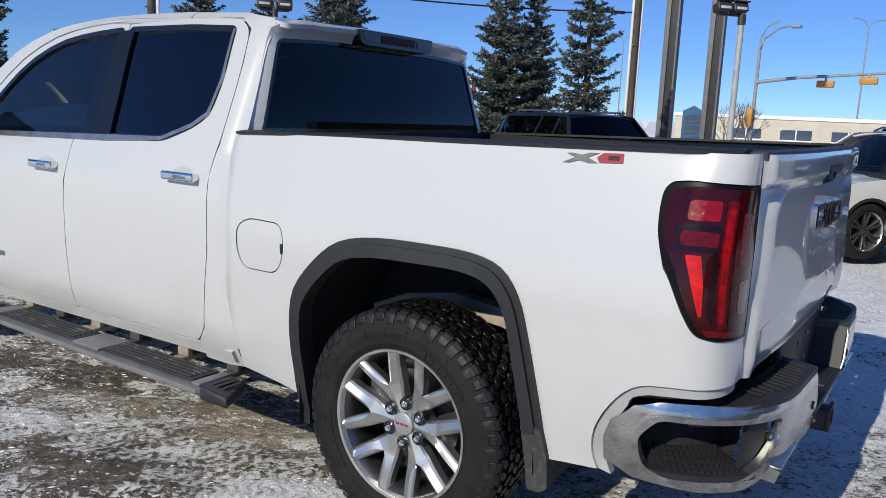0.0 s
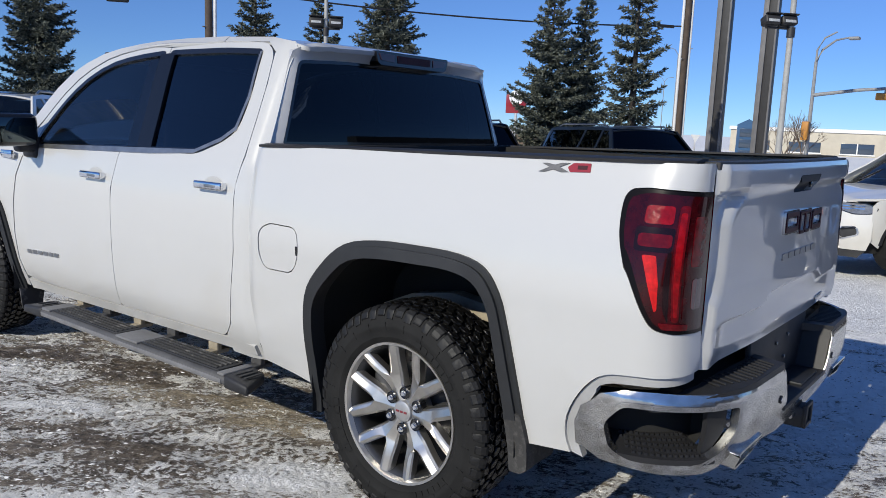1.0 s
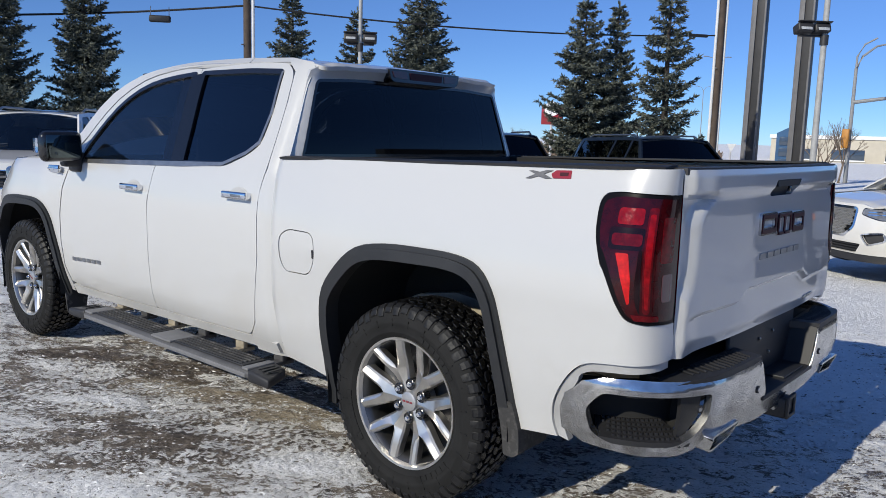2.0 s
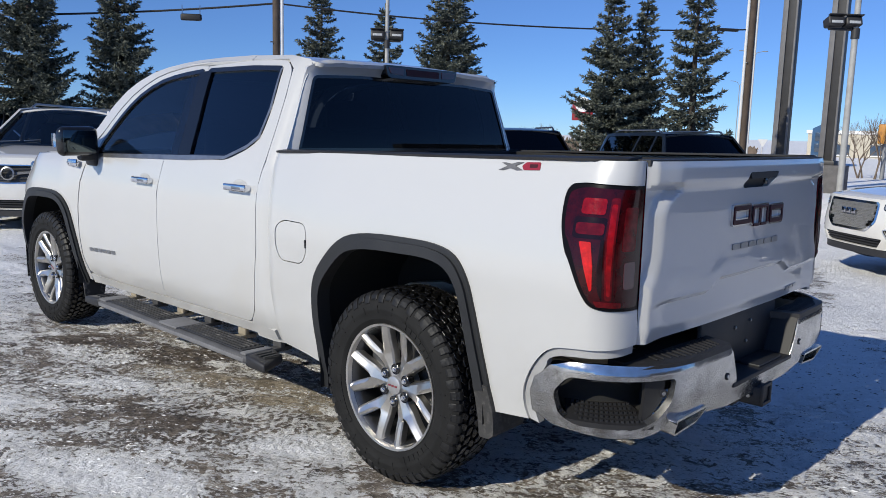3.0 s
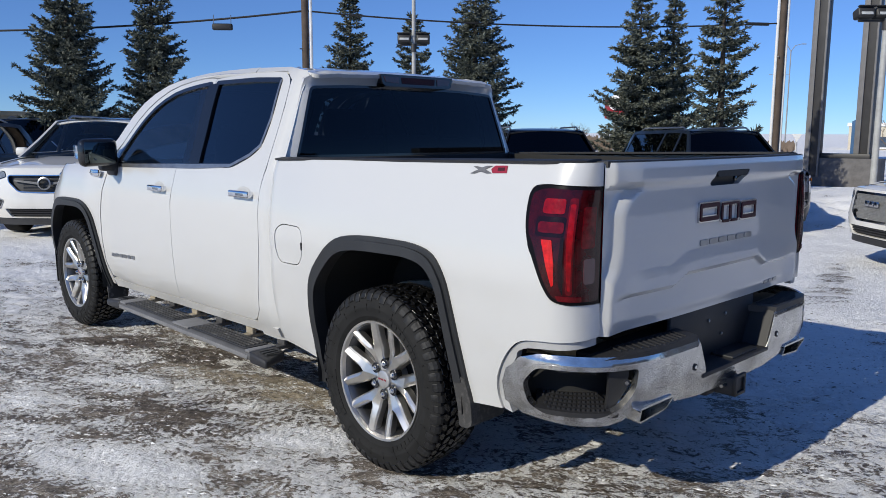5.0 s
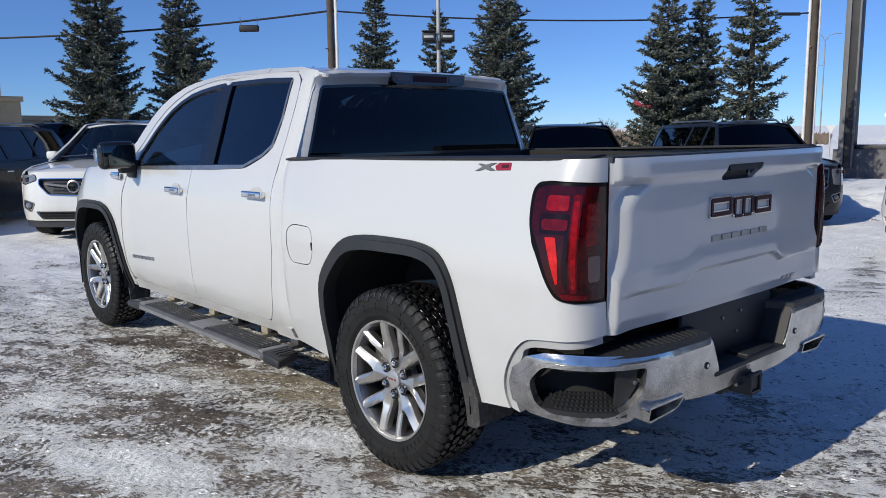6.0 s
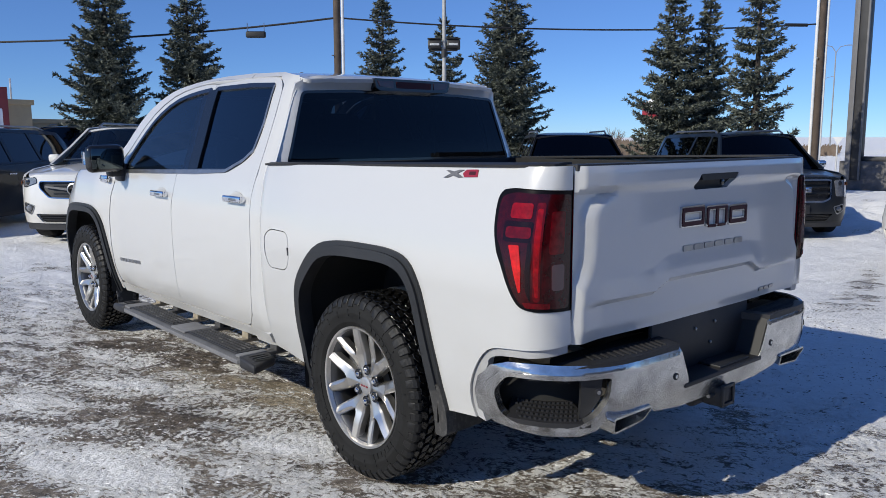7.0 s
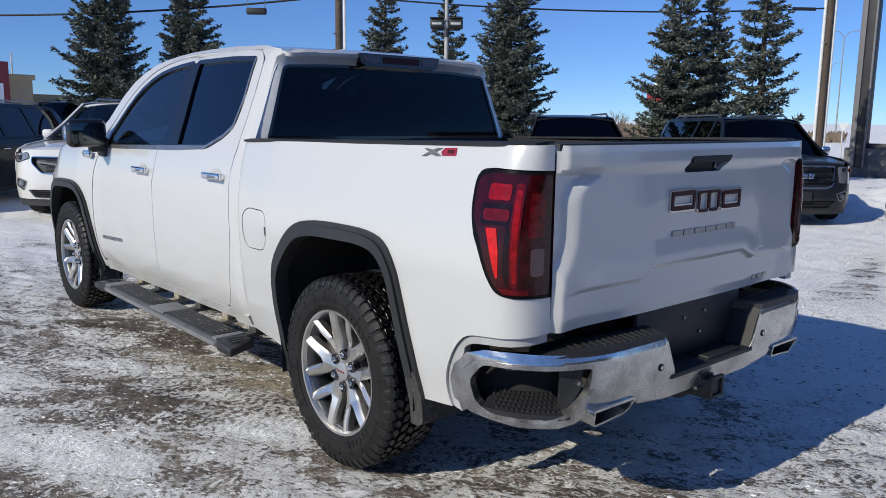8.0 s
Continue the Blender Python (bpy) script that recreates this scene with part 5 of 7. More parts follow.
def truck_style():
    R, W, rr = 0.420, 0.275, 0.273
    st = {"tyre": mesh_from("tyre", tyre_mesh(R, W, rr - 0.008, 0.0135), RUBBER), "tread": mesh_from("tread", tread_mesh(R, W, 54), TREAD, 20), "lugs": mesh_from("shoulder_tread", tread_mesh(R, W, 54, True), LUG_RUBBER, 20), "marks": mesh_from("sidewall_moulding", sidewall_marks(R, W), RUBBER)}
    x_lip = -W / 2 + 0.012
    st["barrel"] = mesh_from("barrel", lathe([(rr - 0.016, x_lip + 0.020), (rr - 0.004, x_lip + 0.012), (rr - 0.006, 0.10), (rr - 0.022, 0.10), (rr - 0.036, 0.02), (rr - 0.030, x_lip + 0.05)], 64, "X", closed=True), BARREL)
    st["rim"] = mesh_from("rim", joined(lathe([(rr - 0.016, x_lip + 0.016), (rr - 0.009, x_lip - 0.002), (rr + 0.001, x_lip - 0.004), (rr + 0.003, x_lip + 0.010), (rr - 0.010, x_lip + 0.022)], 72, "X", closed=True), lathe([(0.0, x_lip + 0.052), (0.056, x_lip + 0.050), (0.086, x_lip + 0.056), (0.092, x_lip + 0.068), (0.088, x_lip + 0.11), (0.0, x_lip + 0.11)], 48, "X")), ALLOY)
    st["brake_disc"] = mesh_from("brake_disc", joined(lathe([(0.0, 0.0), (0.175, 0.0), (0.175, 0.03), (0.0, 0.03)], 40, "X"), lathe([(0.0, 0.06), (rr - 0.03, 0.06), (rr - 0.03, 0.07), (0.0, 0.07)], 40, "X"), block((0.07, 0.10, 0.16), (-0.02, 0.14, 0.04), 0.02)), ALLOY_DARK)
    st["hub_cap"] = mesh_from("hub_cap", lathe([(0.0, x_lip + 0.027), (0.030, x_lip + 0.028), (0.0395, x_lip + 0.032), (0.042, x_lip + 0.036), (0.043, x_lip + 0.055)], 40, "X"), CAP_SILVER)
    st["cap_marks"] = [mesh_from("cap_mark", block((0.003, 0.0145, 0.008), (x_lip + 0.0265, 0.0195 * (k - 1), 0), 0.001), CAP_RED) for k in range(3)]
    st["spokes"] = [mesh_from("spoke", y_spoke_mesh(math.pi * (0.5 + k / 3) - 0.05, rr, x_lip), ALLOY, 14) for k in range(6)]
    st["nut"] = mesh_from("lug_nut", lathe([(0.0, -0.016), (0.008, -0.016), (0.0125, -0.009), (0.0125, 0.004), (0.0190, 0.0045), (0.0200, 0.020)], 12, "X"), CHROME)
    st["socket"] = mesh_from("nut_socket", lathe([(0.0, 0.0), (0.019, 0.0), (0.0225, -0.004), (0.024, -0.003), (0.024, 0.03), (0.0, 0.03)], 18, "X"), GLOSSBLACK)
    st["nuts"], st["nut_r"], st["nut_x"], st["nut_turn"] = 6, 0.073, x_lip + 0.040, math.pi / 6 + 0.05
    return R, W, rr, st


LUG_RUBBER = material("damp_lug_rubber", (0.013, 0.013, 0.0135), spec=0.3, rough=0.5, vary=0.3, scale=12, bump=0.0015, bump_scale=90)
# barrel alloy darkened well below ALLOY to put shade between the spokes
BARREL = material("shaded_barrel_alloy", (0.13, 0.13, 0.13), rough=0.35, metal=0.9, vary=0.25, scale=8)
CAP_SILVER = material("silver_cap_paint", (0.42, 0.42, 0.425), rough=0.35, metal=0.6, vary=0.08, scale=20)
CAP_RED = material("cap_red_enamel", (0.20, 0.03, 0.04), rough=0.35)
TR, TW, TRIM, TSTYLE = truck_style()
for x, y, ls in ((-0.868, 0, True), (0.868, 0, False), (-0.868, AXLE_F, True), (0.868, AXLE_F, False)):
    wh = build_wheel(truck, (x, y, TR), ls)
    fill_wheel(wh, TR, TW, TRIM, 12, TSTYLE)
    wh.matrix_basis = wh.matrix_basis @ Matrix.Rotation(0.35 if y else 0.0, 4, "X")

# ---- cabin ----
def seat(x, y, wide, rest_only=False):
    s = part("cabin_seat", joined(block((wide, 0.50, 0.16), (x, y + 0.22, 0.86), 0.05, 3), block((wide, 0.14, 0.62), (x, y - 0.03, 1.20), 0.05, 3, Matrix.Rotation(0.22, 4, "X"))), INTERIOR, truck, "black cabin seat")
    for dx in ((0,) if wide < 0.8 else (-0.42, 0.42)):
        part("headrest", block((0.26, 0.10, 0.17), (x + dx, y - 0.12, 1.57), 0.04, 3), INTERIOR, s)


seat(-0.42, 2.05, 0.52)
seat(0.42, 2.05, 0.52)
seat(0.0, 1.10, 1.40)
part("dashboard", block((1.60, 0.42, 0.32), (0, 2.92, 1.13), 0.08, 3), INTERIOR, truck)
part("steering_wheel", moved(lathe([(0.175, -0.015), (0.19, 0.0), (0.175, 0.015), (0.16, 0.0)], 28, "Z", closed=True), Matrix.Translation((-0.42, 2.62, 1.20)) @ Matrix.Rotation(radians(-62), 4, "X")), PLASTIC, truck)
part("cabin_floor", block((1.6, 2.6, 0.04), (0, 2.0, 0.58), 0.01), INTERIOR, truck)
part("headliner", block((1.30, 1.75, 0.02), (0, 1.80, 1.840), 0.008), INTERIOR, truck)


# ---- ground ----
def ground_material():
    """Packed snow scraped thin over frozen, sandy asphalt."""
    m = bpy.data.materials.new("packed_snow_and_ice")
    m.use_nodes = True
    nt = m.node_tree
    b = nt.nodes["Principled BSDF"]
    tc = nt.nodes.new("ShaderNodeTexCoord")

    def noise_node(scale, detail=8, rough=0.6, stretch=(1, 1, 1), turn=0.0, dist=0.0):
        mp = nt.nodes.new("ShaderNodeMapping")
        mp.inputs["Scale"].default_value = stretch
        way = nt.nodes.new("ShaderNodeMapping")
        way.inputs["Rotation"].default_value = (0, 0, turn)
        nt.links.new(tc.outputs["Object"], way.inputs["Vector"])
        nt.links.new(way.outputs[0], mp.inputs["Vector"])
        n = nt.nodes.new("ShaderNodeTexNoise")
        n.inputs["Scale"].default_value, n.inputs["Detail"].default_value = scale, detail
        n.inputs["Roughness"].default_value, n.inputs["Distortion"].default_value = rough, dist
        nt.links.new(mp.outputs[0], n.inputs["Vector"])
        return n.outputs["Fac"]

    def math_node(op, a, c):
        n = nt.nodes.new("ShaderNodeMath")
        n.operation = op
        for i, v in enumerate((a, c)):
            if isinstance(v, (int, float)):
                n.inputs[i].default_value = v
            else:
                nt.links.new(v, n.inputs[i])
        return n.outputs[0]

    def ramp_node(fac, stops):
        r = nt.nodes.new("ShaderNodeValToRGB")
        els = r.color_ramp.elements
        while len(els) < len(stops):
            els.new(0.5)
        for e, (p, c) in zip(els, stops):
            e.position, e.color = p, (*c, 1)
        nt.links.new(fac, r.inputs["Fac"])
        return r.outputs["Color"]

    def mix_node(fac, a, c):
        n = nt.nodes.new("ShaderNodeMix")
        n.data_type = "RGBA"
        nt.links.new(fac, n.inputs["Factor"])
        nt.links.new(a, n.inputs["A"])
        nt.links.new(c, n.inputs["B"])
        return n.outputs["Result"]

    def range_node(v, a, c, lo=0.0, hi=1.0):
        n = nt.nodes.new("ShaderNodeMapRange")
        n.inputs["From Min"].default_value, n.inputs["From Max"].default_value = a, c
        n.inputs["To Min"].default_value, n.inputs["To Max"].default_value = lo, hi
        nt.links.new(v, n.inputs["Value"])
        return n.outputs[0]

    def times(a, c):
        n = nt.nodes.new("ShaderNodeMix")
        n.data_type, n.blend_type = "RGBA", "MULTIPLY"
        n.inputs["Factor"].default_value = 1.0
        nt.links.new(a, n.inputs["A"])
        nt.links.new(c, n.inputs["B"])
        return n.outputs["Result"]

    def total_of(*terms):
        out = None
        for v, k in terms:
            t = math_node("MULTIPLY", v, k)
            out = t if out is None else math_node("ADD", out, t)
        return out

    big = noise_node(0.55, 4, 0.55)
    mid = noise_node(2.1, 9, 0.64, (1.0, 0.55, 1.0), -0.60, 0.9)
    clod = noise_node(6.5, 8, 0.68, (1.0, 0.62, 1.0), -0.55, 0.6)
    streak = noise_node(10.0, 7, 0.7, (1.0, 0.22, 1.0), -0.60, 0.5)
    fine = noise_node(24.0, 8, 0.76, (1, 0.5, 1), -0.5, 0.4)
    grit = noise_node(95.0, 4, 0.8)
    crumb = noise_node(46.0, 9, 0.78, (1.0, 0.45, 1.0), -0.5, 0.8)
    sep = nt.nodes.new("ShaderNodeSeparateXYZ")
    nt.links.new(tc.outputs["Object"], sep.inputs[0])
    gx, gy = sep.outputs["X"], sep.outputs["Y"]

    def blot(x, y, rx, ry, turn):
        """1 at the middle of a worn patch of the ground, falling to 0 at its edge."""
        c, s = math.cos(turn), math.sin(turn)
        dx, dy = math_node("ADD", gx, -x), math_node("ADD", gy, -y)
        u, v = total_of((dx, c / rx), (dy, s / rx)), total_of((dx, -s / ry), (dy, c / ry))
        r = math_node("POWER", math_node("ADD", math_node("MULTIPLY", u, u), math_node("MULTIPLY", v, v)), 0.5)
        return range_node(math_node("ADD", r, math_node("MULTIPLY", math_node("ADD", math_node("ADD", mid, clod), -1.0), 1.6)), 1.15, 0.45)
    # tyre prints: lanes of slanted bars pressed into the crust, along two ways
    prints = None
    for turn, lane_scale, pitch in ((-0.62, 1.7, 0.047), (-0.30, 1.2, 0.058)):
        c, s = math.cos(turn), math.sin(turn)
        u, v = total_of((gx, c), (gy, -s)), total_of((gx, s), (gy, c))
        zig = math_node("PINGPONG", math_node("MULTIPLY", u, 1 / 0.11), 0.5)
        phase = math_node("ADD", math_node("ADD", math_node("MULTIPLY", v, 1 / pitch), math_node("MULTIPLY", zig, 1.1)), math_node("MULTIPLY", clod, 2.2))
        bar = range_node(math_node("PINGPONG", phase, 0.5), 0.14, 0.34, -1.0, 1.0)
        lane = range_node(noise_node(lane_scale, 3, 0.5, (1.0, 0.16, 1.0), turn, 0.4), 0.55, 0.64)
        one = math_node("MULTIPLY", bar, lane)
        prints = one if prints is None else math_node("ADD", prints, one)
    # distance from the driven lane that runs beside the pickup
    off = math_node("ADD", gx, 1.9)
    dx = math_node("ADD", math_node("MULTIPLY", math_node("MINIMUM", off, 0.0), -0.50), math_node("MULTIPLY", math_node("MAXIMUM", math_node("ADD", off, -1.3), 0.0), 1.05))
    ahead = math_node("MAXIMUM", math_node("ADD", gy, -1.6), 0.0)
    dy = math_node("MULTIPLY", ahead, 0.40)
    dist = math_node("POWER", math_node("ADD", math_node("MULTIPLY", dx, dx), math_node("MULTIPLY", dy, dy)), 0.5)
    clean = range_node(dist, 0.5, 3.2, -0.086, 0.086)
    snowy = total_of((blot(-1.84, 0.87, 0.18, 0.46, 0.48), 0.30), (blot(-1.02, 0.55, 0.15, 0.34, 0.7), 0.13), (blot(-1.30, 2.05, 0.12, 0.50, 0.5), 0.12), (blot(-2.0, 2.2, 0.3, 0.6, 0.5), 0.08), (blot(-1.40, -0.10, 0.25, 0.35, 0.4), 0.07))
    sodden = total_of((blot(-1.31, 1.35, 0.20, 0.40, 0.45), 0.75), (blot(-0.72, 2.45, 0.25, 0.7, 0.4), 0.8), (blot(-0.9, 0.0, 0.3, 0.4, 0.5), 0.5))
    worn = total_of((blot(7.3, 0.95, 1.3, 0.20, 0.30), 0.20), (blot(5.4, 0.35, 1.3, 0.26, 0.25), 0.11), (blot(2.6, -1.25, 1.2, 0.20, 0.45), 0.10), (blot(1.2, -0.55, 0.9, 0.12, 0.5), 0.08), (blot(0.4, 6.2, 0.25, 1.6, 0.5), 0.10), (blot(-2.15, 0.75, 0.22, 0.7, 0.48), 0.10), (blot(-1.65, 1.45, 0.22, 0.7, 0.48), 0.07), (blot(-1.5, 0.45, 0.16, 0.5, 0.48), 0.06))
    sandy = total_of((blot(-0.58, 1.08, 0.30, 0.45, 0.3), 1.0), (blot(-0.92, 1.95, 0.20, 0.50, 0.5), 0.6))
    total = total_of((big, 0.24), (mid, 0.46), (clod, 0.16), (streak, 0.08), (fine, 0.06))
    total = math_node("ADD", math_node("ADD", total, clean), math_node("ADD", math_node("ADD", snowy, math_node("MULTIPLY", worn, -1.0)), math_node("MULTIPLY", math_node("ADD", sodden, sandy), -0.07)))
    cover = range_node(math_node("ADD", total, math_node("MULTIPLY", prints, 0.010)), 0.490, 0.506)
    # thin, broken crust between the patches: crumbs of snow on dark ice
    loose = total_of((crumb, 0.60), (clod, 0.24), (streak, 0.12), (grit, 0.14), (total, 0.50), (prints, 0.024), (sodden, -0.05))
    specks = range_node(loose, 0.738, 0.756, 0.0, 0.97)
    dirt = ramp_node(fine, [(0.37, (0.032, 0.026, 0.021)), (0.5, (0.165, 0.132, 0.100)), (0.63, (0.47, 0.42, 0.355))])
    dirt = mix_node(ramp_node(grit, [(0.45, (0, 0, 0)), (0.65, (0.45, 0.45, 0.45))]), dirt, ramp_node(big, [(0.3, (0.11, 0.10, 0.09)), (0.7, (0.33, 0.28, 0.215))]))
    damp = ramp_node(math_node("ADD", noise_node(1.5, 6, 0.6, (1, 0.6, 1), -0.5, 0.5), math_node("MULTIPLY", sodden, -0.10)), [(0.38, (0.54, 0.505, 0.47)), (0.56, (1.1, 1.1, 1.1))])
    dirt = times(dirt, damp)
    sand = ramp_node(fine, [(0.35, (0.16, 0.13, 0.09)), (0.6, (0.50, 0.43, 0.32))])
    dirt = mix_node(range_node(math_node("ADD", sandy, math_node("MULTIPLY", clod, 0.6)), 0.62, 0.95, 0.0, 0.85), dirt, sand)
    snow = ramp_node(fine, [(0.28, (0.74, 0.74, 0.735)), (0.50, (0.88, 0.88, 0.88)), (0.8, (0.93, 0.93, 0.94))])
    dirt = mix_node(specks, dirt, ramp_node(grit, [(0.35, (0.76, 0.75, 0.73)), (0.6, (0.93, 0.925, 0.915))]))
    pits = ramp_node(total_of((crumb, 1.0), (prints, 0.012)), [(0.27, (0.45, 0.42, 0.38)), (0.37, (1, 1, 1))])
    snow = times(snow, pits)
    nt.links.new(mix_node(cover, dirt, snow), b.inputs["Base Color"])
    nt.links.new(range_node(cover, 0.0, 1.0, 0.45, 0.8), b.inputs["Roughness"])
    h = total_of((cover, 0.5), (specks, 0.55), (crumb, 1.25), (fine, 0.9), (clod, 1.2), (grit, 0.16), (prints, 0.16))
    bp = nt.nodes.new("ShaderNodeBump")
    bp.inputs["Strength"].default_value, bp.inputs["Distance"].default_value = 1.0, 0.015
    nt.links.new(h, bp.inputs["Height"])
    nt.links.new(bp.outputs[0], b.inputs["Normal"])
    return m


SNOW_GROUND = ground_material()


def bank(x, y):
    """Height of the ground: nearly flat lot, ploughed snow beside and behind the parked row."""
    d = (x - 5.0) * 0.71 + (y - 6.7) * 0.705   # distance past the parked row, along the view
    along = (x - 5.0) * 0.705 - (y - 6.7) * 0.71
    z = 0.010 * (noise.noise((x * 0.9, y * 0.9, 3.1)) + 0.5 * noise.noise((x * 2.7, y * 2.7, 7.7)))
    lump = 0.5 + 0.5 * noise.noise((x * 0.55, y * 0.55, 1.7)) + 0.35 * noise.noise((x * 1.9, y * 1.9, 5.0))
    rough_snow = max(ease(4.5, 8.0, y), ease(3.0, 5.0, x)) * ease(-9.0, -4.0, d + 4) 
    z += rough_snow * (0.030 * noise.noise((x * 1.7, y * 1.7, 2.2)) + 0.016 * noise.noise((x * 4.1, y * 4.1, 6.6)))
    if -4.8 < x < 4.3 and -2.8 < y < 7.3:
        # scraped ridges and tyre prints pressed into the ice beside the pickup
        u, v = 0.92 * x + 0.39 * y, 0.92 * y - 0.39 * x
        fade = ease(-4.8, -4.2, x) * ease(4.3, 3.6, x) * ease(-2.8, -2.2, y) * ease(7.3, 6.2, y)
        z += fade * 0.013 * noise.noise((u * 9.0, v * 4.0, 0.3)) + fade * 0.011 * noise.noise((u * 21.0, v * 12.0, 4.1)) + fade * 0.007 * noise.noise((u * 48.0, v * 26.0, 9.4))
    z -= 0.29 * ease(-7.0, -1.0, d) * (0.12 + 0.88 * ease(-5.5, -0.5, along))
    z += 0.45 * ease(2.5, 5.0, d) * ease(18.0, 7.0, d) * max(0.0, lump)
    return z


def build_ground():
    def axis(near, lo, hi, fine, reach):
        core = [p for p in np.arange(lo, hi + 1e-6, fine) if not near[0] <= p <= near[1]]
        core = sorted(core + list(np.arange(near[0], near[1] + 1e-6, 0.026)))
        step, p = fine, hi
        right = []
        while p < reach:
            step *= 1.22
            p += step
            right.append(p)
        step, p = fine, lo
        left_side = []
        while p > -reach:
            step *= 1.22
            p -= step
            left_side.append(p)
        return left_side[::-1] + core + right
    xs, ys = axis((-4.8, 4.3), -6, 16, 0.16, 2500), axis((-2.8, 7.3), -5, 18, 0.16, 2500)
    verts = []
    for y in ys:
        for x in xs:
            verts.append((x, y, bank(x, y) if abs(x) < 60 and abs(y) < 60 else 0.0))
    nx = len(xs)
    faces = [(j * nx + i, j * nx + i + 1, (j + 1) * nx + i + 1, (j + 1) * nx + i) for j in range(len(ys) - 1) for i in range(nx - 1)]
    me = bpy.data.meshes.new("ground")
    me.from_pydata(verts, [], faces)
    me.materials.append(SNOW_GROUND)
    me.shade_smooth()
    ob = new("ground", me)
    tagged(ob, "icy brown asphalt lot with scraped, packed snow", "ground", kind="structure")


build_ground()


def ground_crumbs():
    """Frozen crumbs and ridged flakes of snow, with some grit, lying on the scraped lot beside and behind the pickup."""
    rnd = np.random.RandomState(12)
    verts, faces = [], []
    for count, x0, x1, y0, y1, floor in ((52000, -3.0, 0.1, -1.7, 5.0, 0.0), (26000, 0.0, 4.6, -2.4, 1.6, 0.06)):
        xs, ys = rnd.uniform(x0, x1, count), rnd.uniform(y0, y1, count)
        for x, y, a, b, c, d in zip(xs, ys, rnd.uniform(0, 1, count), rnd.normal(0, 0.38, count), rnd.uniform(0, 1, count), rnd.uniform(0, 1, count)):
            u, v = 0.85 * x + 0.53 * y, 0.85 * y - 0.53 * x
            field = noise.noise((u * 2.6, v * 1.0, 3.3)) + 0.7 * noise.noise((u * 8.0, v * 3.0, 8.1)) + 0.5 * noise.noise((u * 21.0, v * 9.0, 1.2))
            if field < floor + 0.9 * (c - 0.45):
                continue
            size = 0.0022 + 0.0058 * a ** 3
            long = size * (1.0 + 2.6 * d)
            turn = 2.10 + b
            e, f = math.cos(turn), math.sin(turn)
            z = bank(x, y)
            k = len(verts)
            for p, q in ((-long, -0.3 * size), (-0.2 * long, -size), (long, -0.2 * size), (0.25 * long, size)):
                verts.append((x + e * p - f * q, y + f * p + e * q, z - 0.002))
            verts.append((x + size * (c - 0.5), y + size * (d - 0.5), z + size * (0.30 + 0.45 * c)))
            faces.extend(((k, k + 1, k + 4), (k + 1, k + 2, k + 4), (k + 2, k + 3, k + 4), (k + 3, k, k + 4)))
    me = bpy.data.meshes.new("snow_crumbs")
    me.from_pydata(verts, [], faces)
    me.materials.append(CRUMB_MAT)
    tagged(new("snow_crumbs", me), "frozen snow crumbs and dark grit scattered on the lot", "snow", kind="stuff")


CRUMB_MAT = material("snow_and_grit_crumbs", (0.86, 0.86, 0.86), rough=0.7)
crumb_nodes = CRUMB_MAT.node_tree
crumb_geo, crumb_ramp = crumb_nodes.nodes.new("ShaderNodeNewGeometry"), crumb_nodes.nodes.new("ShaderNodeValToRGB")
crumb_ramp.color_ramp.elements[0].position, crumb_ramp.color_ramp.elements[1].position = 0.25, 0.75
crumb_ramp.color_ramp.elements[0].color, crumb_ramp.color_ramp.elements[1].color = (0.09, 0.078, 0.065, 1), (0.82, 0.82, 0.815, 1)
crumb_nodes.links.new(crumb_geo.outputs["Random Per Island"], crumb_ramp.inputs["Fac"])
crumb_nodes.links.new(crumb_ramp.outputs["Color"], crumb_nodes.nodes["Principled BSDF"].inputs["Base Color"])
ground_crumbs()


# ---- parked cars ----
MESHGREY = material("dark_grille_plastic", (0.015, 0.015, 0.016), rough=0.4)
HEADLENS = material("headlamp_glass", (0.16, 0.165, 0.18), rough=0.08, coat=1.0, vary=0.4, scale=18)
LATTICE = material("pale_satin_lattice", (0.30, 0.30, 0.295), rough=0.35, metal=0.4, vary=0.2, scale=20)
SEALRUBBER = material("black_seal", (0.012, 0.012, 0.012), rough=0.6)


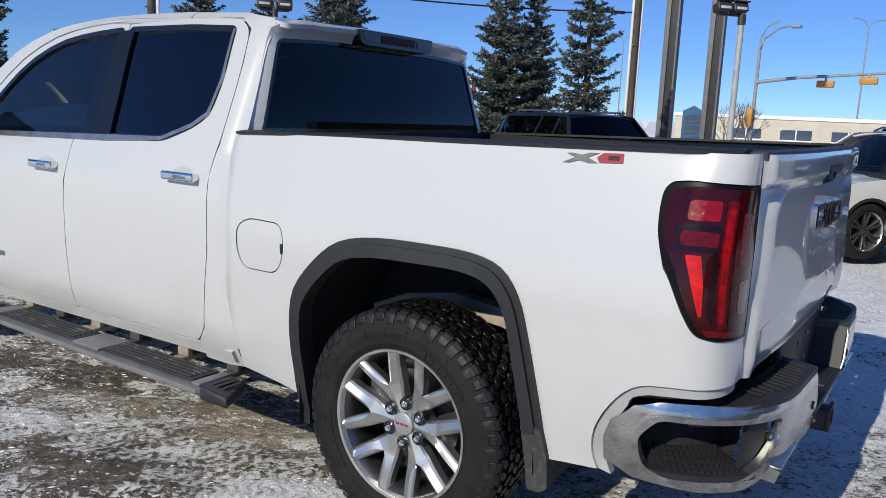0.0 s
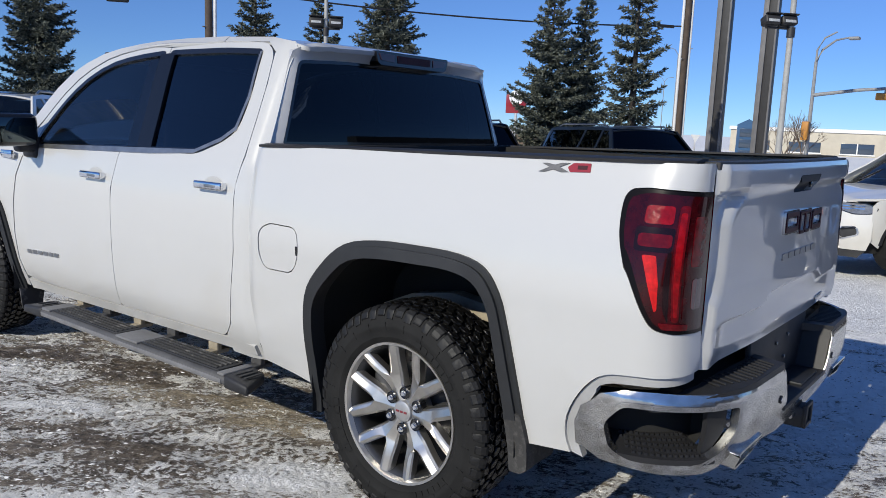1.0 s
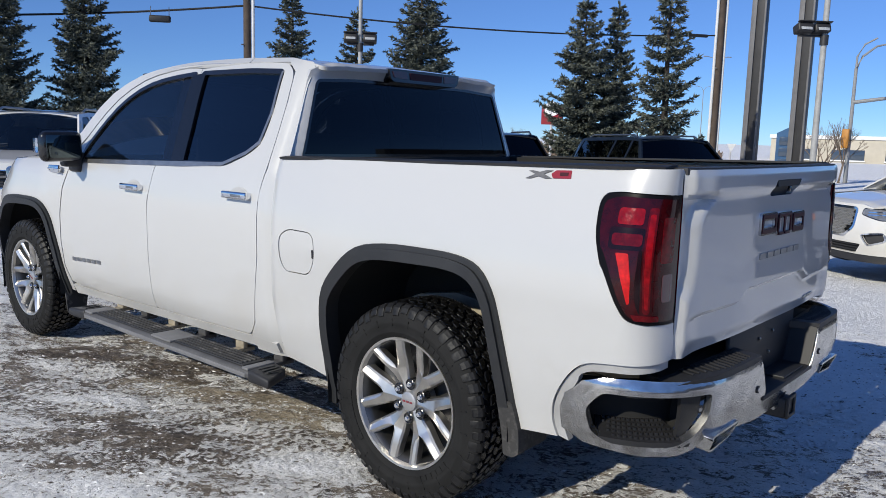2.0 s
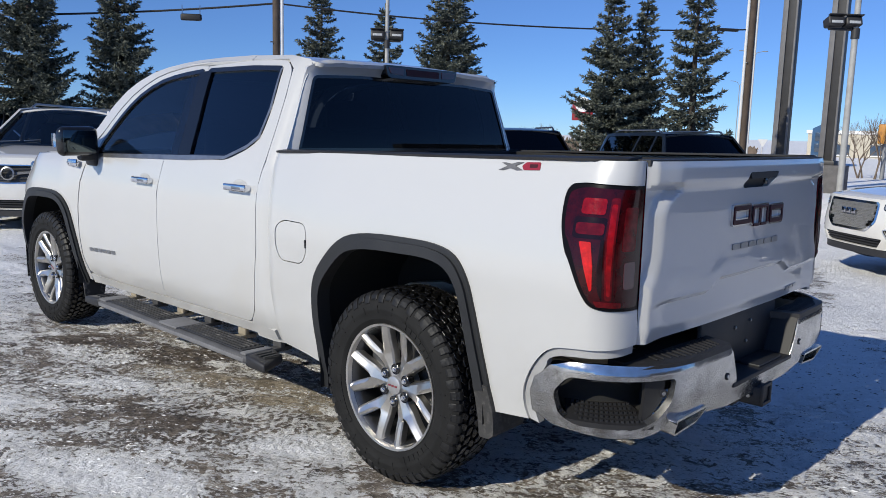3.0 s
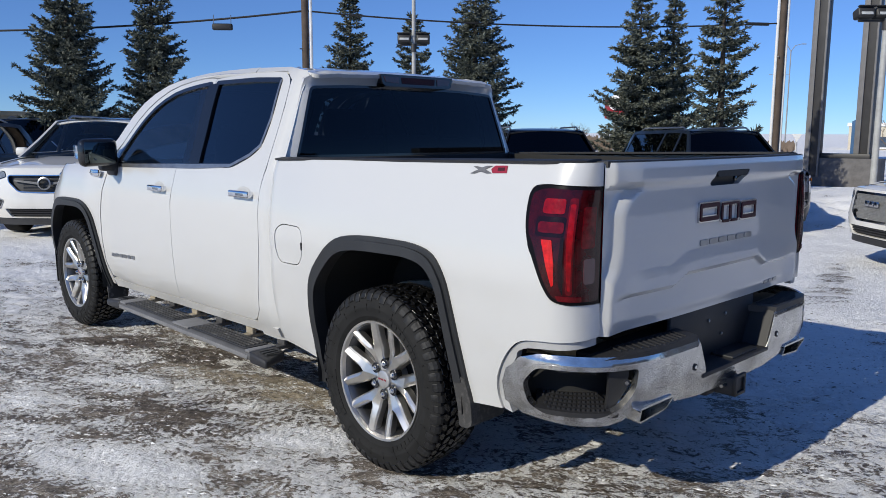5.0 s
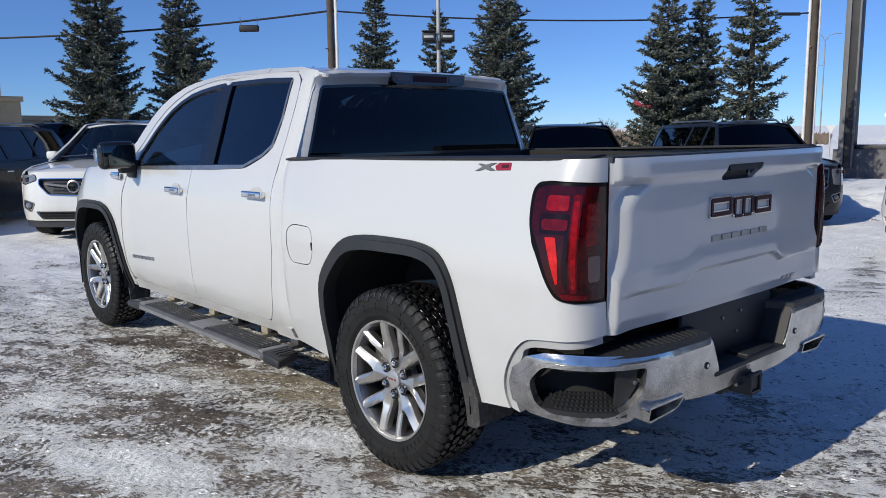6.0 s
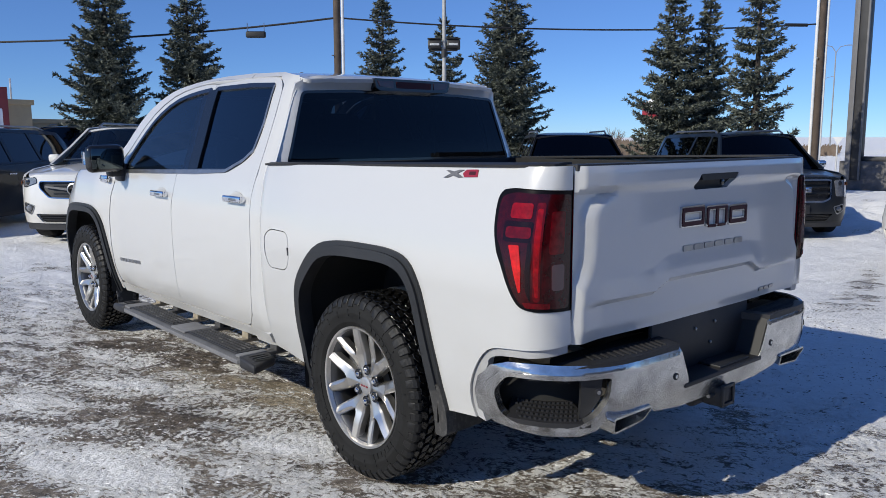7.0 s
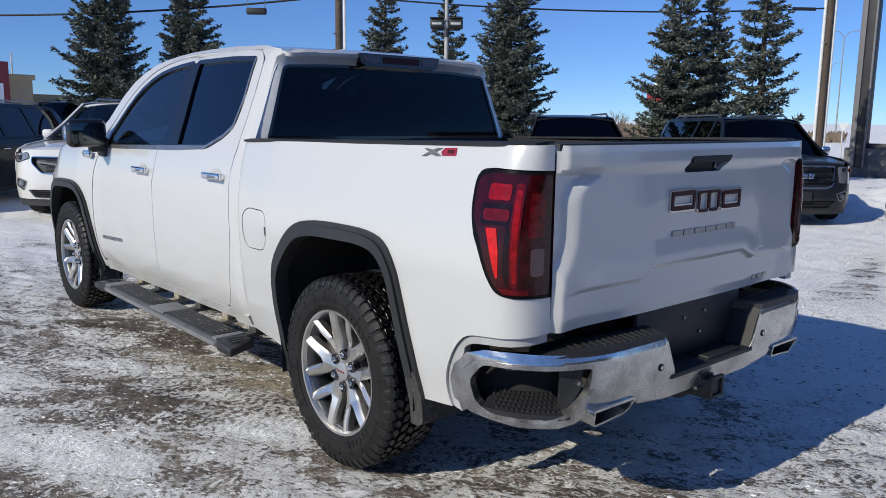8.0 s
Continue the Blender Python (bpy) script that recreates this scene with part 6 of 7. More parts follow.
def car_wheel_style(R, W, rr, dark):
    st = {"tyre": mesh_from("tyre", tyre_mesh(R, W, rr - 0.006), RUBBER)}
    x = -W / 2 + 0.010
    st["rim"] = mesh_from("rim", lathe([(rr - 0.012, x + 0.010), (rr, x - 0.003), (rr + 0.003, x + 0.008), (rr - 0.006, 0.08), (rr - 0.02, 0.08), (rr - 0.02, x + 0.03)], 40, "X", closed=True), ALLOY)
    st["brake_disc"] = mesh_from("brake_disc", joined(lathe([(0.0, 0.0), (0.16, 0.0), (0.16, 0.03), (0.0, 0.03)], 24, "X"), lathe([(0.0, 0.05), (rr - 0.03, 0.05), (rr - 0.03, 0.06), (0.0, 0.06)], 24, "X")), DARK)
    st["hub_cap"] = mesh_from("hub_cap", lathe([(0.0, x + 0.020), (0.03, x + 0.021), (0.07, x + 0.03), (0.07, x + 0.09)], 20, "X"), ALLOY_DARK if dark else ALLOY)
    st["spokes"] = [mesh_from("spoke", spoke_mesh(0.05, rr - 0.01, 2 * math.pi * k / 6 + d * 0.10, 2 * math.pi * k / 6 + d * 0.17, 0.034, 0.030, x + 0.035, x + 0.006, 0.035), ALLOY_DARK if dark else ALLOY) for k in range(6) for d in (-1, 1)]
    st["nut"], st["nuts"], st["nut_r"], st["nut_x"] = mesh_from("lug_nut", lathe([(0.0, -0.008), (0.009, -0.008), (0.009, 0.012)], 6, "X"), STEEL), 5, 0.05, x + 0.022
    return st


CAR_STYLE = car_wheel_style(0.375, 0.245, 0.255, False)
DARK_STYLE = car_wheel_style(0.375, 0.245, 0.255, True)


def suv(label, m, L, W, H, paint, nose, hood=1.06, belt=1.08, axle=0.95, base=3.0, rails=True, sunroof=False):
    """A parked sport utility car: origin under the middle of its nose, nose towards +y. nose: the style of its front."""
    car = thing("parked_suv", label, "car", m)
    lift = 0.27
    win_top, tilt = H - 0.10, 0.36
    wt, wb = W - 0.02, W

    def half_w(y):
        return W * (1 - 0.17 * ease(-0.62, 0.0, y) ** 1.5 - 0.08 * ease(-L + 0.5, -L, y))

    prof = smooth_curve([(0.2, 0.93), (0.32, 0.955), (0.5, 0.985), (0.72, 1.0), (0.92, 0.99), (belt, 0.955), (belt + 0.04, 0.935), (H, 0.68)])

    def side(y, z, proud=0.0):
        return Vector((-half_w(y) * prof(z) - proud, y, z))

    def two(name, bm, mat, lab="", sharp=32):
        o = mirrored(bm)
        return part(name, bm, mat, car, lab, sharp), part(name, o, mat, car, lab, sharp)

    def wheel_arch(yc, r):
        return [(yc + r * math.cos(a), 0.375 + r * math.sin(a)) for a in [math.pi * k / 14 for k in range(15)]]
    ya, yr = -axle, -axle - base
    f_arch, r_arch = wheel_arch(ya, 0.43), wheel_arch(yr, 0.43)
    hood_front = hood - 0.16
    outline = [(-0.40, lift + 0.14), (-0.37, 0.50), (-0.37, hood_front - 0.03), (-0.44, hood_front + 0.035), (-0.7, hood - 0.05), (-1.30, belt - 0.01), (-2.2, belt + 0.01), (-L + 0.35, belt + 0.05), (-L + 0.06, belt + 0.03), (-L + 0.02, 0.75), (-L + 0.08, 0.36)]
    outline += [(yr - 0.43, lift + 0.05)] + r_arch[::-1][1:-1] + [(yr + 0.43, lift), (ya - 0.43, lift)] + f_arch[::-1][1:-1] + [(ya + 0.43, lift + 0.06)]
    two("body_side", sheet(outline, side, (-1, 0, 0), 0.07, depth=0.03), paint)
    for yc, a in ((ya, f_arch), (yr, r_arch)):
        o = wheel_arch(yc, 0.445)
        two("arch_trim", sheet(o + wheel_arch(yc, 0.40)[::-1], lambda y, z: side(y, z, 0.008), (-1, 0, 0), 0.06, depth=0.05), PLASTIC if nose != "wing" else paint)
        bm = bmesh.new()
        rows = [[bm.verts.new((-x, y, z)) for x in (W * 0.95, W * 0.55)] for y, z in wheel_arch(yc, 0.42)]
        for p, q in zip(rows, rows[1:]):
            bm.faces.new((p[0], p[1], q[1], q[0]))
        bm.faces.new([r[1] for r in rows])
        two("arch_liner", bm, DARK)
    two("rocker", sheet([(ya - 0.42, lift + 0.005), (yr + 0.42, lift + 0.005), (yr + 0.42, lift - 0.07), (ya - 0.42, lift - 0.07)], lambda y, z: side(y, max(z, 0.25), -0.01) + Vector((0, 0, min(0, z - 0.25))), (-1, 0, 0), 0.1, depth=0.06), PLASTIC)
    for y0 in (ya - 0.50, ya - 1.55, ya - 2.50):
        two("door_gap", sheet([(y0, lift + 0.08), (y0 - 0.008, lift + 0.08), (y0 - 0.008, belt - 0.02), (y0, belt - 0.02)], lambda y, z: side(y, z, 0.0015), (-1, 0, 0), 0.1, depth=0.002), SEALRUBBER)
    for y0 in (ya - 1.40, ya - 2.40):
        two("door_handle", block((0.03, 0.20, 0.03), (-W * 0.985 - 0.012, y0, 0.93), 0.01), CHROME if nose != "mesh" else paint)

    # greenhouse
    g_out = [(-1.18, belt + 0.00), (-1.62, belt + 0.27), (-2.02, win_top + 0.04), (-2.5, win_top + 0.075), (-L + 0.9, win_top + 0.055), (-L + 0.48, win_top + 0.02), (-L + 0.16, belt + 0.30), (-L + 0.06, belt + 0.04), (-L + 0.35, belt + 0.056), (-2.2, belt + 0.016)]
    wins = [rounded([(-1.50, belt + 0.055), (-1.76, belt + 0.25), (-2.10, win_top - 0.005), (-2.38, win_top + 0.01), (-2.44, belt + 0.055)], 0.03, 3),
            rounded([(-2.53, belt + 0.055), (-2.47, win_top + 0.012), (-3.30, win_top + 0.008), (-3.42, belt + 0.06)], 0.03, 3),
            rounded([(-3.52, belt + 0.065), (-3.40, win_top + 0.005), (-L + 0.62, win_top - 0.03), (-L + 0.42, belt + 0.16), (-L + 0.55, belt + 0.075)], 0.04, 3)]
    two("cab_side", sheet(g_out, side, (-1, 0, 0), 0.07, wins, 0.03), paint)
    for w in wins:
        two("window", sheet(spread(w, 0.002), lambda y, z: side(y, z, -0.012), (-1, 0, 0), 0.1, depth=0), PANE_CAR, "dark side window")
    roof_w = half_w(-2.5) * prof(win_top + 0.06)

    def roof_at(x, y):
        q = abs(x) / roof_w
        return Vector((x, y, smooth_top(y) - 0.02 * q * q - 0.03 * q ** 6))
    smooth_top = smooth_curve([(-L + 0.40, H - 0.075), (-L + 0.9, H - 0.03), (-2.9, H), (-2.4, H - 0.015), (-2.0, H - 0.06)])
    part("roof", sheet([(-roof_w, -2.02), (roof_w, -2.02), (roof_w, -L + 0.45), (-roof_w, -L + 0.45)], roof_at, (0, 0, 1), 0.12, depth=0.03), paint, car)
    if sunroof:
        part("sunroof", sheet(rounded([(-0.42, -2.18), (0.42, -2.18), (0.42, -2.95), (-0.42, -2.95)], 0.05, 3), lambda x, y: roof_at(x, y) + Vector((0, 0, 0.004)), (0, 0, 1), 0.12, depth=0.004), GLOSSBLACK, car)
    if rails:
        two("roof_rail", tube([(-roof_w + 0.05, -2.35, H - 0.03), (-roof_w + 0.05, -2.5, H + 0.025), (-roof_w + 0.05, -L + 1.1, H + 0.015), (-roof_w + 0.05, -L + 0.85, H - 0.04)], 0.018), STEEL)

    def screen_at(x, t):
        z = belt - 0.03 + (win_top + 0.05 - belt + 0.03) * t
        return Vector((x * (0.945 * W + (roof_w + 0.0 - 0.945 * W) * t), -1.20 - 0.84 * t - 0.16 * x * x * (1 - 0.4 * t), z + 0.0))
    part("windscreen", sheet([(-1, 0), (1, 0), (1, 1), (-1, 1)], screen_at, (0, 1, 1), 0.15, depth=0), PANE if nose == "bars" else PANE_FRONT, car, "sloping windscreen")
    if nose == "wing":
        part("sunroof", sheet(rounded([(-0.46, -2.22), (0.46, -2.22), (0.46, -3.25), (-0.46, -3.25)], 0.05, 3), lambda x, y: roof_at(x, y) + Vector((0, 0, 0.006)), (0, 0, 1), 0.12, depth=0.004), GLOSSBLACK, car, "dark glass sunroof")
    part("wiper_cowl", block((1.5 * W, 0.16, 0.05), (0, -1.16, belt - 0.055), 0.02), PLASTIC, car)

    def bonnet_at(x, y):
        q = abs(x) / W
        return Vector((x, y - 0.10 * q ** 3 * ease(-0.8, 0, y), hood_front + 0.045 + (belt + 0.0 - hood_front - 0.045) * ease(0.1, -1.5, y) ** 0.8 - 0.035 * q ** 3 + 0.018 * ease(0.62, 0.48, q) - 0.05 * ease(-0.22, -0.06, y)))
    part("bonnet", sheet(rounded([(-0.72 * W, -0.10), (0.72 * W, -0.10), (0.955 * W, -0.52), (0.975 * W, -1.22), (-0.975 * W, -1.22), (-0.955 * W, -0.52)], 0.06, 3), bonnet_at, (0, 0, 1), 0.08, depth=0.03), paint, car)

    # front
    def face_y(x, z):
        q = abs(x) / W
        return -0.02 - 0.05 * q ** 2 - 0.36 * q ** 5 - 0.05 * ease(0.55, hood_front + 0.05, z) - 0.05 * ease(0.5, 0.25, z)

    def face(x, z, proud=0.0):
        return Vector((x, face_y(x, z) + proud, z))
    hf = hood_front + 0.05
    grilles = {"wing": [(-0.54, hf - 0.10), (0.54, hf - 0.10), (0.54, hf - 0.19), (0.38, hf - 0.335), (0, hf - 0.35), (-0.38, hf - 0.335), (-0.54, hf - 0.19)],
               "bars": [(-0.56, hf - 0.05), (0.56, hf - 0.05), (0.54, hf - 0.38), (0.42, hf - 0.43), (-0.42, hf - 0.43), (-0.54, hf - 0.38)],
               "mesh": [(-0.50, hf - 0.05), (0.50, hf - 0.05), (0.50, hf - 0.30), (0.36, hf - 0.42), (-0.36, hf - 0.42), (-0.50, hf - 0.30)]}
    g_loop = rounded(grilles[nose], 0.04, 3)
    low = rounded([(-0.62, 0.44), (0.62, 0.44), (0.52, 0.31), (-0.52, 0.31)], 0.03, 3)
    fog = rounded([(0.62, 0.56), (0.84, 0.60), (0.86, 0.50), (0.70, 0.43)], 0.03, 3)
    fogs = [[(s * x, z) for x, z in fog] for s in (-1, 1)]
    f_out = [(-0.97 * W, hf - 0.10), (-0.6 * W, hf + 0.0), (0.6 * W, hf + 0.0), (0.97 * W, hf - 0.10), (0.975 * W, 0.45), (0.93 * W, 0.30), (-0.93 * W, 0.30), (-0.975 * W, 0.45)]
    part("front_bumper", sheet(f_out, face, (0, 1, 0), 0.05, [g_loop, low] + fogs, 0.04), paint, car)
    part("bumper_skirt", sheet([(-0.93 * W, 0.31), (0.93 * W, 0.31), (0.86 * W, 0.20), (-0.86 * W, 0.20)], lambda x, z: face(x, z, -0.02), (0, 1, 0), 0.1, depth=0.05), PLASTIC, car)
    part("lower_intake", sheet(spread(low, 0.01), lambda x, z: face(x, z, -0.05), (0, 1, 0), 0.1, depth=0), MESHGREY, car)
    for k in range(3):
        part("intake_bar", sheet([(-0.56, 0.345 + 0.034 * k), (0.56, 0.345 + 0.034 * k), (0.56, 0.357 + 0.034 * k), (-0.56, 0.357 + 0.034 * k)], lambda x, z: face(x, z, -0.015), (0, 1, 0), 0.1, depth=0.02), PLASTIC, car)
    grille = part("grille", sheet(spread(g_loop, 0.01), lambda x, z: face(x, z, -0.045), (0, 1, 0), 0.1, depth=0), MESHGREY, car, "dark front grille")
    rim_w = 0.007 if nose == "wing" else 0.016
    part("grille_rim", sheet(spread(g_loop, rim_w), lambda x, z: face(x, z, 0.010), (0, 1, 0), 0.04, [spread(g_loop, -rim_w)], 0.04), BADGE_CHROME if nose != "mesh" else CHROME, grille)
    gx0, gx1 = min(p[0] for p in g_loop), max(p[0] for p in g_loop)
    gz0, gz1 = min(p[1] for p in g_loop), max(p[1] for p in g_loop)
    if nose == "wing":
        for s in (-1, 1):
            part("grille_wing", sheet([(s * 0.09, hf - 0.20), (s * 0.44, hf - 0.165), (s * 0.46, hf - 0.185), (s * 0.09, hf - 0.235)], lambda x, z: face(x, z, 0.004), (0, 1, 0), 0.08, depth=0.02), BADGE_GREY, grille)
        part("badge_ring", moved(lathe([(0.085, -0.01), (0.095, 0.01), (0.075, 0.018), (0.068, -0.01)], 28, "Y", closed=True), Matrix.Translation((0, -0.03, hf - 0.215))), STEEL, grille)
        for k in range(12):
            part("grille_slat", sheet([(-0.34, gz0 + 0.04 + 0.020 * k), (0.34, gz0 + 0.04 + 0.020 * k), (0.34, gz0 + 0.047 + 0.020 * k), (-0.34, gz0 + 0.047 + 0.020 * k)], lambda x, z: face(x, z, -0.03), (0, 1, 0), 0.15, depth=0.008), PLASTIC, grille)
    elif nose == "bars":
        for k in range(3):
            z0 = gz0 + 0.09 + 0.105 * k
            part("grille_bar", sheet([(gx0 + 0.05, z0), (gx1 - 0.05, z0), (gx1 - 0.05, z0 + 0.05), (gx0 + 0.05, z0 + 0.05)], lambda x, z: face(x, z, -0.002), (0, 1, 0), 0.1, depth=0.03), GLOSSBLACK if paint == PAINT_DARK else CHROME, grille)
        for k in range(3):
            part("badge_block", block((0.10, 0.016, 0.09), (-0.12 + 0.12 * k, 0.0, (gz0 + gz1) / 2 + 0.02), 0.012), CHROME, grille)
    else:
        for k in range(3):
            part("badge_block", block((0.09, 0.016, 0.075), (-0.105 + 0.105 * k, -0.005, (gz0 + gz1) / 2 + 0.05), 0.012), BADGE_CHROME, grille)
        bm = bmesh.new()
        for j in range(9):
            for i in range(19):
                x, z = gx0 + 0.06 + 0.048 * i + (0.024 if j % 2 else 0), gz0 + 0.035 + 0.040 * j
                if abs(x) < 0.46 and (z > gz0 + 0.12 or abs(x) < 0.36):
                    for s in (-1, 1):
                        bmesh.ops.create_cube(bm, size=1, matrix=Matrix.Translation(face(x, z, -0.004)) @ Matrix.Rotation(s * 0.65, 4, "Y") @ Matrix.Diagonal((0.054, 0.018, 0.014, 1)))
        tagged(part("grille_lattice", bm, LATTICE, grille, "chrome honeycomb lattice"), kind="stuff")
    for s, loop in zip((-1, 1), fogs):
        fg = part("fog_recess", sheet(spread(loop, 0.008), lambda x, z: face(x, z, -0.05), (0, 1, 0), 0.08, depth=0), PLASTIC, car)
        if nose != "mesh":
            part("fog_lamp", moved(lathe([(0.045, -0.01), (0.045, 0.012), (0.03, 0.02)], 18, "Y"), Matrix.Translation(face(s * 0.76, 0.52, -0.035))), HEADLENS, fg)
        part("fog_rim", sheet(spread(loop, 0.012), lambda x, z: face(x, z, 0.006), (0, 1, 0), 0.05, [spread(loop, -0.004)], 0.02), STEEL if nose != "mesh" else CHROME, fg)
        hl = rounded([(s * 0.58, hf - 0.12), (s * 0.60, hf - 0.05), (s * 0.90 * W, hf - 0.055), (s * 0.975 * W, hf - 0.10), (s * 0.955 * W, hf - 0.17), (s * 0.80, hf - 0.185)], 0.025, 3)
        if nose == "bars":
            hl = rounded([(s * 0.62, hf - 0.06), (s * 0.93 * W, hf - 0.06), (s * 0.975 * W, hf - 0.12), (s * 0.95 * W, hf - 0.36), (s * 0.66, hf - 0.34)], 0.03, 3)
        lamp = part("head_lamp", sheet(hl, lambda x, z: face(x, z, 0.008), (0, 1, 0), 0.04, depth=0.02), HEADLENS, car, "clear headlamp")
        part("lamp_bezel", sheet(spread(hl, 0.012), lambda x, z: face(x, z, 0.004), (0, 1, 0), 0.04, [spread(hl, -0.006)], 0.012), GLOSSBLACK, lamp)
        if nose == "mesh":
            for q in range(2):
                part("lamp_strip", sheet([(s * 0.66, hf - 0.085 - 0.035 * q), (s * 0.90 * W, hf - 0.075 - 0.035 * q), (s * 0.90 * W, hf - 0.087 - 0.035 * q), (s * 0.66, hf - 0.097 - 0.035 * q)], lambda x, z: face(x, z, 0.012), (0, 1, 0), 0.06, depth=0.006), CHROME, lamp)
        else:
            part("lamp_eye", moved(lathe([(0.04, -0.01), (0.04, 0.012), (0.02, 0.02)], 16, "Y"), Matrix.Translation(face(s * 0.74, hf - 0.115, 0.008))), GLOSSBLACK, lamp)
        if nose != "mesh":
            part("side_marker", sheet(rounded([(-0.30, hf - 0.10), (-0.42, hf - 0.09), (-0.42, hf - 0.15), (-0.30, hf - 0.16)], 0.01, 2) if s < 0 else rounded([(-0.30, hf - 0.10), (-0.42, hf - 0.09), (-0.42, hf - 0.15), (-0.30, hf - 0.16)], 0.01, 2), lambda y, z: (lambda p: Vector((p.x if s < 0 else -p.x, p.y, p.z)))(side(y, z, 0.004)), (s, 0, 0), 0.05, depth=0.004), AMBER, lamp)
        mirror = part("wing_mirror", block((0.18, 0.12, 0.14), (s * (W + 0.10), -1.62, belt + 0.07), 0.045, 4), paint if nose != "bars" else CHROME, car)
        part("mirror_foot", block((0.12, 0.07, 0.05), (s * (W - 0.02), -1.62, belt + 0.03), 0.015), PLASTIC, mirror)
    if nose == "bars":
        part("plate_panel", block((0.31, 0.012, 0.155), (0, 0.012, 0.52), 0.01), PLASTIC, car)
    part("tail_panel", sheet([(-0.90 * W, 0.35), (0.90 * W, 0.35), (0.92 * W, belt), (roof_w, H - 0.10), (-roof_w, H - 0.10), (-0.92 * W, belt)], lambda x, z: Vector((x, -L + 0.03 + 0.42 * ease(belt, H, z), z)), (0, -1, 0), 0.15, depth=0.03), paint, car)
    part("underbody", block((1.7 * W, L - 0.6, 0.16), (0, -L / 2, 0.33), 0.03), DARK, car)
    part("cabin_trim", joined(block((1.55 * W, 0.4, 0.24), (0, -1.62, belt - 0.10), 0.05), block((0.5, 0.16, 0.66), (-0.4, -2.65, belt + 0.02), 0.06), block((0.5, 0.16, 0.66), (0.4, -2.65, belt + 0.02), 0.06), block((1.3, 0.14, 0.6), (0, -3.6, belt + 0.02), 0.06)), INTERIOR, car)
    for x, y, ls in ((-W + 0.13, ya, True), (W - 0.13, ya, False), (-W + 0.13, yr, True), (W - 0.13, yr, False)):
        fill_wheel(build_wheel(car, (x, y, 0.375), ls), 0.375, 0.245, 0.255, 6, DARK_STYLE if nose == "mesh" else CAR_STYLE)
    return car


def parked(x, y, fx, fy, z=None):
    """Pose of a car whose nose is over (x, y) and looks along (fx, fy)."""
    mid = (x - fx * 2.3, y - fy * 2.3)
    return pose(x, y, (bank(*mid) if z is None else z), 0, 0, math.degrees(math.atan2(-fx, fy)))


ROW = (-0.681, -0.732)
suv("white family SUV with winged grille parked nose-out on snow", parked(0.55, 9.41, *ROW, -0.03), 5.15, 0.99, 1.78, PAINT_B, "wing", hood=1.13, belt=1.15, sunroof=True)
suv("dark grey full-size SUV parked nose-out in snowy row", parked(10.85, 3.40, -0.643, -0.766, -0.27), 6.05, 1.03, 1.89, PAINT_DARK, "bars", hood=1.20, belt=1.20, rails=True)
suv("black full-size SUV parked in row behind the pickup", parked(8.25, 6.05, *ROW, -0.27), 5.5, 1.08, 1.89, PAINT_BLACK, "bars", hood=1.20, belt=1.20)
suv("dark grey SUV parked beside the white SUV", parked(-1.80, 11.55, *ROW, -0.03), 4.9, 0.96, 1.74, PAINT_DARK, "wing")
suv("black SUV parked in a farther row", parked(2.9, 21.5, *ROW), 4.9, 0.96, 1.76, PAINT_BLACK, "bars")
suv("pearl white SUV with chrome mesh grille parked on snow", parked(8.30, 0.90, -0.76, 0.65, -0.17), 4.9, 0.97, 1.70, PAINT_B, "mesh", base=2.86)
suv("black full-size utility car beyond the pearl white SUV", parked(17.2, 1.0, -0.76, 0.65, 0.05), 5.2, 1.0, 1.90, PAINT_BLACK, "bars", hood=1.18, belt=1.18)
suv("dark grey SUV parked beside the pearl white SUV", parked(6.32, -1.23, -0.76, 0.65, -0.08), 4.9, 0.96, 1.76, PAINT_DARK, "bars", base=2.86)


# ---- trees ----
BARK = material("spruce_bark", (0.050, 0.040, 0.032), rough=0.9, vary=0.4, scale=9, bump=0.01, bump_scale=30)


def needle_material(name, dark, light):
    m = material(name, dark, rough=0.75, spec=0.25)
    nt = m.node_tree
    geo = nt.nodes.new("ShaderNodeNewGeometry")
    ramp = nt.nodes.new("ShaderNodeValToRGB")
    ramp.color_ramp.elements[0].color, ramp.color_ramp.elements[1].color = (*dark, 1), (*light, 1)
    nt.links.new(geo.outputs["Random Per Island"], ramp.inputs["Fac"])
    nt.links.new(ramp.outputs["Color"], nt.nodes["Principled BSDF"].inputs["Base Color"])
    return m


NEEDLES = needle_material("blue_green_needles", (0.020, 0.028, 0.022), (0.200, 0.215, 0.175))
TWIGS = material("bare_twigs", (0.16, 0.12, 0.09), rough=0.9, vary=0.3, scale=6)


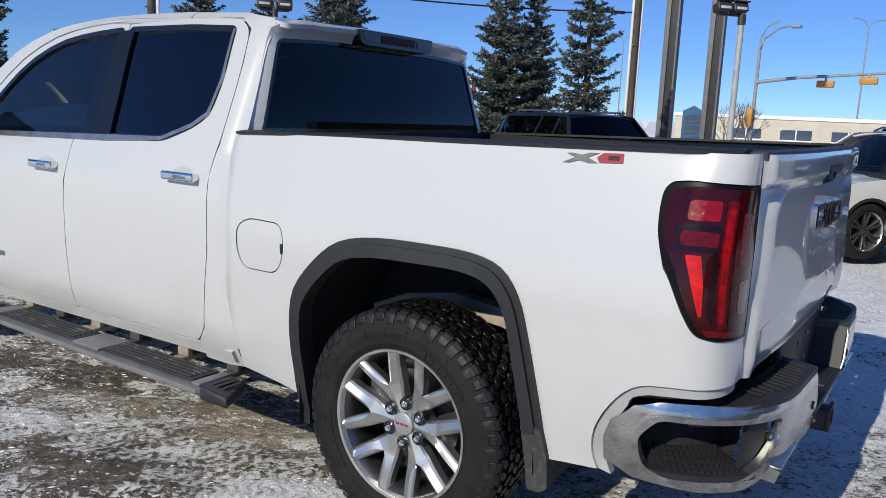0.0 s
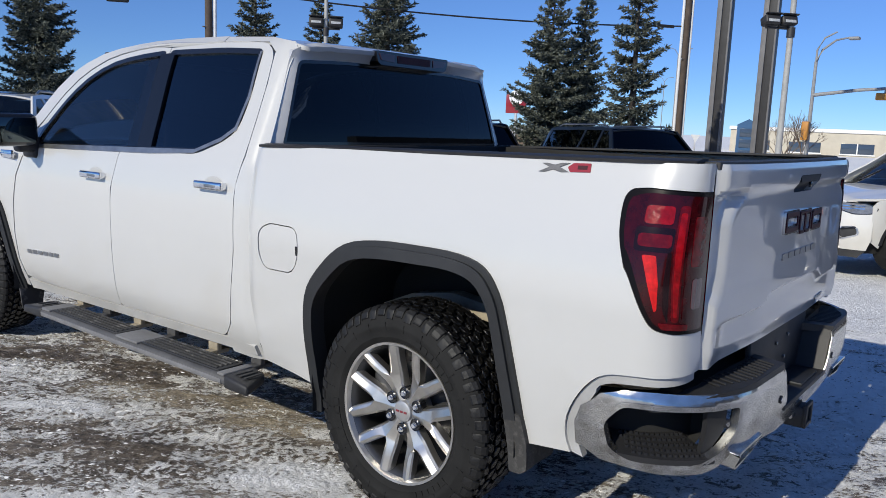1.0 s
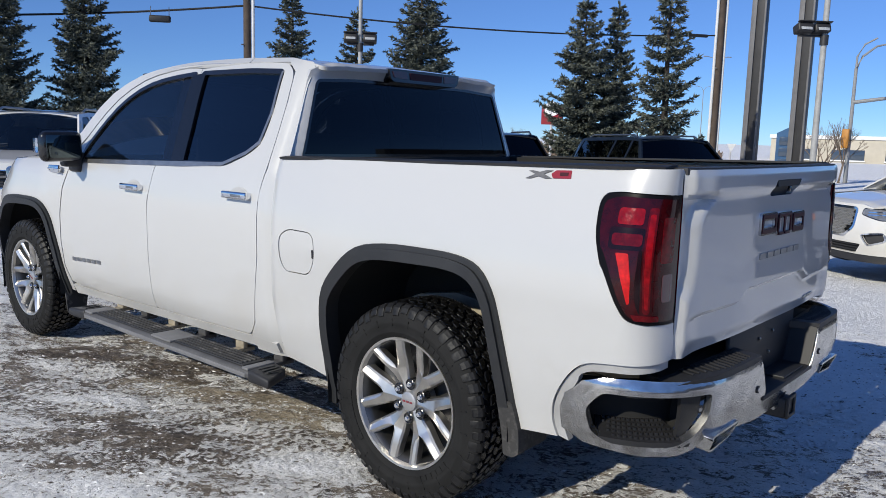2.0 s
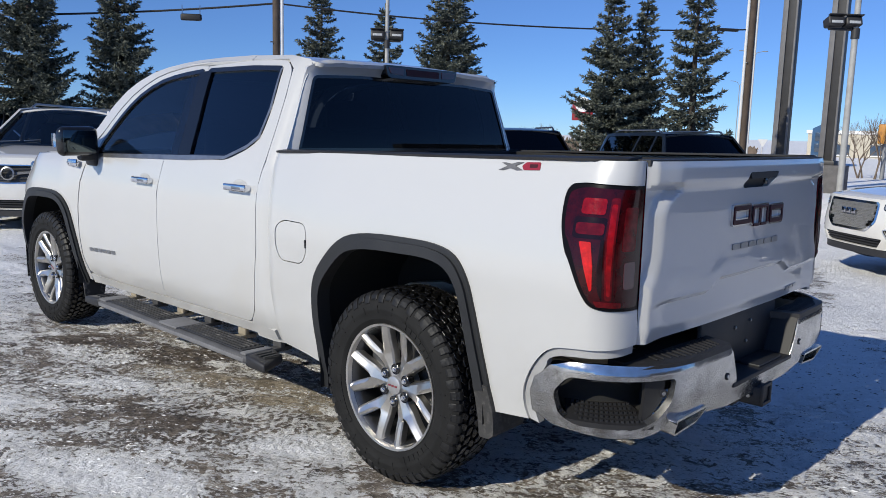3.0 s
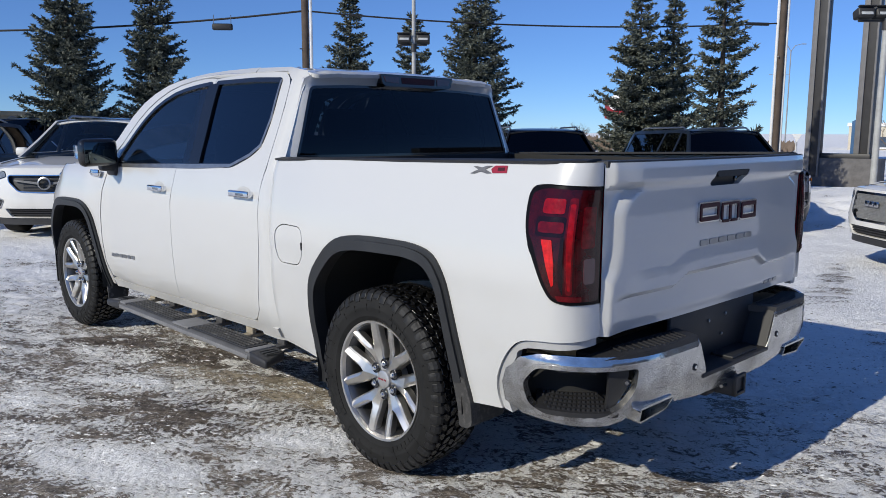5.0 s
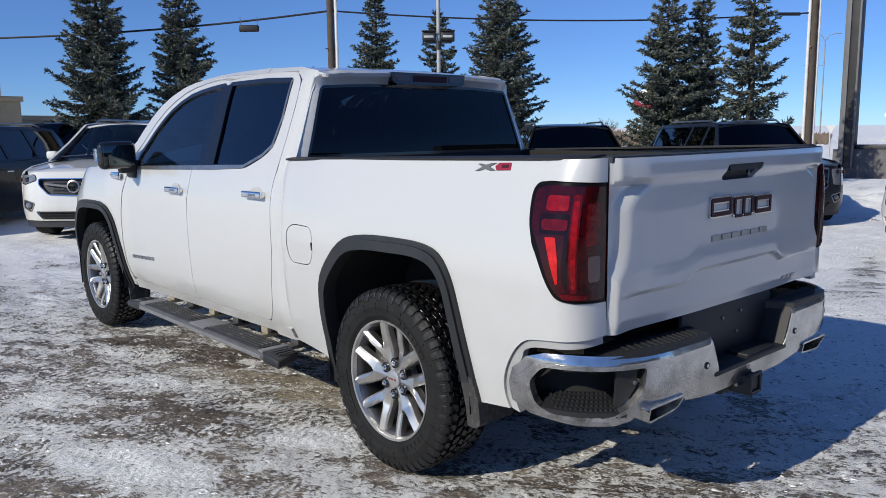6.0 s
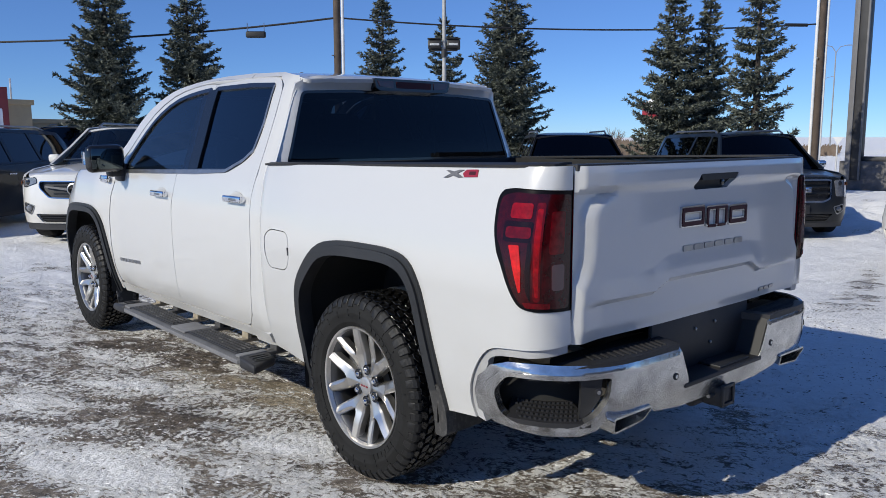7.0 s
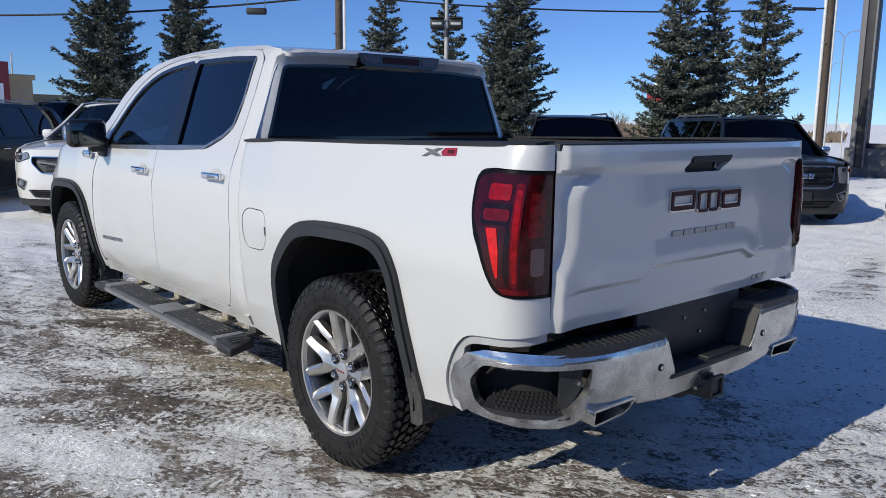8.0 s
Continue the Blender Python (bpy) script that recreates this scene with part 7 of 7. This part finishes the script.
def spruce(label, at, height, spread_r, seed, gaps=0.0, bare=0.08):
    """A spruce: tapered trunk, whorls of drooping boughs, each set with tapering tufts of needles."""
    rnd = random.Random(seed)
    tree = thing("spruce_tree", label, "tree", Matrix.Translation(at), group="spruce trees")
    part("trunk", tube([(0, 0, -0.3), (0.02, 0, height * 0.3), (0, 0.03, height * 0.7), (0, 0, height * 0.98)], [0.022 * height, 0.016 * height, 0.008 * height, 0.012], 9), BARK, tree)
    verts, faces = [], []

    def tuft(p, d, ln, wd):
        side = d.cross(Vector((rnd.uniform(-1, 1), rnd.uniform(-1, 1), rnd.uniform(-1, 1)))).normalized()
        k = len(verts)
        mid = p + d * ln * 0.4
        verts.extend((p, mid + side * wd, p + d * ln, mid - side * wd))
        faces.append((k, k + 1, k + 2, k + 3))
    # each side of the tree keeps its own fullness, so that the outline is uneven
    full = [rnd.uniform(0.78, 1.16) for _ in range(7)]
    limbs = []
    z = height * bare
    while z < height * 0.985:
        f = z / height
        reach = spread_r * (1 - f) ** 0.84 * (0.70 + 0.30 * ease(0.0, 0.12, f)) * rnd.uniform(0.82, 1.14)
        n = 8 if reach > 0.5 else 6
        a0 = rnd.uniform(0, 6.28)
        for i in range(n):
            if rnd.random() < gaps * (1 - 0.5 * f):
                continue
            a = a0 + 6.283 * i / n + rnd.uniform(-0.35, 0.35)
            r = reach * rnd.uniform(0.66, 1.20) * full[int((a % 6.2832) / 0.898) % 7] + 0.08
            zb = z + rnd.uniform(-0.14, 0.14)
            out = Vector((math.cos(a), math.sin(a), 0))
            lat = Vector((-out.y, out.x, 0))
            sag = rnd.uniform(0.12, 0.34) * r * (1 - 0.9 * f)
            lift_tip = rnd.uniform(0.08, 0.34) * r

            def bough(t):
                return out * (r * t) + Vector((0, 0, zb - sag * math.sin(t * 2.2) + lift_tip * t * t))
            limbs.append(tube([bough(0.0), bough(0.4), bough(0.92)], [0.012 + 0.008 * r, 0.010, 0.004], 4, False))
            steps = max(3, int(r / 0.10))
            for j in range(1, steps + 1):
                t = j / steps
                p, d = bough(t), (bough(t + 0.02) - bough(t - 0.02)).normalized()
                # side sprays, shorter towards the tip, hanging a little
                for s in (-1, 1):
                    spray = 0.40 * min(r, 1.0) * (1.05 - 0.75 * t) * rnd.uniform(0.45, 1.15) + 0.05
                    way = (d * rnd.uniform(0.7, 1.1) + lat * s * rnd.uniform(0.55, 1.0) + Vector((0, 0, rnd.uniform(-0.42, 0.02)))).normalized()
                    m = max(2, int(spray / 0.065))
                    for q in range(m):
                        c = p + way * (spray * (q + 0.3) / m)
                        for _ in range(5):
                            tw = (way * rnd.uniform(0.35, 1.0) + Vector((rnd.uniform(-0.6, 0.6), rnd.uniform(-0.6, 0.6), rnd.uniform(-0.45, 0.45)))).normalized()
                            ln = rnd.uniform(0.085, 0.165)
                            tuft(c, tw, ln, ln * rnd.uniform(0.12, 0.19))
                for _ in range(3):
                    tw = (d + Vector((rnd.uniform(-0.7, 0.7), rnd.uniform(-0.7, 0.7), rnd.uniform(-0.2, 0.6)))).normalized()
                    tuft(p, tw, rnd.uniform(0.09, 0.17), 0.018)
        z += rnd.uniform(0.16, 0.28) * (0.62 + 0.045 * height)
    tagged(part("limb_frame", joined(*limbs), BARK, tree), kind="stuff")
    for k in range(10):
        tuft(Vector((0, 0, height * (0.95 + 0.006 * k))), Vector((rnd.uniform(-0.5, 0.5), rnd.uniform(-0.5, 0.5), 1)).normalized(), 0.22, 0.03)
    me = bpy.data.meshes.new("crown")
    me.from_pydata(verts, [], faces)
    me.materials.append(NEEDLES)
    crown = new("crown", me)
    crown.parent = tree
    return tree


def base_z(x, y):
    return -0.26


for label, x, y, h, r, seed, gaps in (
        ("tall dark spruce standing behind the parked cars", 5.70, 22.95, 7.7, 1.80, 11, 0.05),
        ("dark spruce with a slim pointed crown", 7.93, 22.0, 7.2, 1.65, 12, 0.05),
        ("slender spruce with its tip in view", 14.9, 20.9, 6.9, 1.50, 13, 0.08),
        ("small spruce beside a floodlight mast", 16.9, 19.7, 6.2, 1.40, 14, 0.08),
        ("broad dense spruce behind the pickup cab", 16.5, 16.1, 7.5, 1.85, 15, 0.04),
        ("tall spruce growing close to its neighbour", 19.8, 11.8, 6.4, 1.80, 16, 0.04),
        ("tall spruce at the edge of a pair", 21.2, 11.4, 6.3, 1.15, 17, 0.05),
        ("thin spruce with tufted gaps between boughs", 17.7, 7.85, 6.5, 1.22, 18, 0.34)):
    spruce(label, (x, y, base_z(x, y)), h, r, seed, gaps)


def bare_tree(label, at, height, seed):
    rnd = random.Random(seed)
    tree = thing("bare_tree", label, "tree", Matrix.Translation(at))
    bm = bmesh.new()

    def grow(p, d, ln, r, depth):
        q = p + d * ln
        mid = p.lerp(q, 0.5) + Vector((rnd.uniform(-1, 1), rnd.uniform(-1, 1), 0)) * ln * 0.05
        nonlocal_parts.append(tube([p, mid, q], [r, r * 0.8, r * 0.62], 5, False))
        if depth:
            for _ in range(3):
                nd = (d + Vector((rnd.uniform(-0.7, 0.7), rnd.uniform(-0.7, 0.7), rnd.uniform(-0.1, 0.5)))).normalized()
                grow(q, nd, ln * rnd.uniform(0.6, 0.85), r * 0.58, depth - 1)
    nonlocal_parts = []
    for _ in range(5):
        grow(Vector((rnd.uniform(-0.5, 0.5), rnd.uniform(-0.5, 0.5), -0.1)), Vector((rnd.uniform(-0.3, 0.3), rnd.uniform(-0.3, 0.3), 1)).normalized(), height * 0.30, 0.05, 4)
    bm.free()
    part("twig_crown", joined(*nonlocal_parts), TWIGS, tree)


# ---- poles, lamps, cables ----
WOOD = material("weathered_pole_wood", (0.075, 0.056, 0.043), rough=0.9, vary=0.35, scale=3.0, bump=0.006, bump_scale=14)
GALV = material("galvanised_steel", (0.55, 0.55, 0.55), rough=0.45, metal=0.3, vary=0.15, scale=5)
MAST_GREY = material("weathered_grey_mast", (0.24, 0.245, 0.25), rough=0.6, vary=0.15, scale=4)
WHITE_PIPE = material("pale_conduit", (0.70, 0.70, 0.69), rough=0.4, vary=0.1, scale=5)
PALE_STEEL = material("pale_grey_mast_paint", (0.36, 0.36, 0.35), rough=0.55, vary=0.2, scale=4)
DARKSTEEL = material("dark_bronze_steel", (0.030, 0.029, 0.030), rough=0.5, metal=0.0, vary=0.2, scale=3)
CABLE = material("black_cable", (0.012, 0.012, 0.013), rough=0.6)
LAMPGLASS = material("floodlight_glass", (0.45, 0.46, 0.46), rough=0.15, coat=0.8, vary=0.3, scale=30)
CONCRETE = material("dark_stone_plinth", (0.12, 0.115, 0.115), rough=0.85, vary=0.3, scale=4, bump=0.004, bump_scale=40)


def utility_pole(label, x, y, h, conduits):
    p = thing("utility_pole", label, "pole", Matrix.Translation((x, y, base_z(x, y))), group="utility poles")
    part("wooden_shaft", tube([(0, 0, -0.4), (0, 0, h)], [0.125, 0.105], 14), WOOD, p)
    for dx, dy, r in conduits:
        part("conduit", tube([(dx, dy, 0.0), (dx, dy, h * 0.96)], r, 10), WHITE_PIPE, p, "bright metal conduit")
    part("cross_bolt", moved(lathe([(0.02, -0.22), (0.02, 0.22)], 8, "X"), Matrix.Translation((0, 0, 4.4))), STEEL, p)
    return p


R_AX = Vector((0.732, -0.681, 0))
utility_pole("brown wooden utility pole with bright conduit", 11.60, 18.95, 11.0, [(0.132, -0.123, 0.055)])
utility_pole("brown wooden utility pole flanked by two conduits", 24.47, 9.17, 11.5, [(-0.121, 0.113, 0.05), (0.121, -0.113, 0.05)])


def flood_mast(label, x, y, h, head_z, mast_r, offs, mat):
    m = thing("floodlight_mast", label, "lamp post", Matrix.Translation((x, y, base_z(x, y))), group="floodlight masts")
    part("mast", tube([(0, 0, -0.2), (0, 0, h)], [mast_r * 1.25, mast_r * 0.9], 14), mat, m)
    part("collar", moved(lathe([(mast_r * 1.5, -0.12), (mast_r * 1.5, 0.12)], 16, "Z"), Matrix.Translation((0, 0, head_z - 0.25))), DARKSTEEL, m)
    part("cross_arm", tube([R_AX * (offs[0] - 0.12) + Vector((0, 0, head_z - 0.16)), R_AX * (offs[1] + 0.12) + Vector((0, 0, head_z - 0.16))], 0.03, 8), DARKSTEEL, m)
    for o in offs:
        turn = Matrix.Rotation(math.atan2(R_AX.y, R_AX.x), 4, "Z") @ Matrix.Rotation(radians(-18), 4, "X")
        at = Matrix.Translation(R_AX * o + Vector((0, 0, head_z)))
        hd = part("flood_head", moved(block((0.40, 0.30, 0.22), (0, 0, 0), 0.04, 3), at @ turn), DARKSTEEL, m, "dark floodlight head")
        part("flood_lens", moved(block((0.28, 0.02, 0.07), (0, -0.152, -0.05), 0.008), at @ turn), LAMPGLASS, hd)
        part("flood_visor", moved(block((0.42, 0.10, 0.02), (0, -0.18, 0.11), 0.006), at @ turn), DARKSTEEL, hd)
    return m


flood_mast("slim grey mast with twin floodlights", 12.92, 15.24, 8.5, 4.52, 0.055, (-0.28, 0.28), PALE_STEEL)
flood_mast("pale lamp mast with twin dark floodlights", 17.75, 3.83, 9.2, 4.60, 0.066, (-0.56, -0.12), PALE_STEEL)


def cable(label, a, b, sag, r=0.028):
    a, b = Vector(a), Vector(b)
    pts = [a.lerp(b, i / 24) - Vector((0, 0, sag * 4 * (i / 24) * (1 - i / 24))) for i in range(25)]
    bm = tube(pts, r, 6)
    ob = new("overhead_cable", mesh_from("overhead_cable", bm, CABLE))
    tagged(ob, label, "cable", "overhead cables")


cable("black overhead cable slung between the poles", (11.60, 18.95, 5.33), (24.40, 9.25, 5.27), 0.28)
cable("black overhead cable running away from the pole", (11.60, 18.95, 5.33), (-4.5, 33.0, 4.95), 0.55, 0.034)
box_ob = thing("cable_splice_box", "black splice case hanging under the cable", "cable box", Matrix.Translation((9.30, 20.05, 4.72)))
part("splice_case", block((0.16, 0.62, 0.20), (0, 0, 0), 0.05, 3, Matrix.Rotation(math.atan2(16.1, 14.05), 4, "Z")), CABLE, box_ob)
for s in (-1, 1):
    part("hanger", tube([(s * -0.20, s * 0.17, 0.08), (s * -0.20, s * 0.17, 0.36)], 0.012, 6), STEEL, box_ob)
plug = thing("cable_clamp", "black cable clamp near the pole", "cable box", Matrix.Translation((23.9, 9.65, 5.23)))
part("clamp_sleeve", tube([(-0.42, 0.32, 0), (0.20, -0.15, 0)], 0.055, 8), CABLE, plug)

# sign gantry: two box posts on a plinth wall; grey strips paint their lit faces
LIT_FACE = material("lit_face_grey", (0.15, 0.147, 0.15), rough=0.5, vary=0.15, scale=3)
gantry = thing("sign_gantry", "dark steel sign gantry on a stone plinth", "sign")
for x, y in ((24.45, 7.80), (24.85, 6.38)):
    post = part("gantry_post", block((0.34, 0.40, 13.0), (x, y, 6.6), 0.02, 2, None), DARKSTEEL, gantry, "tall dark box-section post")
    part("lit_face_strip", block((0.07, 0.17, 13.0), (x - 0.20, y + 0.17, 6.6), 0.01), LIT_FACE, gantry, "grey strip drawn for a lit post face")
    part("lit_face_strip", block((0.07, 0.06, 13.0), (x - 0.20, y - 0.20, 6.6), 0.01), LIT_FACE, gantry, "grey strip drawn for a lit post face")
part("gantry_beam", block((0.48, 2.0, 0.2), (24.65, 7.05, 0.78), 0.02, 2, None), DARKSTEEL, gantry)
part("plinth", block((0.7, 2.5, 1.1), (24.66, 7.0, 0.18), 0.02), CONCRETE, gantry, "dark stone plinth wall")

# street lamp with traffic signal arm
AMBERBOX = material("signal_amber_paint", (0.46, 0.20, 0.03), rough=0.5, vary=0.15, scale=8)
sig = thing("traffic_signal", "grey traffic signal mast with long arm and street lamp", "traffic light", Matrix.Translation((40.1, 8.55, -0.62)))
part("mast", tube([(0, 0, 0), (0.0, 0, 6.0), (0.2, -0.2, 6.6), (0.6, -0.7, 7.1), (1.0, -1.2, 7.25)], [0.11, 0.08, 0.06, 0.05, 0.045], 10), MAST_GREY, sig)
part("lamp_arm", tube([(0, 0, 5.6), (0.2, 0.05, 6.6), (0.4, -0.2, 7.2), (0.6, -0.7, 7.5)], [0.06, 0.05, 0.045, 0.04], 8), MAST_GREY, sig)
part("lamp_head", block((0.5, 0.5, 0.14), (1.15, -1.4, 7.22), 0.05, 3), MAST_GREY, sig)
part("signal_arm", tube([(0, 0, 4.35), (0.25, -2.0, 4.62), (0.7, -6.0, 4.9)], [0.10, 0.085, 0.06], 10), MAST_GREY, sig)
for dy, dz in ((-3.2, 4.52), (-5.1, 4.70)):
    hd = part("signal_head", block((0.30, 0.80, 0.34), (0.4, dy, dz - 0.20), 0.05, 3), AMBERBOX, sig, "amber signal head")
    part("signal_bracket", block((0.12, 0.10, 0.30), (0.42, dy, dz + 0.05), 0.01), MAST_GREY, hd)
part("side_signal", block((0.34, 0.34, 0.95), (-0.25, 0.1, 2.55), 0.05, 3), AMBERBOX, sig)


def street_lamp(x, y, h):
    s = thing("street_lamp", "slim grey street lamp with curved arms", "street lamp", Matrix.Translation((x, y, -0.3)), group="street lamps")
    part("mast", tube([(0, 0, 0), (0, 0, h - 0.8)], [0.10, 0.07], 8), MAST_GREY, s)
    for sgn in (-1, 1):
        part("arm", tube([(0, 0, h - 0.9), (R_AX.x * sgn * 0.5, R_AX.y * sgn * 0.5, h - 0.2), (R_AX.x * sgn * 1.3, R_AX.y * sgn * 1.3, h)], 0.045, 6), MAST_GREY, s)
        part("lamp_head", block((0.6, 0.25, 0.10), (R_AX.x * sgn * 1.6, R_AX.y * sgn * 1.6, h), 0.04, 2, Matrix.Rotation(math.atan2(R_AX.y, R_AX.x), 4, "Z")), MAST_GREY, s)


street_lamp(98.8, 39.7, 13.0)
street_lamp(150.0, 63.0, 13.0)
street_lamp(91.2, 9.9, 13.2)
bare_tree("leafless shrub by the roadside", (40.0, 9.2, -0.3), 3.4, 4)
bare_tree("leafless bush in the far distance", (30.0, 22.5, -0.2), 2.6, 8)

# ---- distance ----
STUCCO = material("cream_stucco", (0.50, 0.455, 0.37), rough=0.9, vary=0.12, scale=0.6, bump=0.01, bump_scale=6)
BRICK_RED = material("dark_red_cladding", (0.22, 0.035, 0.035), rough=0.7, vary=0.15, scale=1.0)
TAN = material("tan_stucco", (0.36, 0.28, 0.17), rough=0.9, vary=0.15, scale=0.7)
BLUE_CLAD = material("blue_cladding", (0.03, 0.09, 0.19), rough=0.4, vary=0.2, scale=0.8)
FAR_PANE = material("far_window_glass", (0.05, 0.07, 0.10), rough=0.1, coat=0.5)
WHITE_PANEL = material("white_panel", (0.78, 0.78, 0.78), rough=0.6, vary=0.05, scale=1)
GREEN_PANEL = material("green_panel", (0.10, 0.42, 0.16), rough=0.5)
BLUE_PANEL = material("blue_panel", (0.05, 0.16, 0.55), rough=0.5)


def low_building(label, cx, cy, yaw, length, deep, h, wall, bays, trim):
    b = thing("commercial_building", label, "building", pose(cx, cy, -0.4, 0, 0, yaw))
    part("wall", block((length, deep, h), (0, 0, h / 2), 0.02), wall, b)
    part("roof_parapet", block((length + 0.3, deep + 0.3, 0.35), (0, 0, h + 0.12), 0.03), trim, b)
    for i in range(bays):
        x = -length / 2 + (i + 0.5) * length / bays
        w = part("window", block((length / bays * 0.62, 0.12, h * 0.38), (x, -deep / 2 - 0.02, h * 0.42), 0.02), FAR_PANE, b)
        part("window_mullion", block((0.10, 0.16, h * 0.38), (x, -deep / 2 - 0.04, h * 0.42), 0.01), WHITE_PANEL, w)
        part("window_sill", block((length / bays * 0.66, 0.22, 0.12), (x, -deep / 2 - 0.05, h * 0.22), 0.01), WHITE_PANEL, w)
    return b


low_building("long cream low commercial building across the road", 89.0, 13.4, -76, 28, 14, 2.7, STUCCO, 6, WHITE_PANEL)
low_building("cream block with flat roof beside the road", 92.0, 2.0, -88, 26, 12, 2.6, STUCCO, 4, WHITE_PANEL)
kiosk = thing("blue_entrance_tower", "blue glazed entrance tower with gabled top", "building", pose(54.2, 15.9, -0.4, 0, 0, -74))
part("tower_body", prism([(-0.75, 0), (0.75, 0), (0.75, 2.7), (0.0, 3.15), (-0.75, 2.75)], lambda u, v, w: Vector((u, w, v)), -0.7, 0.7), BLUE_CLAD, kiosk)
for k in range(3):
    part("tower_pane", block((1.2, 0.06, 0.55), (0.05, -0.73, 0.7 + 0.75 * k), 0.01), FAR_PANE, kiosk)
shop = low_building("red and tan shop building beyond the lot", 4.0, 58.8, 12, 14, 8, 4.2, TAN, 3, TAN)
part("red_front", block((5.6, 0.5, 5.2), (2.5, -4.2, 2.65), 0.03), BRICK_RED, shop, "dark red shop front")
part("sign_shape", block((1.3, 0.12, 1.3), (4.2, -4.50, 3.2), 0.02), WHITE_PANEL, shop, "white sign shape")
part("roof_mast", tube([(6.0, -3.4, 4.4), (6.0, -3.4, 5.9)], 0.06, 6), GALV, shop)
low_building("long tan building in the far distance", 22.0, 72.0, 20, 26, 10, 3.1, TAN, 6, TAN)
red_sign = thing("roadside_sign", "red and white roadside sign on a post", "sign", pose(47.1, 30.9, -0.3, 0, 0, -57))
part("sign_post", tube([(0, 0, 0), (0, 0, 3.0)], 0.10, 8), GALV, red_sign)
part("sign_panel", block((1.55, 0.25, 1.45), (0, 0, 3.6), 0.05), RED_PAINT, red_sign)
part("sign_emblem", moved(lathe([(0.55, -0.03), (0.55, 0.03)], 20, "Y"), Matrix.Translation((0, -0.12, 4.05))), WHITE_PANEL, red_sign)
yield_sign = thing("yield_sign", "white triangular road sign on a post", "sign", pose(27.6, 9.7, -0.2, 0, 0, -52))
part("sign_post", tube([(0, 0, 0), (0, 0, 1.7)], 0.03, 6), GALV, yield_sign)
part("sign_plate", prism([(-0.19, 1.72), (0.19, 1.72), (0.0, 1.40)], lambda u, v, w: Vector((u, w, v)), -0.05, -0.03), WHITE_PANEL, yield_sign)

shop_sign = thing("shop_sign", "black sign board and three coloured panels on posts", "sign", pose(85.0, 11.6, -0.4, 0, 0, -90))
part("board", block((0.85, 0.15, 1.05), (-0.75, 0, 2.35), 0.03), GLOSSBLACK, shop_sign, "black board with white mark")
part("board_mark", block((0.28, 0.04, 0.55), (-0.75, -0.09, 2.35), 0.02), WHITE_PANEL, shop_sign)
for k, mat in enumerate((RED_PAINT, BLUE_PANEL, GREEN_PANEL)):
    part("colour_panel", block((0.58, 0.12, 0.75), (0.55 + 0.62 * k, 0, 2.1), 0.03), mat, shop_sign, "coloured plain panel")
for dx in (-0.75, 1.2):
    part("sign_post", tube([(dx, 0.1, 0), (dx, 0.1, 2.2)], 0.05, 6), MAST_GREY, shop_sign)



def far_brush():
    """Leafless brush along the far edge of the flat ground."""
    rnd = random.Random(31)
    verts, faces = [], []
    for _ in range(5200):
        a, r = radians(rnd.uniform(21, 78)), rnd.uniform(66, 84)
        tall = rnd.uniform(0.5, 1.3) * (0.7 + 0.6 * abs(noise.noise((a * 9, 0.4, 0.0))))
        x, y, w = math.cos(a) * r, math.sin(a) * r, rnd.uniform(0.03, 0.09)
        dx, dy, lean = -math.sin(a) * w, math.cos(a) * w, rnd.uniform(-0.35, 0.35)
        k = len(verts)
        verts += [(x - dx, y - dy, -0.1), (x + dx, y + dy, -0.1), (x + dx * 3 - math.sin(a) * lean, y + dy * 3 + math.cos(a) * lean, tall * 0.7), (x - math.sin(a) * lean, y + math.cos(a) * lean, tall)]
        faces.append((k, k + 1, k + 2, k + 3))
    me = bpy.data.meshes.new("far_brush")
    me.from_pydata(verts, [], faces)
    me.materials.append(TWIGS)
    tagged(new("far_brush", me), "brown leafless brush along the far field edge", "shrubs", kind="stuff")


far_brush()

# plain unseen walls close the lot behind the viewpoint, added to dim the tailgate
WALL_GREY = material("plain_wall_grey", (0.11, 0.11, 0.115), rough=0.6, vary=0.15, scale=0.5)
# south wall stands for the low building mirrored in the rear glass
hall = part("unseen_wall_south", block((40, 0.4, 3.6), (-9, -18.0, 1.4), 0.02), WALL_GREY, None)
unseen_east = part("unseen_wall_east", block((60, 0.4, 3.0), (38.5, -8.5, 1.1), 0.02), WALL_GREY, None)
tagged(unseen_east, "plain grey unseen wall added to dim the tailgate", "wall", kind="structure")
tagged(hall, "plain grey unseen wall added to dim the tailgate", "wall", kind="structure")
